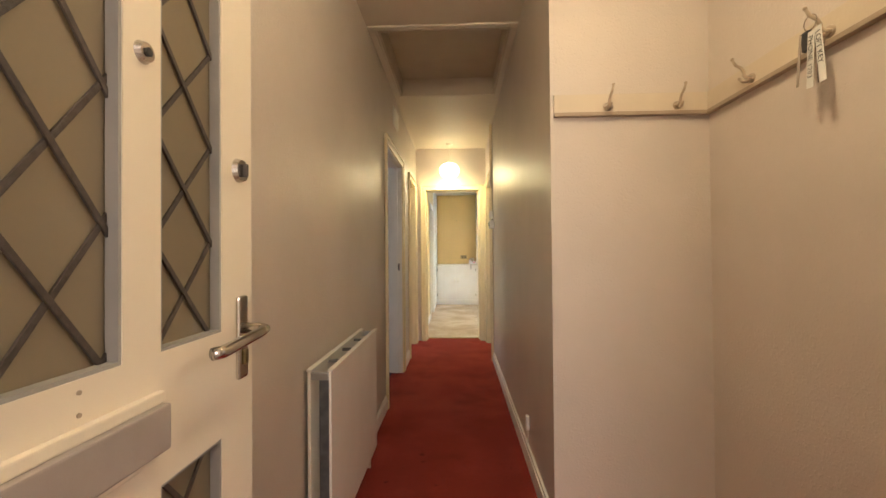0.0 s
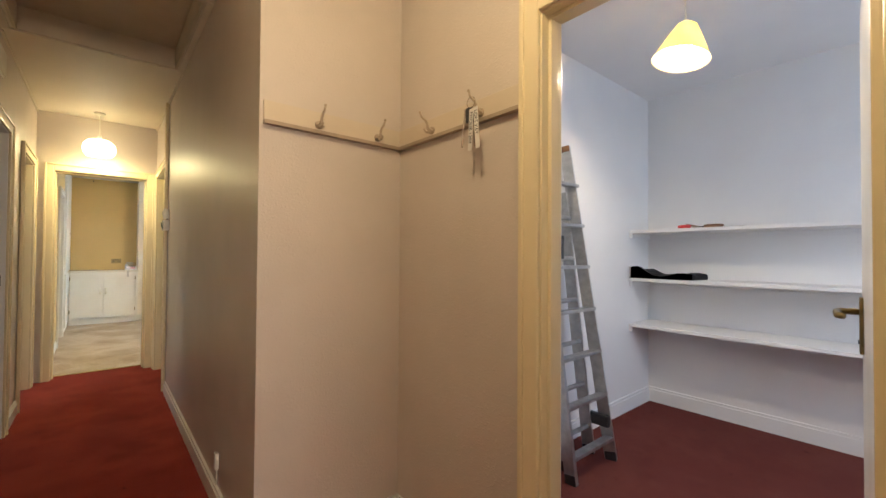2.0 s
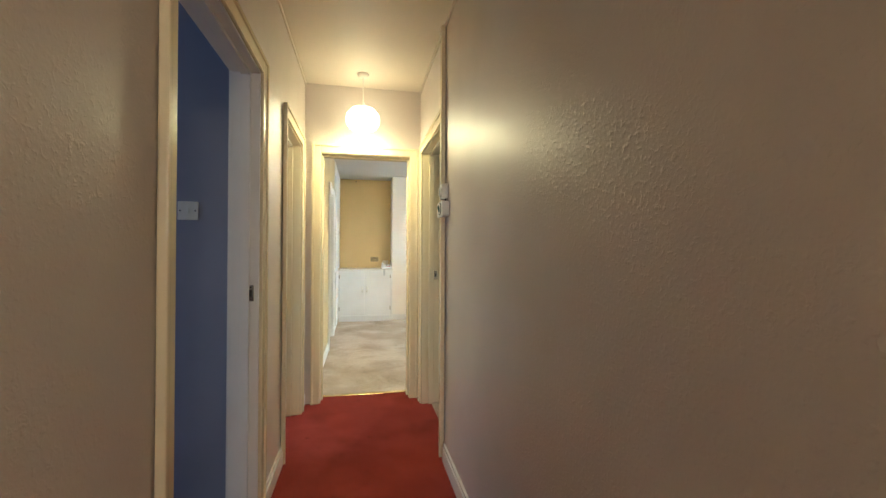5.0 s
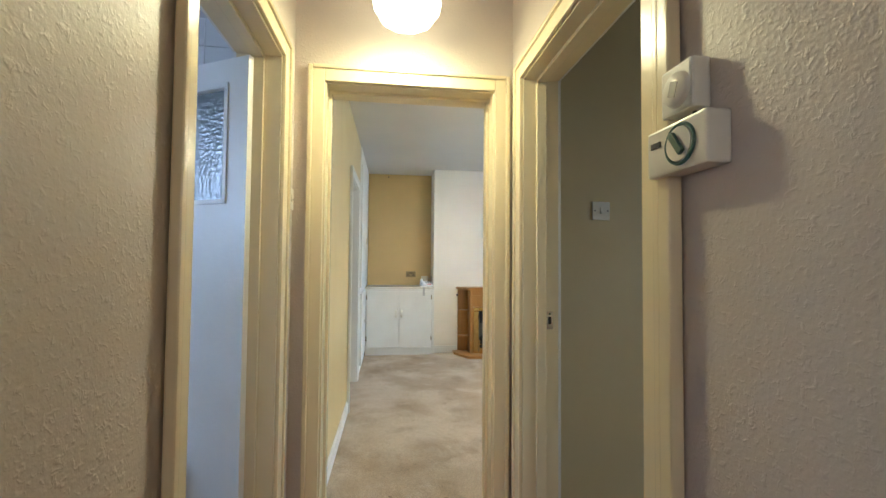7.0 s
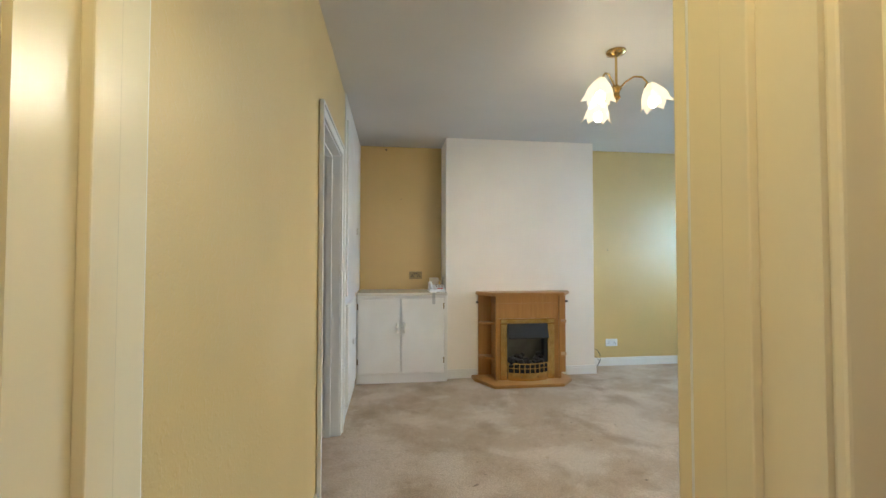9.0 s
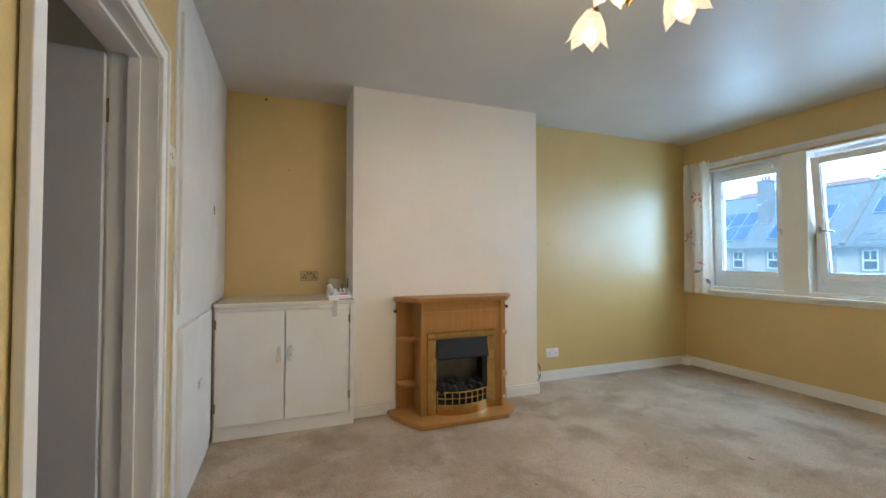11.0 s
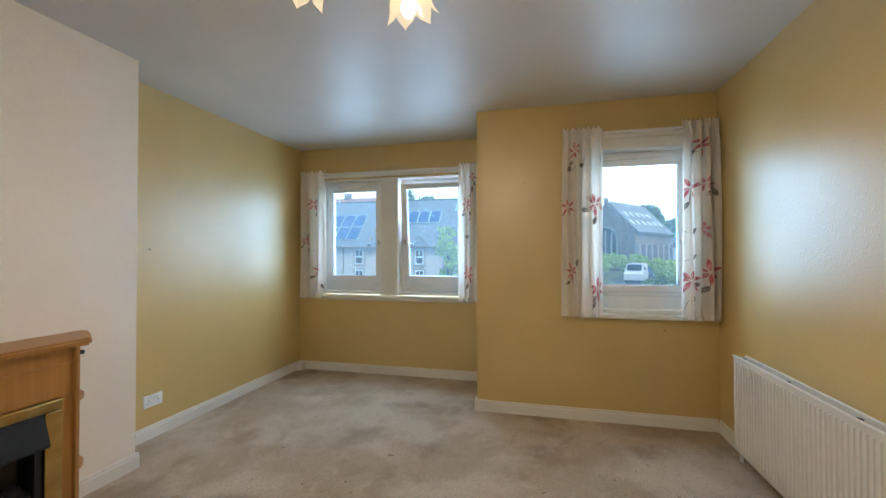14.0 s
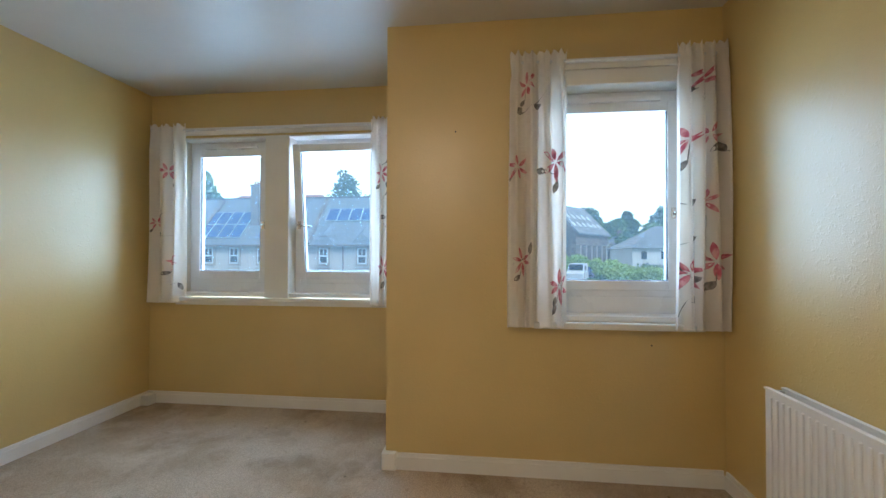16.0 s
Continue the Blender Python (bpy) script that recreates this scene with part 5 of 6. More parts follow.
def cupboards():
    c = thing("low_cupboard", "white painted low cupboard with two doors in the recess", "cupboard", pose(0.14, 10.35, 0))
    part("plinth", B(XK + 0.022, 0.612, 10.09, 10.615, 0.002, 0.085, bevel=0.003), "white", c)
    part("body", B(XK + 0.022, 0.612, 10.125, 10.615, 0.087, 0.885), "white", c)
    for p, q in ((XK + 0.022, -0.302), (0.578, 0.612)):
        part("stile", B(p, q, 10.068, 10.094, 0.087, 0.886, bevel=0.003), "white", c)
    part("rail", B(-0.301, 0.577, 10.068, 10.094, 0.862, 0.886, bevel=0.003), "white", c)
    part("rail", B(-0.301, 0.577, 10.068, 10.094, 0.087, 0.104, bevel=0.003), "white", c)
    for p, q, hx in ((-0.296, 0.130, 0.095), (0.138, 0.572, 0.172)):
        d = part("door", B(p, q, 10.060, 10.080, 0.108, 0.858, bevel=0.003), "white", c)
        bm = tube(bmesh.new(), [(hx, 10.061, 0.515), (hx, 10.040, 0.520), (hx, 10.032, 0.545), (hx, 10.032, 0.575), (hx, 10.040, 0.598), (hx, 10.061, 0.603)], [0.010, 0.013, 0.016, 0.016, 0.013, 0.010], 10)
        part("handle", bm, "plastic", d, "cream plastic bow handle", True)
        for z in (0.2, 0.75):
            hx2 = p if p < 0 else q
            part("hinge", B(hx2 - 0.006, hx2 + 0.006, 10.056, 10.062, z, z + 0.06, bevel=0.002), "old_brass", d)
    solid("cupboard_top", B(XK + 0.022, 0.612, 10.045, 10.618, 0.888, 0.916, bevel=0.006), "worktop", "white painted worktop over the low cupboard", "worktop")
    # tall press in the side wall, flush with the wall
    x = XK + 0.001
    t = thing("wall_press", "white painted wall press with upper and lower doors", "cupboard", pose(x, 9.8, 0))
    part("surround", B(x, x + 0.010, 9.13, 10.04, 0.002, H - 0.003), "white", t)
    part("surround", B(x, x + 0.010, 10.041, 10.617, 0.918, H - 0.003), "white", t)
    part("lower_door", B(x + 0.011, x + 0.034, 9.20, 9.552, 0.09, 0.895, bevel=0.003), "white", t)
    part("lower_door", B(x + 0.011, x + 0.026, 9.575, 9.98, 0.09, 0.895, bevel=0.003), "white", t)
    ud = part("upper_door", B(x + 0.011, x + 0.026, 9.18, 10.03, 0.96, 2.36, bevel=0.003), "white", t)
    part("latch", B(x + 0.0345, x + 0.048, 9.53, 9.60, 0.52, 0.56, bevel=0.003), "white", t, "small painted latch")
    part("keyhole", B(x + 0.026, x + 0.030, 10.0, 10.02, 1.50, 1.56, bevel=0.002), "old_brass", ud)


cupboards()


def socket(m, label, mat, holes="black", w=0.146, double=True):
    s = thing("wall_socket", label, "socket", m)
    bm = box(bmesh.new(), -w / 2, w / 2, 0, 0.011, -0.043, 0.043, 0.004)
    bm.transform(m)
    plate = part("plate", bm, mat, s)
    for x in (-0.036, 0.036):
        for dx, dz, a, b in ((0, 0.004, 0.004, 0.009), (-0.011, -0.014, 0.006, 0.004), (0.011, -0.014, 0.006, 0.004)):
            grow = 0.004 if mat == "socket_brass" else 0.001
            bm = B(x + dx - a / 2 - grow, x + dx + a / 2 + grow, 0.0105, 0.0115, dz - b / 2 - grow + 0.001, dz + b / 2 + grow - 0.001)
            bm.transform(m)
            part("pin_hole", bm, "black", plate)
        bm = box(bmesh.new(), x * 0.35 - 0.006, x * 0.35 + 0.006, 0.010, 0.015, 0.012, 0.030, 0.002)
        bm.transform(m)
        part("switch", bm, holes, plate)


socket(pose(0.314, 10.62, 1.072, 0, 0, 180), "brass double wall socket above the cupboard", "socket_brass")
socket(pose(2.635, 10.486, 0.272, 0, 0, 180), "white double wall socket above the skirting", "upvc", "upvc")


def fireplace():
    f = thing("fireplace_surround", "beech veneer fireplace surround with corner shelves", "fireplace", pose(1.43, 10.1, 0))
    yb, yf = 10.188, 9.945
    mantel = [(0.925, yb), (0.925, 10.13), (1.045, 9.905), (1.805, 9.905), (1.955, 10.13), (1.955, yb)]
    part("mantel_shelf", prism(bmesh.new(), mantel, 0.882, 0.918, 0.010), "wood", f, "", False)
    hearth = [(0.88, yb), (0.88, 10.06), (1.03, 9.765), (1.735, 9.765), (1.885, 9.93), (1.885, yb)]
    part("hearth", prism(bmesh.new(), hearth, 0.003, 0.034, 0.008), "wood", f)
    part("header", B(1.105, 1.755, yf + 0.01, yf + 0.032, 0.652, 0.881, bevel=0.003), "wood", f)
    part("header_bead", B(1.105, 1.755, yf, yf + 0.009, 0.80, 0.81, bevel=0.002), "wood", f)
    for p, q in ((1.085, 1.104), (1.756, 1.776)):
        part("pilaster", B(p, q, yf - 0.008, yf + 0.06, 0.035, 0.881, bevel=0.005), "wood", f)
    for p, q in ((1.105, 1.135), (1.705, 1.755)):
        part("side_panel", B(p, q, yf + 0.01, yf + 0.032, 0.035, 0.651), "wood", f)
    part("back_panel", B(0.955, 1.103, yb - 0.020, yb, 0.035, 0.881), "wood", f)
    part("back_panel", B(1.757, 1.925, yb - 0.020, yb, 0.035, 0.881), "wood", f)
    for x in (1.104, 1.757):
        part("inner_panel", B(x - 0.008, x + 0.008, yf + 0.061, yb - 0.021, 0.035, 0.881), "wood", f)
    for sgn, xa in ((-1, 1.090), (1, 1.770)):
        for z in (0.235, 0.585):
            out = [(xa, yb - 0.021), (xa, yf + 0.065)]
            n = 10
            cx, cy = xa, yb - 0.021
            ww, dd = 0.135 if sgn < 0 else 0.150, (yb - 0.021) - (yf + 0.065)
            arc = [(cx + sgn * ww * math.sin(k * math.pi / 2 / n), cy - dd * math.cos(k * math.pi / 2 / n)) for k in range(n + 1)]
            part("corner_shelf", prism(bmesh.new(), [(cx, cy)] + arc, z, z + 0.018, 0.003), "wood", f)
    for x in (0.945, 1.94):
        part("fixing", rod(bmesh.new(), (x, 10.186, 0.80), (x, 10.160, 0.80), 0.012), "black", f)
    # electric fire set into the surround
    g = thing("electric_fire", "brass electric fire with coal effect and black hood", "electric fire", pose(1.42, 9.96, 0.034))
    y = yf + 0.008
    bx0, bx1 = 1.136, 1.704
    for b in ((bx0, 1.206, 0.036, 0.60), (1.632, bx1, 0.036, 0.60), (bx0, bx1, 0.601, 0.650)):
        part("brass_frame", B(b[0], b[1], y - 0.016, y + 0.02, b[2], b[3], bevel=0.006), "brass", g)
    part("brass_crown", prism(bmesh.new(), [(1.20, y - 0.017), (1.28, y - 0.03), (1.56, y - 0.03), (1.64, y - 0.017)], 0.615, 0.645, 0.003), "brass", g)
    part("firebox", B(1.206, 1.632, 10.10, 10.12, 0.036, 0.60), "firebox", g, "dull reflective firebox back")
    for p, q in ((1.207, 1.215), (1.623, 1.631)):
        part("firebox_side", B(p, q, y + 0.02, 10.10, 0.036, 0.60), "dark_metal", g)
    bm = bmesh.new()
    prof = [(y + 0.015, 0.60), (y - 0.012, 0.60), (y - 0.055, 0.465), (y - 0.050, 0.452), (y - 0.04, 0.452), (y + 0.015, 0.56)]
    vs = [[bm.verts.new((x, p, z)) for p, z in prof] for x in (1.209, 1.629)]
    n = len(prof)
    bm.faces.new(vs[0])
    bm.faces.new(vs[1][::-1])
    for k in range(n):
        bm.faces.new((vs[0][k], vs[1][k], vs[1][(k + 1) % n], vs[0][(k + 1) % n]))
    part("hood", bm, "dark_metal", g, "black metal hood")
    part("side_strip", B(1.600, 1.628, y - 0.004, y + 0.010, 0.17, 0.452), "dark_metal", g)
    rng = random.Random(4)
    for k in range(34):
        x, yy = rng.uniform(1.235, 1.605), rng.uniform(y - 0.035, y + 0.085)
        r = rng.uniform(0.022, 0.036)
        z = 0.195 + (yy - (y - 0.035)) * 0.35 + rng.uniform(0, 0.035)
        bm = bmesh.new()
        bmesh.ops.create_icosphere(bm, subdivisions=2, radius=r)
        for v in bm.verts:
            v.co *= 1 + 0.35 * noise.noise(v.co * 45 + Vector((k * 7.1, 0, 0)))
            v.co.z *= 0.8
        bm.transform(Matrix.Translation((x, yy, z)))
        part("coal", bm, "coal", g)
    part("coal_bed", B(1.217, 1.621, y - 0.02, 10.09, 0.036, 0.185), "coal", g)

    # bowed brass fret: solid skirt below, open grid above
    def bow(u, off=0.0):
        return 1.212 + u * 0.418, y - 0.018 - off - 0.062 * math.sin(math.pi * u) ** 0.8
    bm = bmesh.new()
    n = 24
    for z0, z1 in ((0.036, 0.115), (0.155, 0.163), (0.200, 0.212)):
        for i in range(n):
            (xa, ya), (xb, yb2) = bow(i / n), bow((i + 1) / n)
            q = [bm.verts.new(c) for c in ((xa, ya, z0), (xb, yb2, z0), (xb, yb2, z1), (xa, ya, z1), (xa, ya + 0.006, z0), (xb, yb2 + 0.006, z0), (xb, yb2 + 0.006, z1), (xa, ya + 0.006, z1))]
            for w in ((0, 1, 2, 3), (5, 4, 7, 6), (3, 2, 6, 7), (1, 0, 4, 5)):
                bm.faces.new([q[j] for j in w])
    for i in range(9):
        x, yy = bow(i / 8)
        box(bm, x - 0.005, x + 0.005, yy - 0.001, yy + 0.008, 0.115, 0.212)
    part("fret", bm, "brass", g, "bowed brass fret with square openings")
    for u in (0.3, 0.5, 0.7):
        x, yy = bow(u)
        part("stud", rod(bmesh.new(), (x, yy - 0.004, 0.075), (x, yy, 0.075), 0.004), "black", g)


fireplace()

# mug and telephone leaflet clutter at the end of the worktop
mug = thing("glass_mug", "clear glass mug standing on the worktop", "mug", pose(0.49, 10.36, 0.918))
MAT["mug_glass"] = clear_glass("mug_glass", (0.93, 0.92, 0.86), 0.10, 0.05, 0, 0.12, (0.86, 0.78, 0.60))
part("cup", lathe(bmesh.new(), [(0.001, 0.0), (0.045, 0.0), (0.050, 0.01), (0.052, 0.135), (0.048, 0.135), (0.046, 0.014), (0.001, 0.010)], 24, (0.505, 10.40, 0.918)), "mug_glass", mug, "", True)
part("handle", tube(bmesh.new(), [(0.556, 10.40, 1.025), (0.578, 10.40, 1.02), (0.584, 10.40, 0.985), (0.576, 10.40, 0.955), (0.554, 10.40, 0.945)], 0.005, 8), "mug_glass", mug, "", True)
ph = thing("telephone_base", "white telephone base with dark keys and a red label", "telephone", pose(0.51, 10.22, 0.918))
bm = bmesh.new()
profile = ((10.13, 0.918), (10.315, 0.918), (10.315, 0.975), (10.29, 0.985), (10.15, 0.945), (10.13, 0.936))
vs = [[bm.verts.new((x, yy, z)) for yy, z in profile] for x in (0.43, 0.598)]
bm.faces.new(vs[0]), bm.faces.new(vs[1][::-1])
for k in range(6):
    bm.faces.new((vs[0][k], vs[1][k], vs[1][(k + 1) % 6], vs[0][(k + 1) % 6]))
bmesh.ops.bevel(bm, geom=bm.edges[:], offset=0.004, segments=2, affect="EDGES")
body_ = part("base", bm, "upvc", ph)
for i in range(3):
    for j in range(3):
        yy = 10.19 + 0.028 * j
        part("key", B(0.503 + 0.029 * i, 0.521 + 0.029 * i, yy, yy + 0.012, 0.952 + 0.286 * (yy - 10.15), 0.959 + 0.286 * (yy - 10.15), bevel=0.002), "bead_grey", body_)
part("red_label", B(0.515, 0.575, 10.149, 10.168, 0.946, 0.954), "red", body_, "red label strip")
part("handset", tube(bmesh.new(), [(0.452, 10.14, 0.957), (0.450, 10.17, 0.972), (0.450, 10.22, 0.990), (0.451, 10.28, 1.000), (0.454, 10.31, 0.992)], [0.016, 0.022, 0.018, 0.022, 0.016], 10), "upvc", ph, "white handset", True)
part("aerial", tube(bmesh.new(), [(0.585, 10.28, 0.95), (0.59, 10.29, 1.0), (0.592, 10.30, 1.06)], 0.003), "black", ph)
part("flap", box(bmesh.new(), 0.43, 0.50, 10.05, 10.15, 0.9175, 0.921, 0.001), "paper", ph)
sheet = thing("leaflet", "folded white paper hanging over the worktop edge", "paper", pose(0.46, 10.04, 0.9))
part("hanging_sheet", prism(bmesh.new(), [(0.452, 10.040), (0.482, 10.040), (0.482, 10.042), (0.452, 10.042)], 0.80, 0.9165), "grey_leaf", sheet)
part("lying_sheet", box(bmesh.new(), 0.445, 0.485, 10.040, 10.12, 0.9165, 0.9175), "paper", sheet)

# cable from the chimney breast
cb = thing("wall_cable", "loop of black cable coming out beside the chimney breast", "cable", pose(2.435, 10.44, 0.1))
part("loop", tube(bmesh.new(), [(2.419, 10.469, 0.20), (2.445, 10.455, 0.19), (2.470, 10.445, 0.14), (2.470, 10.440, 0.08), (2.450, 10.445, 0.03), (2.430, 10.450, 0.012)], 0.004), "black", cb, "", True)
part("loop", tube(bmesh.new(), [(2.419, 10.469, 0.11), (2.440, 10.455, 0.105), (2.460, 10.450, 0.07), (2.450, 10.450, 0.02)], 0.003), "black", cb, "", True)


def chandelier():
    x, y = CH
    c = thing("chandelier", "brass three-arm chandelier with lit tulip glass shades", "chandelier", pose(x, y, H))
    part("ceiling_plate", lathe(bmesh.new(), [(0.001, 0), (0.06, 0), (0.056, -0.014), (0.03, -0.024), (0.012, -0.03)], 24, (x, y, H)), "brass", c, "", True)
    part("stem", rod(bmesh.new(), (x, y, H - 0.025), (x, y, 2.32), 0.008), "brass", c)
    part("hub", lathe(bmesh.new(), [(0.010, 0.10), (0.030, 0.085), (0.034, 0.075), (0.022, 0.06), (0.018, 0.035), (0.026, 0.02), (0.020, 0.008), (0.008, 0.0), (0.006, -0.010), (0.001, -0.016)], 20, (x, y, 2.245)), "brass", c, "turned brass hub", True)
    for a in (-26, 94, 214):
        m = pose(x, y, 0, 0, 0, a)
        pts = [(0.015, 0, 2.315), (0.05, 0, 2.355), (0.10, 0, 2.385), (0.145, 0, 2.375), (0.170, 0, 2.345), (0.178, 0, 2.315)]
        bm = tube(bmesh.new(), pts, 0.006, 8)
        bm.transform(m)
        arm = part("arm", bm, "brass", c, "", True)
        bm = lathe(bmesh.new(), [(0.008, 0.02), (0.022, 0.0), (0.026, -0.02), (0.024, -0.022)], 16)
        bm.transform(m @ pose(0.178, 0, 2.315, 0, -14, 0))
        part("cup", bm, "brass", arm, "", True)
        bm = bmesh.new()
        bmesh.ops.create_uvsphere(bm, u_segments=14, v_segments=9, radius=0.027)
        bm.transform(m @ pose(0.205, 0, 2.215) @ Matrix.Diagonal((1, 1, 1.35, 1)))
        part("bulb", bm, "bulb", arm, "lit bulb", True).visible_shadow = False
        # tulip of six petals opening downwards
        for k in range(6):
            bm = bmesh.new()
            a2 = k * math.tau / 6
            rows = []
            for i in range(9):
                t = i / 8
                rad = 0.022 + 0.052 * math.sin(min(1, t * 1.25) * math.pi / 2) - 0.006 * t
                if t > 0.8:
                    rad += 0.02 * (t - 0.8) / 0.2
                half = 0.60 * (1 if t < 0.72 else max(0.06, 1 - ((t - 0.72) / 0.28) ** 1.6))
                row = []
                for j in range(5):
                    s = (j / 4 - 0.5) * 2
                    an = a2 + s * half
                    rr = rad * (1 - 0.07 * abs(s))
                    row.append(bm.verts.new((rr * math.cos(an), rr * math.sin(an), -0.145 * t + 0.008 * abs(s) * t)))
                rows.append(row)
            for p, q in zip(rows, rows[1:]):
                for j in range(4):
                    bm.faces.new((p[j], p[j + 1], q[j + 1], q[j]))
            bmesh.ops.solidify(bm, geom=bm.faces[:], thickness=0.0025)
            bm.transform(m @ pose(0.188, 0, 2.325, 0, -16, 0) @ Matrix.Diagonal((1.16, 1.16, 1.06, 1)))
            part("shade_petal", bm, "petal_glass", arm, "frosted tulip glass petal, lit", True)


chandelier()
# plain globe on the ceiling inside the front door
gl = thing("ceiling_lamp", "small lit glass globe on the vestibule ceiling", "lamp", pose(0.42, 1.45, H))
part("base", lathe(bmesh.new(), [(0.001, 0), (0.06, 0), (0.055, -0.03), (0.04, -0.035)], 20, (0.42, 1.45, H)), "plastic", gl, "", True)
bm = bmesh.new()
bmesh.ops.create_uvsphere(bm, u_segments=20, v_segments=12, radius=0.10, matrix=Matrix.Translation((0.42, 1.45, 2.43)))
part("globe", bm, "globe", gl, "frosted glass globe", True).visible_shadow = False
# marks and fixings left on the walls
for x, y, z, r in ((-0.03, 10.619, 2.52, 0.010), (0.147, 10.619, 1.95, 0.004), (2.60, 10.485, 1.37, 0.006)):
    solid("wall_plug", rod(bmesh.new(), (x, y, z), (x, y - 0.006, z), r, r * 0.7, 10), "black", "small dark screw fixing still stuck in the wall", "screw")
for x, y, z in ((3.694, 7.86, 1.93), (3.694, 6.80, 0.74)):
    solid("wall_plug", rod(bmesh.new(), (x, y, z), (x - 0.004, y, z), 0.005, 0.004, 8), "black", "small dark nail hole in the wall", "screw")


# ---- outside the windows ----
MAT["grass"] = material("grass_ground", (0.08, 0.11, 0.045), 0.95, second=(0.12, 0.13, 0.06), scale=0.4, bump=0.4, bump_scale=4)
MAT["asphalt"] = material("asphalt", (0.06, 0.062, 0.066), 0.9, second=(0.05, 0.05, 0.053), scale=0.8, bump=0.3, bump_scale=30)
MAT["harling"] = material("harled_wall", (0.60, 0.55, 0.51), 0.9, second=(0.54, 0.50, 0.46), scale=0.7, bump=0.6, bump_scale=12)
MAT["stone"] = material("dark_sandstone", (0.24, 0.19, 0.165), 0.9, second=(0.17, 0.14, 0.125), scale=0.9, bump=0.6, bump_scale=5)
MAT["dressing"] = material("stone_dressing", (0.42, 0.37, 0.31), 0.85, second=(0.35, 0.31, 0.26), scale=2)
MAT["white_render"] = material("white_render", (0.74, 0.72, 0.68), 0.9, second=(0.68, 0.66, 0.62), scale=0.6)
MAT["panel_blue"] = material("solar_cell", (0.035, 0.075, 0.20), 0.12, second=(0.045, 0.09, 0.23), scale=2)
MAT["alu_frame"] = material("panel_frame", (0.70, 0.72, 0.74), 0.3, 0.6)
MAT["car_white"] = material("white_car_paint", (0.78, 0.78, 0.77), 0.25)
MAT["car_blue"] = material("blue_car_paint", (0.10, 0.18, 0.32), 0.25)
MAT["car_glass"] = material("dark_car_glass", (0.03, 0.04, 0.05), 0.1)
MAT["tyre"] = material("tyre_rubber", (0.02, 0.02, 0.02), 0.8)
MAT["bark"] = material("bark", (0.10, 0.075, 0.055), 0.9, second=(0.15, 0.12, 0.09), scale=6, bump=0.6, bump_scale=20)
MAT["leaf_dark"] = material("dark_foliage", (0.075, 0.135, 0.06), 0.8, second=(0.11, 0.18, 0.075), scale=0.6)
MAT["leaf_mid"] = material("green_foliage", (0.13, 0.24, 0.07), 0.8, second=(0.16, 0.26, 0.08), scale=0.9)
MAT["leaf_light"] = material("yellow_green_foliage", (0.44, 0.58, 0.11), 0.8, second=(0.30, 0.44, 0.09), scale=1.5)
MAT["red_tile"] = material("red_tile_roof", (0.42, 0.16, 0.10), 0.85, second=(0.36, 0.13, 0.085), scale=1.0)


def slate():
    m = material("slate_roof", (0.17, 0.175, 0.19), 0.6)
    t = m.node_tree
    b = t.nodes["Principled BSDF"]
    co = t.nodes.new("ShaderNodeTexCoord").outputs["Object"]
    mp = t.nodes.new("ShaderNodeMapping")
    mp.inputs["Rotation"].default_value = (0, 0, radians(90))
    t.links.new(co, mp.inputs[0])
    br = t.nodes.new("ShaderNodeTexBrick")
    br.inputs["Scale"].default_value = 3.0
    br.inputs["Color1"].default_value, br.inputs["Color2"].default_value = (0.20, 0.215, 0.245, 1), (0.29, 0.305, 0.335, 1)
    br.inputs["Mortar"].default_value = (0.05, 0.05, 0.055, 1)
    br.inputs["Mortar Size"].default_value = 0.02
    t.links.new(mp.outputs[0], br.inputs["Vector"])
    n = t.nodes.new("ShaderNodeTexNoise")
    n.inputs["Scale"].default_value = 0.5
    t.links.new(co, n.inputs["Vector"])
    mx = t.nodes.new("ShaderNodeMix")
    mx.data_type = "RGBA"
    mx.inputs[7].default_value = (0.16, 0.17, 0.17, 1)
    t.links.new(n.outputs[0], mx.inputs[0])
    t.links.new(br.outputs[0], mx.inputs[6])
    t.links.new(mx.outputs[2], b.inputs["Base Color"])
    return m


MAT["slate"] = slate()
bm = bmesh.new()
bmesh.ops.create_grid(bm, x_segments=2, y_segments=2, size=2500, matrix=Matrix.Translation((0, 0, GROUND)))
solid("ground", bm, "grass", "grass and garden ground outside", "ground", "structure")
road_ = prism(bmesh.new(), [(26, 60), (26, 8), (38, -2.0), (60, -1.0), (95, -14), (93, -19), (60, -9), (36, -5.5), (18, 6), (18, 60)], GROUND + 0.004, GROUND + 0.02)
solid("road", road_, "asphalt", "grey asphalt street below the flats", "road", "structure")
solid("pavement", B(26.2, 28.2, 8, 60, GROUND + 0.004, GROUND + 0.12), "dressing", "pale pavement with a kerb along the street", "pavement", "structure")

# bright overcast sky behind everything
MAT["sky_glow"] = emitter("overcast_sky", (0.90, 0.96, 1.0), 2.2)
MAT["sky_glow"].node_tree.nodes["Principled BSDF"].inputs["Base Color"].default_value = (0, 0, 0, 1)
bm = bmesh.new()
lo, hi = [], []
for i in range(25):
    a = radians(-75 + 150 * i / 24)
    lo.append(bm.verts.new((420 * math.cos(a), 420 * math.sin(a), GROUND - 1)))
    hi.append(bm.verts.new((420 * math.cos(a), 420 * math.sin(a), 330)))
for i in range(24):
    bm.faces.new((lo[i], lo[i + 1], hi[i + 1], hi[i]))
solid("backdrop", bm, "sky_glow", "pale overcast sky behind the town", "sky", "structure")


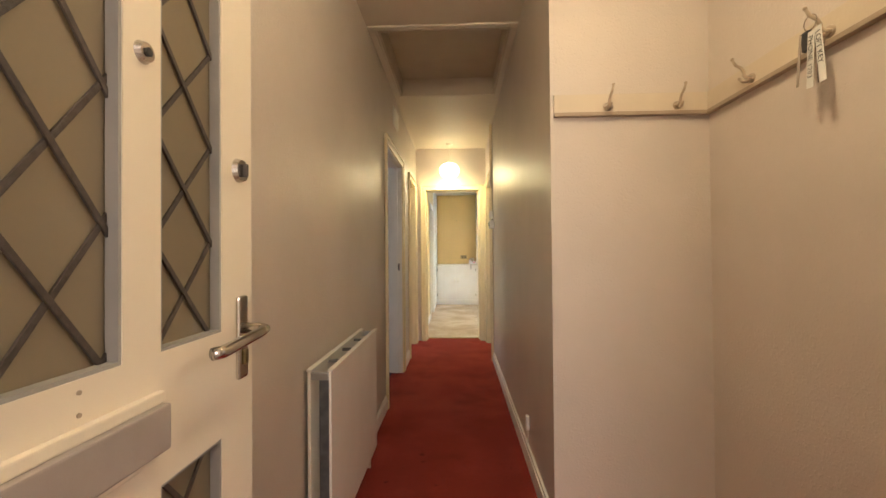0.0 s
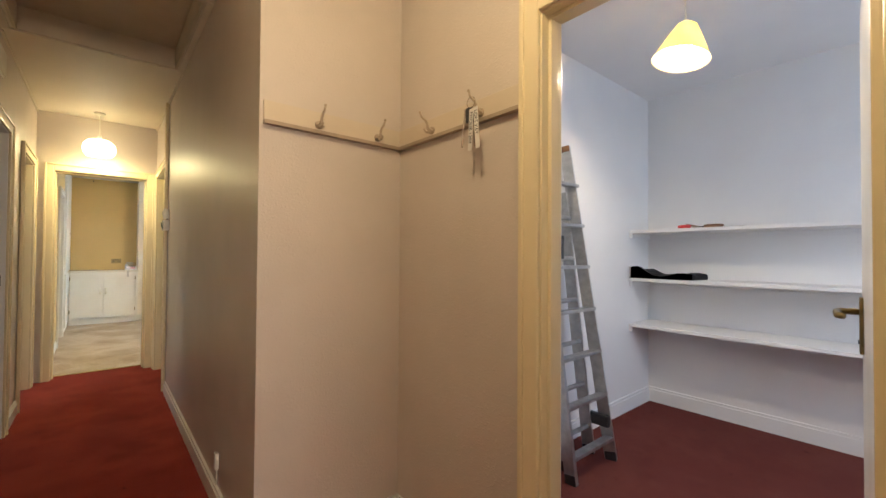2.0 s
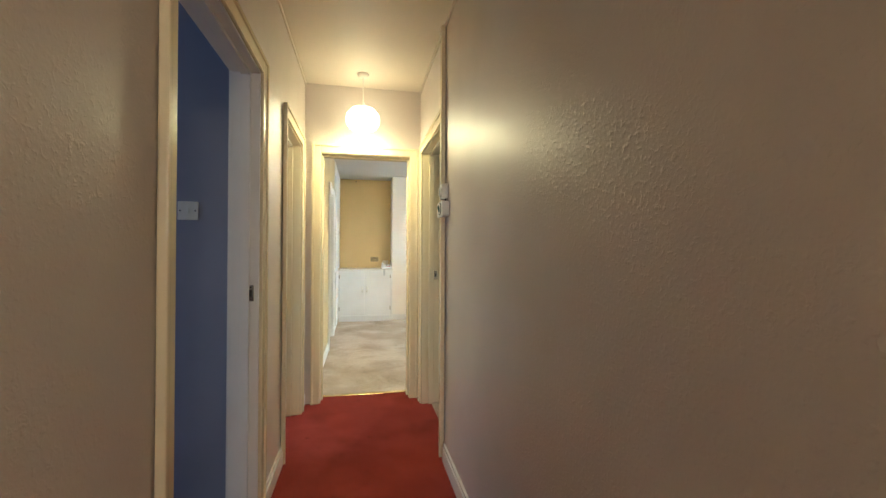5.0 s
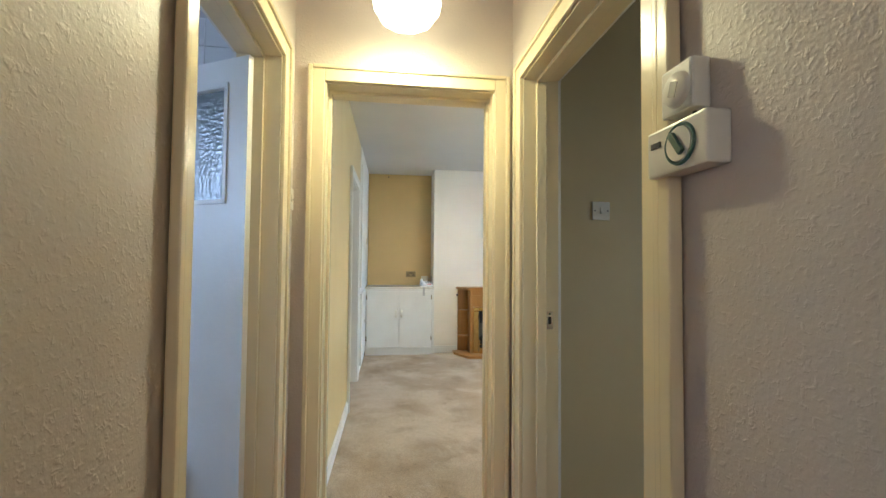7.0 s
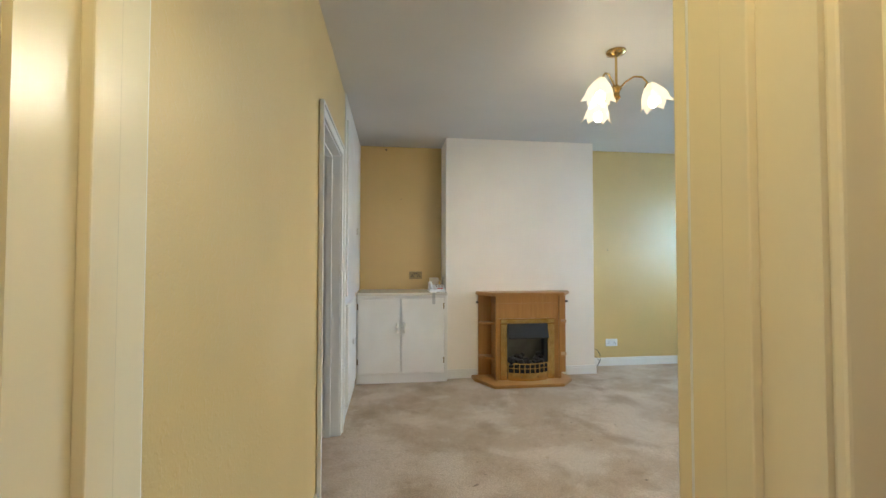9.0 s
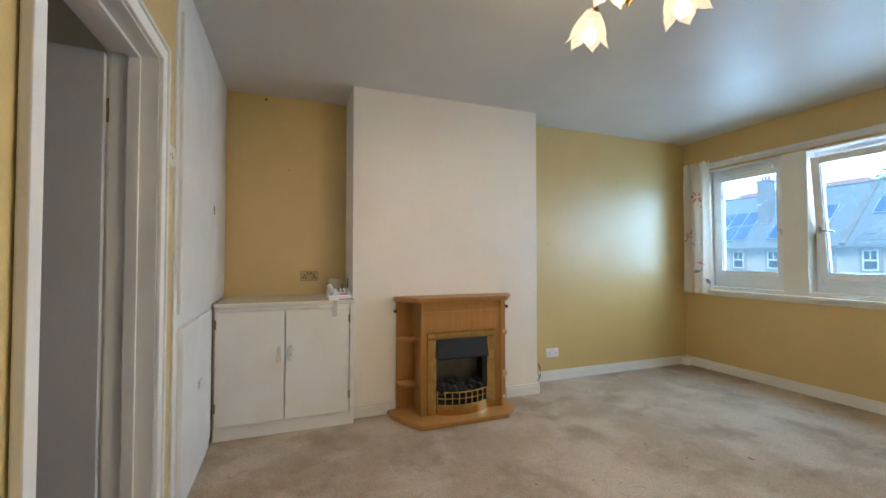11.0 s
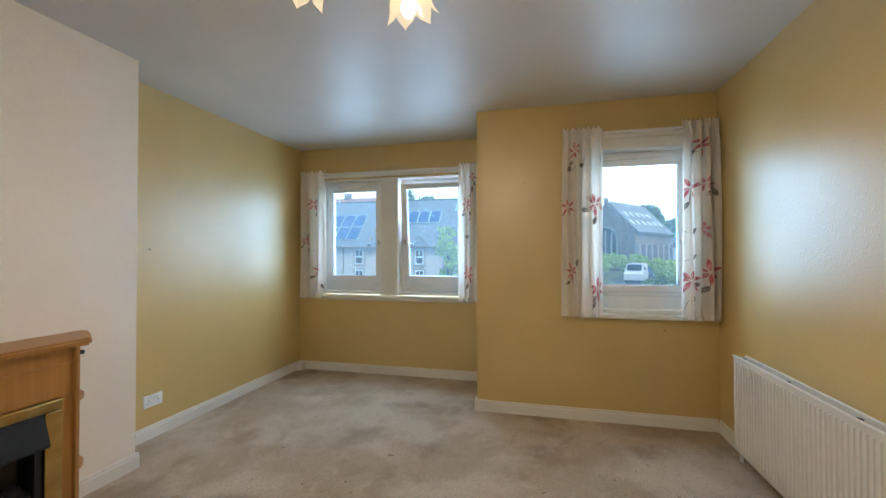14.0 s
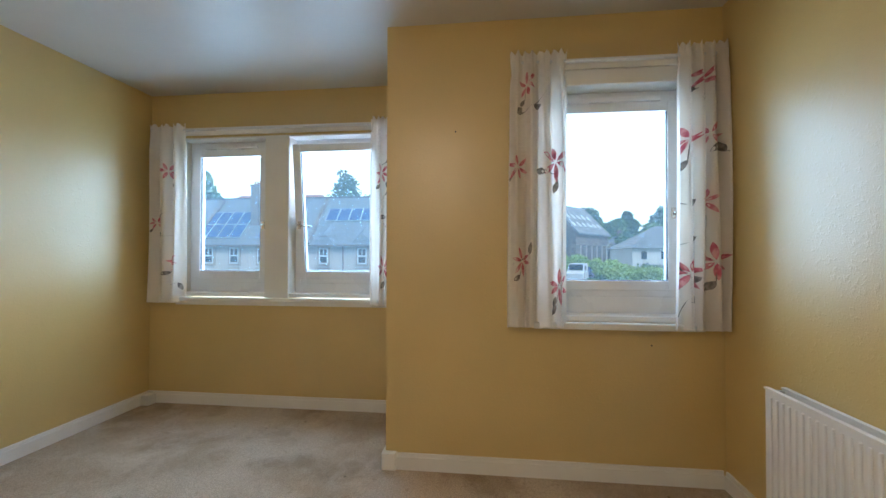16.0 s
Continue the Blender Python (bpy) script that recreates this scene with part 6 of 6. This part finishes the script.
def house_window(parent, x, y, z0, z1, w, mx=-1):
    """A sash window on a facade that faces -x."""
    fr = part("window", B(x - 0.10, x - 0.004, y - w / 2 - 0.16, y + w / 2 + 0.16, z0 - 0.18, z1 + 0.16), "dressing", parent, "stone window surround")
    part("pane", B(x - 0.125, x - 0.102, y - w / 2, y + w / 2, z0, z1), "car_glass", fr)
    for b in ((y - w / 2, y - w / 2 + 0.09, z0, z1), (y + w / 2 - 0.09, y + w / 2, z0, z1), (y - w / 2 + 0.09, y + w / 2 - 0.09, z0, z0 + 0.11), (y - w / 2 + 0.09, y + w / 2 - 0.09, z1 - 0.09, z1),
              (y - w / 2 + 0.09, y + w / 2 - 0.09, (z0 + z1) / 2 - 0.06, (z0 + z1) / 2 + 0.06), (y - 0.03, y + 0.03, (z0 + z1) / 2 + 0.06, z1 - 0.09)):
        part("sash_bar", B(x - 0.16, x - 0.127, *b), "upvc", fr)


def terrace():
    X, XRG, ZE, ZR = 35.0, 39.2, 2.25, 6.75
    h = thing("terraced_house", "grey harled terrace with slate roof and solar panels", "house", pose(X, 26, GROUND))
    part("wall", B(X, X + 8.4, 14.0, 46.0, GROUND, ZE), "harling", h, "pale grey harled wall")
    # roof slab
    bm = bmesh.new()
    pr = [(X - 0.35, ZE - 0.12), (XRG, ZR), (X + 8.75, ZE - 0.12), (X + 8.75, ZE - 0.30), (XRG, ZR - 0.2), (X - 0.35, ZE - 0.30)]
    ends = [[bm.verts.new((x, y, z)) for x, z in pr] for y in (13.6, 46.4)]
    bm.faces.new(ends[0][:3] + ends[0][3:]), bm.faces.new(ends[1][::-1])
    for k in range(6):
        bm.faces.new((ends[0][k], ends[1][k], ends[1][(k + 1) % 6], ends[0][(k + 1) % 6]))
    roof = part("roof", bm, "slate", h, "blue-grey slate roof")
    part("ridge", B(XRG - 0.12, XRG + 0.12, 13.6, 46.4, ZR - 0.02, ZR + 0.09, bevel=0.03), "slate", roof)
    part("gutter", B(X - 0.48, X - 0.34, 13.6, 46.4, ZE - 0.30, ZE - 0.16, bevel=0.02), "stone", h, "dark gutter")
    slope = math.degrees(math.atan2(ZR - ZE + 0.12, XRG - X + 0.35))

    def on_roof(d, y, lift=0.0):
        return pose(X - 0.35, y, ZE - 0.12, 0, -slope, 0) @ pose(d, 0, lift)
    for y in (14.0, 23.0, 33.6, 45.9):
        bm = B(0, 6.1, -0.16, 0.16, 0.0, 0.22)
        bm.transform(on_roof(0, y))
        part("skew", bm, "stone", roof, "stone skew coping")
    for y0, cols, rows, d0, pw, phh in ((29.5, 4, 2, 0.75, 1.05, 1.72), (24.4, 3, 2, 0.75, 1.15, 1.72), (16.9, 5, 1, 2.9, 1.05, 1.72)):
        for i in range(cols):
            for j in range(rows):
                m = on_roof(d0 + j * (phh + 0.04), y0 + i * (pw + 0.04), 0.12)
                bm = B(0, phh, 0, pw, 0, 0.04)
                bm.transform(m)
                p = part("solar_panel", bm, "alu_frame", roof, "solar panel in a pale frame")
                bm = B(0.045, phh - 0.045, 0.045, pw - 0.045, 0.041, 0.05)
                bm.transform(m)
                part("solar_cells", bm, "panel_blue", roof, "dark blue solar cells")
    for y in (28.9, 43.0):
        st = part("chimney", B(36.4, 37.3, y - 0.42, y + 0.42, 3.5, 7.5, bevel=0.03), "stone", h, "stone chimney stack")
        part("cope", B(36.33, 37.37, y - 0.49, y + 0.49, 7.5, 7.66, bevel=0.03), "stone", st)
        for k in (-0.24, 0.0, 0.24):
            part("chimney_pot", lathe(bmesh.new(), [(0.10, 0), (0.11, 0.04), (0.09, 0.08), (0.08, 0.30), (0.10, 0.34), (0.07, 0.34)], 12, (36.85, y + k, 7.66)), "red_tile", st)
    for y in (43.0, 40.3, 36.9, 34.6, 32.3, 29.9, 27.3, 24.1):
        house_window(h, X, y, 0.45, 1.85, 0.85)
    for y in (21.7, 18.3, 15.6):
        # small gabled dormers that break the eaves
        part("dormer_wall", B(X - 0.05, X + 1.2, y - 0.75, y + 0.75, 0.2, 2.35), "harling", h)
        house_window(h, X - 0.05, y, 0.45, 1.80, 0.80)
        bm = bmesh.new()
        v = [bm.verts.new(c) for c in ((X - 0.3, y - 0.95, 2.2), (X - 0.3, y + 0.95, 2.2), (X - 0.1, y, 3.1), (X + 0.35, y - 0.95, 2.75), (X + 0.35, y + 0.95, 2.75), (X + 1.4, y, 3.9))]
        for f in ((0, 1, 2), (0, 2, 5, 3), (1, 4, 5, 2), (0, 3, 4, 1), (3, 5, 4)):
            bm.faces.new([v[k] for k in f])
        part("dormer_roof", bm, "slate", roof)
    for y in (33.6, 25.7, 20.0):
        part("downpipe", rod(bmesh.new(), (X - 0.1, y, GROUND), (X - 0.1, y, ZE - 0.2), 0.05), "stone", h)
    for y in (42, 36, 30, 27.3, 24.1, 21.7, 18.3):
        house_window(h, X, y, -1.4, -0.05, 0.85)


terrace()
# red-roofed building further up the hill
hr = thing("far_house", "distant house with a red tiled roof", "house", pose(72, 48, GROUND))
part("wall", B(72, 82, 38, 58, GROUND, 9.8), "harling", hr)
bm = bmesh.new()
v = [bm.verts.new(c) for c in ((71.5, 37.5, 9.7), (71.5, 58.5, 9.7), (82.5, 58.5, 9.7), (82.5, 37.5, 9.7), (77, 39.5, 12.9), (77, 56.5, 12.9))]
for f in ((0, 1, 5, 4), (1, 2, 5), (2, 3, 4, 5), (3, 0, 4), (3, 2, 1, 0)):
    bm.faces.new([v[k] for k in f])
part("roof", bm, "red_tile", hr, "red tiled roof")
part("chimney", B(76.3, 77.7, 46, 47, 11, 14.4), "stone", hr)


def church():
    """Stone church with a steep slated nave; local x runs along the side wall, y along the gable."""
    m = Matrix.Translation((90, -10.7, GROUND)) @ Matrix(((0.79, 0.612, 0, 0), (-0.612, 0.79, 0, 0), (0, 0, 1, 0), (0, 0, 0, 1)))
    c = thing("church", "dark sandstone church with a steep slate roof", "church", m)
    L, W, E, R = 17.0, 12.5, 8.3, 14.6
    bm = bmesh.new()
    pr = [(0, 0), (W, 0), (W, E), (W / 2, R), (0, E)]
    ends = [[bm.verts.new((x, y, z)) for y, z in pr] for x in (0, L)]
    bm.faces.new(ends[0]), bm.faces.new(ends[1][::-1])
    for k in range(5):
        bm.faces.new((ends[0][k], ends[1][k], ends[1][(k + 1) % 5], ends[0][(k + 1) % 5]))
    bm.transform(m)
    part("wall", bm, "stone", c, "dark sandstone walls")
    bm = bmesh.new()
    pr = [(-0.5, E - 0.4), (W / 2, R + 0.15), (W + 0.5, E - 0.4), (W + 0.5, E - 0.05), (W / 2, R + 0.55), (-0.5, E - 0.05)]
    ends = [[bm.verts.new((x, y, z)) for y, z in pr] for x in (0.4, L + 0.3)]
    bm.faces.new(ends[0]), bm.faces.new(ends[1][::-1])
    for k in range(6):
        bm.faces.new((ends[0][k], ends[1][k], ends[1][(k + 1) % 6], ends[0][(k + 1) % 6]))
    bm.transform(m)
    roof = part("roof", bm, "slate", c, "grey slate nave roof")
    sl = math.atan2(R - E, W / 2 + 0.5)
    for row, z in ((0, 0.30), (1, 0.58)):
        for i in range(6 - row):
            y = -0.5 + (W / 2 + 0.5) * z
            zz = E - 0.05 + (R + 0.6 - E) * z
            bm = B(-0.45, 0.45, -0.65, 0.65, 0.0, 0.10)
            bm.transform(m @ Matrix.Translation((2.0 + 2.6 * i + row, y, zz)) @ Matrix.Rotation(sl, 4, "X"))
            part("roof_light", bm, "white_render", roof, "pale roof light")
    for i in range(7):
        x = 0.4 + i * 2.7
        bm = prism(bmesh.new(), [(x - 0.3, -0.9), (x + 0.3, -0.9), (x + 0.3, 0.0), (x - 0.3, 0.0)], 0, 5.6)
        bm.transform(m)
        part("buttress", bm, "dressing", c)
        if i < 6:
            out = [(-0.5, 0), (0.5, 0), (0.5, 2.6), (0.3, 3.2), (0, 3.6), (-0.3, 3.2), (-0.5, 2.6)]
            bm = bmesh.new()
            f = bm.faces.new([bm.verts.new((x + 1.35 + p, -0.06, 2.4 + q)) for p, q in out])
            bmesh.ops.solidify(bm, geom=[f], thickness=0.05)
            bm.transform(m)
            part("lancet_window", bm, "car_glass", c)
    out = [(W / 2 + 2.3 * math.cos(a), 6.2 + 3.0 * math.sin(a)) for a in np.linspace(0, math.pi, 15)] + [(W / 2 - 2.3, 3.0), (W / 2 + 2.3, 3.0)]
    for grow, off, mat in ((1.18, 0.05, "dressing"), (1.0, 0.14, "car_glass")):
        bm = bmesh.new()
        f = bm.faces.new([bm.verts.new((-off, W / 2 + (y - W / 2) * grow, 6 + (z - 6) * grow)) for y, z in out])
        bmesh.ops.solidify(bm, geom=[f], thickness=0.05)
        bm.transform(m)
        part("gable_window", bm, mat, c)
    for y in (-1.3, 0.0, 1.3):
        bm = B(-0.3, -0.16, W / 2 + y - 0.15, W / 2 + y + 0.15, 3.0, 8.6 - 0.5 * abs(y))
        bm.transform(m)
        part("mullion", bm, "dressing", c)
    bm = B(-0.3, 0.5, W / 2 - 0.3, W / 2 + 0.3, R, R + 1.1)
    bm.transform(m)
    part("finial", bm, "stone", c)
    bm = B(L - 0.3, L + 0.5, W / 2 - 0.4, W / 2 + 0.4, R, R + 0.9)
    bm.transform(m)
    part("finial", bm, "stone", c)


church()


def hip_house(x0, x1, y0, y1, ze, zr, label, wall, cols):
    h = thing("far_house", label, "house", pose(x0, (y0 + y1) / 2, GROUND))
    part("wall", B(x0, x1, y0, y1, GROUND, ze), wall, h)
    bm = bmesh.new()
    o = 0.5
    d = min(x1 - x0, y1 - y0) / 2
    v = [bm.verts.new(c) for c in ((x0 - o, y0 - o, ze - 0.1), (x0 - o, y1 + o, ze - 0.1), (x1 + o, y1 + o, ze - 0.1), (x1 + o, y0 - o, ze - 0.1), ((x0 + x1) / 2, y0 + d, zr), ((x0 + x1) / 2, y1 - d, zr))]
    for f in ((0, 1, 5, 4), (1, 2, 5), (2, 3, 4, 5), (3, 0, 4), (3, 2, 1, 0)):
        bm.faces.new([v[k] for k in f])
    part("roof", bm, "slate", h, "slate hipped roof")
    part("chimney", B((x0 + x1) / 2 - 0.5, (x0 + x1) / 2 + 0.5, y0 + d - 0.5, y0 + d + 0.5, zr - 0.6, zr + 1.2), "stone", h)
    for i in range(cols):
        for z0 in (ze - 2.0, ze - 4.4):
            y = y0 + (y1 - y0) * (i + 0.6) / (cols + 0.2)
            wn = part("window", B(x0 - 0.06, x0 - 0.004, y - 0.5, y + 0.5, z0, z0 + 1.5), "upvc", h)
            part("pane", B(x0 - 0.09, x0 - 0.062, y - 0.42, y + 0.42, z0 + 0.1, z0 + 1.4), "car_glass", wn)


hip_house(70, 82, -34, -15.4, 2.5, 6.4, "white rendered house with a slate hipped roof", "white_render", 6)
hip_house(112, 120, -31, -24, 4.4, 6.9, "distant grey house with a slate roof", "harling", 3)


def vehicle(name, label, m, length, width, height, paint, van=False):
    v = thing(name, label, "van" if van else "car", m)
    bm = bmesh.new()
    L, W, Hh = length / 2, width / 2, height
    if van:
        pr = [(-L, 0.35), (L, 0.35), (L, Hh), (-L + 1.5, Hh), (-L + 0.75, Hh * 0.58), (-L, Hh * 0.48)]
    else:
        pr = [(-L, 0.3), (L, 0.3), (L, Hh * 0.58), (L - 0.5, Hh * 0.64), (L - 1.0, Hh), (-L + 1.9, Hh), (-L + 1.0, Hh * 0.62), (-L, Hh * 0.52)]
    ends = [[bm.verts.new((x, y * (0.86 if z > Hh * 0.7 else 1), z)) for x, z in pr] for y in (-W, W)]
    bm.faces.new(ends[0]), bm.faces.new(ends[1][::-1])
    n = len(pr)
    for k in range(n):
        bm.faces.new((ends[0][k], ends[1][k], ends[1][(k + 1) % n], ends[0][(k + 1) % n]))
    bmesh.ops.bevel(bm, geom=bm.edges[:], offset=0.06, segments=2, affect="EDGES")
    bm.transform(m)
    body = part("body", bm, paint, v)
    a, b = (pr[4], pr[3]) if van else (pr[6], pr[5])
    bm = bmesh.new()
    vs = [bm.verts.new((a[0] + (b[0] - a[0]) * t - 0.03, s * W * 0.80, a[1] + (b[1] - a[1]) * t + 0.03)) for t, s in ((0.12, -1), (0.12, 1), (0.88, 1), (0.88, -1))]
    f = bm.faces.new(vs)
    bmesh.ops.solidify(bm, geom=[f], thickness=0.03)
    bm.transform(m)
    part("windscreen", bm, "car_glass", body, "dark windscreen")
    for s in (-1, 1):
        bm = B(-L + 1.6, (0 if van else L - 1.0), s * W * (0.98 if van else 0.93) - 0.02, s * W * (0.98 if van else 0.93) + 0.02, Hh * 0.64, Hh * 0.88)
        bm.transform(m)
        part("side_window", bm, "car_glass", body)
        bm = B(-L - 0.02, -L + 0.05, s * W * 0.72 - 0.16, s * W * 0.72 + 0.16, Hh * 0.36, Hh * 0.44)
        bm.transform(m)
        part("headlight", bm, "alu_frame", body)
        for x in (-L + 0.85, L - 0.85):
            bm = rod(bmesh.new(), (x, s * W - s * 0.22, 0.33), (x, s * W, 0.33), 0.33, n=18)
            bm.transform(m)
            w = part("wheel", bm, "tyre", v)
            bm = rod(bmesh.new(), (x, s * W, 0.33), (x, s * W + s * 0.01, 0.33), 0.2, n=14)
            bm.transform(m)
            part("rim", bm, "alu_frame", w)


GR = GROUND + 0.02
vehicle("parked_van", "white parked van on the street", pose(56, -3.9, GR, 0, 0, -20), 5.4, 2.1, 2.35, "car_white", True)
vehicle("parked_car", "white parked car beside the hedge", pose(64, -6.0, GR, 0, 0, -20), 4.2, 1.8, 1.5, "car_white")
vehicle("parked_car", "blue parked car beside the hedge", pose(70, -8.0, GR, 0, 0, -20), 4.2, 1.8, 1.5, "car_blue")
vehicle("parked_car", "white parked car near the church", pose(78, -13.2, GR, 0, 0, -20), 4.2, 1.8, 1.5, "car_white")


def foliage(blobs, count, size, seed):
    """Many small leaf clumps scattered through a set of (x, y, z, radius, squash) blobs."""
    rng = np.random.default_rng(seed)
    verts, faces = [], []
    wts = np.array([b[3] ** 1.5 for b in blobs])
    for k in rng.choice(len(blobs), count, p=wts / wts.sum()):
        x, y, z, r, q = blobs[k]
        d = rng.normal(size=3)
        d /= np.linalg.norm(d)
        p = np.array((x, y, z)) + d * r * rng.uniform(0.55, 1.05) * np.array((1, 1, q))
        u, v = rng.normal(size=3), rng.normal(size=3)
        u /= np.linalg.norm(u)
        v -= u * (u @ v)
        v /= np.linalg.norm(v)
        s = size * rng.uniform(0.6, 1.5)
        i = len(verts)
        verts += [tuple(p + s * a) for a in (u, 0.5 * v, -u, -0.6 * v)]
        faces.append((i, i + 1, i + 2, i + 3))
    me = bpy.data.meshes.new("crown")
    me.from_pydata(verts, [], faces)
    return me


def tree(name, label, x, y, top, radius, leaf, seed, count=1500, conifer=False, size=0.35, base=None):
    t = thing(name, label, "tree", pose(x, y, GROUND))
    rng = random.Random(seed)
    hgt = top - GROUND
    bm = tube(bmesh.new(), [(x, y, GROUND - 0.1), (x + 0.05 * radius, y, GROUND + hgt * 0.3), (x, y + 0.05 * radius, GROUND + hgt * 0.6), (x, y, GROUND + hgt * 0.92)], [hgt * 0.025, hgt * 0.018, hgt * 0.012, hgt * 0.004], 8)
    trunk = part("trunk", bm, "bark", t)
    blobs = []
    if conifer:
        for i in range(15):
            f = i / 14
            blobs.append((x + rng.uniform(-0.1, 0.1) * radius, y + rng.uniform(-0.1, 0.1) * radius, GROUND + hgt * (0.2 + 0.76 * f), radius * (1.02 - 0.9 * f), 0.6))
    else:
        z0 = base if base is not None else GROUND + hgt * 0.35
        for i in range(11):
            a, f = rng.uniform(0, 6.28), rng.uniform(0, 1)
            rr = radius * rng.uniform(0.25, 0.7) * (1.1 - 0.6 * f)
            bx, by, bz = x + rr * math.cos(a), y + rr * math.sin(a), z0 + (top - z0) * (0.12 + 0.72 * f)
            blobs.append((bx, by, bz, radius * rng.uniform(0.32, 0.5), 0.8))
            if i < 6:
                part("limb", tube(bmesh.new(), [(x, y, GROUND + hgt * 0.3), ((x + bx) / 2, (y + by) / 2, (GROUND + hgt * 0.4 + bz) / 2), (bx, by, bz)], [hgt * 0.012, hgt * 0.008, hgt * 0.003], 6), "bark", trunk)
    me = foliage(blobs, count, size, seed)
    me.materials.append(MAT[leaf])
    ob = new("crown", me)
    ob.parent = t
    ob.matrix_parent_inverse = t.matrix_basis.inverted()


tree("fir_tree", "tall dark conifer behind the terrace", 80, 36.3, 18.6, 8.5, "leaf_dark", 3, 9000, True, 0.34)
tree("tree", "tall green tree behind the terrace roofs", 66.0, 56.6, 17.3, 4.5, "leaf_mid", 14, 4500, size=0.5)
tree("tree", "broad green tree behind the terrace", 62, 54, 9.5, 6.0, "leaf_dark", 4, 4500, size=0.5)
tree("tree", "broad green tree behind the terrace", 75, 68, 12, 7.0, "leaf_dark", 5, 4500, size=0.55)
tree("tree", "green tree behind the terrace roofs", 74, 27, 12.5, 5.0, "leaf_mid", 6, 3600, size=0.45)
tree("tree", "green tree behind the terrace roofs", 78, 21, 12.0, 5.5, "leaf_dark", 7, 3600, size=0.45)
tree("tree", "pale green birch in the street", 20, 12.2, 3.2, 1.1, "leaf_light", 8, 1100, size=0.10, base=-1.0)
for i, (x, y, top, r, lf) in enumerate(((128, -17, 15, 6, "leaf_dark"), (130, -24, 17, 6, "leaf_dark"), (126, -29, 12, 5, "leaf_mid"), (132, -34.5, 16, 5, "leaf_dark"), (120, -38, 10, 5, "leaf_mid"), (122, -43, 16, 6.5, "leaf_dark"), (125, -51, 17, 7, "leaf_dark"), (100, -24.5, 7, 3.2, "leaf_dark"), (90, -20.5, 5, 2.0, "leaf_mid"), (140, -5, 15, 7, "leaf_dark"))):
    tree("tree", "dark green tree beyond the church", x, y, top, r, lf, 20 + i, 2600, size=0.55)


def bush(label, x, y, rx, ry, hgt, leaf, seed, count, size=0.12):
    """A rounded bush or hedge of small leaf clumps over a twiggy core."""
    b = thing("bush", label, "bush", pose(x, y, GROUND))
    rng = random.Random(seed)
    blobs = []
    n = max(5, int(max(rx, ry) * 3))
    for i in range(n):
        f = (i + 0.5) / n * 2 - 1
        blobs.append((x + (f * rx if rx > ry else rng.uniform(-0.4, 0.4) * rx), y + (f * ry if ry >= rx else rng.uniform(-0.4, 0.4) * ry), GROUND + hgt * rng.uniform(0.35, 0.62), min(rx, ry, hgt * 0.6) * rng.uniform(0.6, 0.85) + 0.1, 0.9))
    me = foliage(blobs, count, size, seed)
    me.materials.append(MAT[leaf])
    ob = new("leaves", me)
    ob.parent = b
    ob.matrix_parent_inverse = b.matrix_basis.inverted()
    bm = bmesh.new()
    for k in range(6):
        tube(bm, [(x + rng.uniform(-0.5, 0.5) * rx, y + rng.uniform(-0.5, 0.5) * ry, GROUND - 0.05), (x + rng.uniform(-0.6, 0.6) * rx, y + rng.uniform(-0.6, 0.6) * ry, GROUND + hgt * 0.6)], [0.04, 0.015], 5)
    part("stems", bm, "bark", b)


bush("yellow-green garden bush below the window", 40, -3.7, 1.5, 1.4, 3.6, "leaf_light", 41, 5000)
bush("clipped green bush beside the road", 39, -1.9, 0.7, 0.7, 2.1, "leaf_mid", 42, 1200)
bush("green bushes beside the white house", 50, -9.0, 1.6, 2.4, 2.4, "leaf_light", 43, 3500)
bush("dark shrubs before the white house", 60, -16.5, 1.5, 3.5, 2.4, "leaf_dark", 44, 1500, 0.2)
bush("long green hedge above the road", 72, -3.5, 1.6, 7.0, 4.2, "leaf_light", 45, 6000, 0.2)
bush("pale green shrub by the hedge", 66, 1.0, 2.0, 2.5, 4.6, "leaf_light", 46, 2200, 0.18)


# ---- bathroom seen past the door ----
bath = thing("bathtub", "white enamelled bath along the tiled wall", "bath", pose(-1.5, 6.4, 0))
outer = [(-2.28, 6.05), (-0.75, 6.05), (-0.75, 6.735), (-2.28, 6.735)]
part("side_panel", prism(bmesh.new(), [(-2.27, 6.07), (-0.77, 6.07), (-0.77, 6.09), (-2.27, 6.09)], 0.002, 0.52), "white", bath)
bm = bmesh.new()
rings = []
for z, g in ((0.52, 0.0), (0.56, 0.0), (0.56, 0.07), (0.50, 0.09), (0.25, 0.13), (0.18, 0.2)):
    rings.append([bm.verts.new((x + (g if x < -1.5 else -g), y + (g if y < 6.4 else -g), z)) for x, y in outer])
for a, b in zip(rings, rings[1:]):
    for k in range(4):
        bm.faces.new((a[k], a[(k + 1) % 4], b[(k + 1) % 4], b[k]))
bm.faces.new(rings[-1])
part("tub", bm, "tile", bath, "glossy white tub")
wall_tiles = bpy.data.objects["wall_bathroom_far"]
tile_mesh = None
for i in range(10):
    for j in range(13):
        if tile_mesh is None:
            tile_mesh = finish("tile", B(-0.0735, 0.0735, -0.007, 0.0, -0.0735, 0.0735, bevel=0.002), "tile")
        ob = new("tile", tile_mesh)
        ob.parent = wall_tiles
        ob.location = (-2.22 + 0.15 * i, 6.749, 0.64 + 0.15 * j)
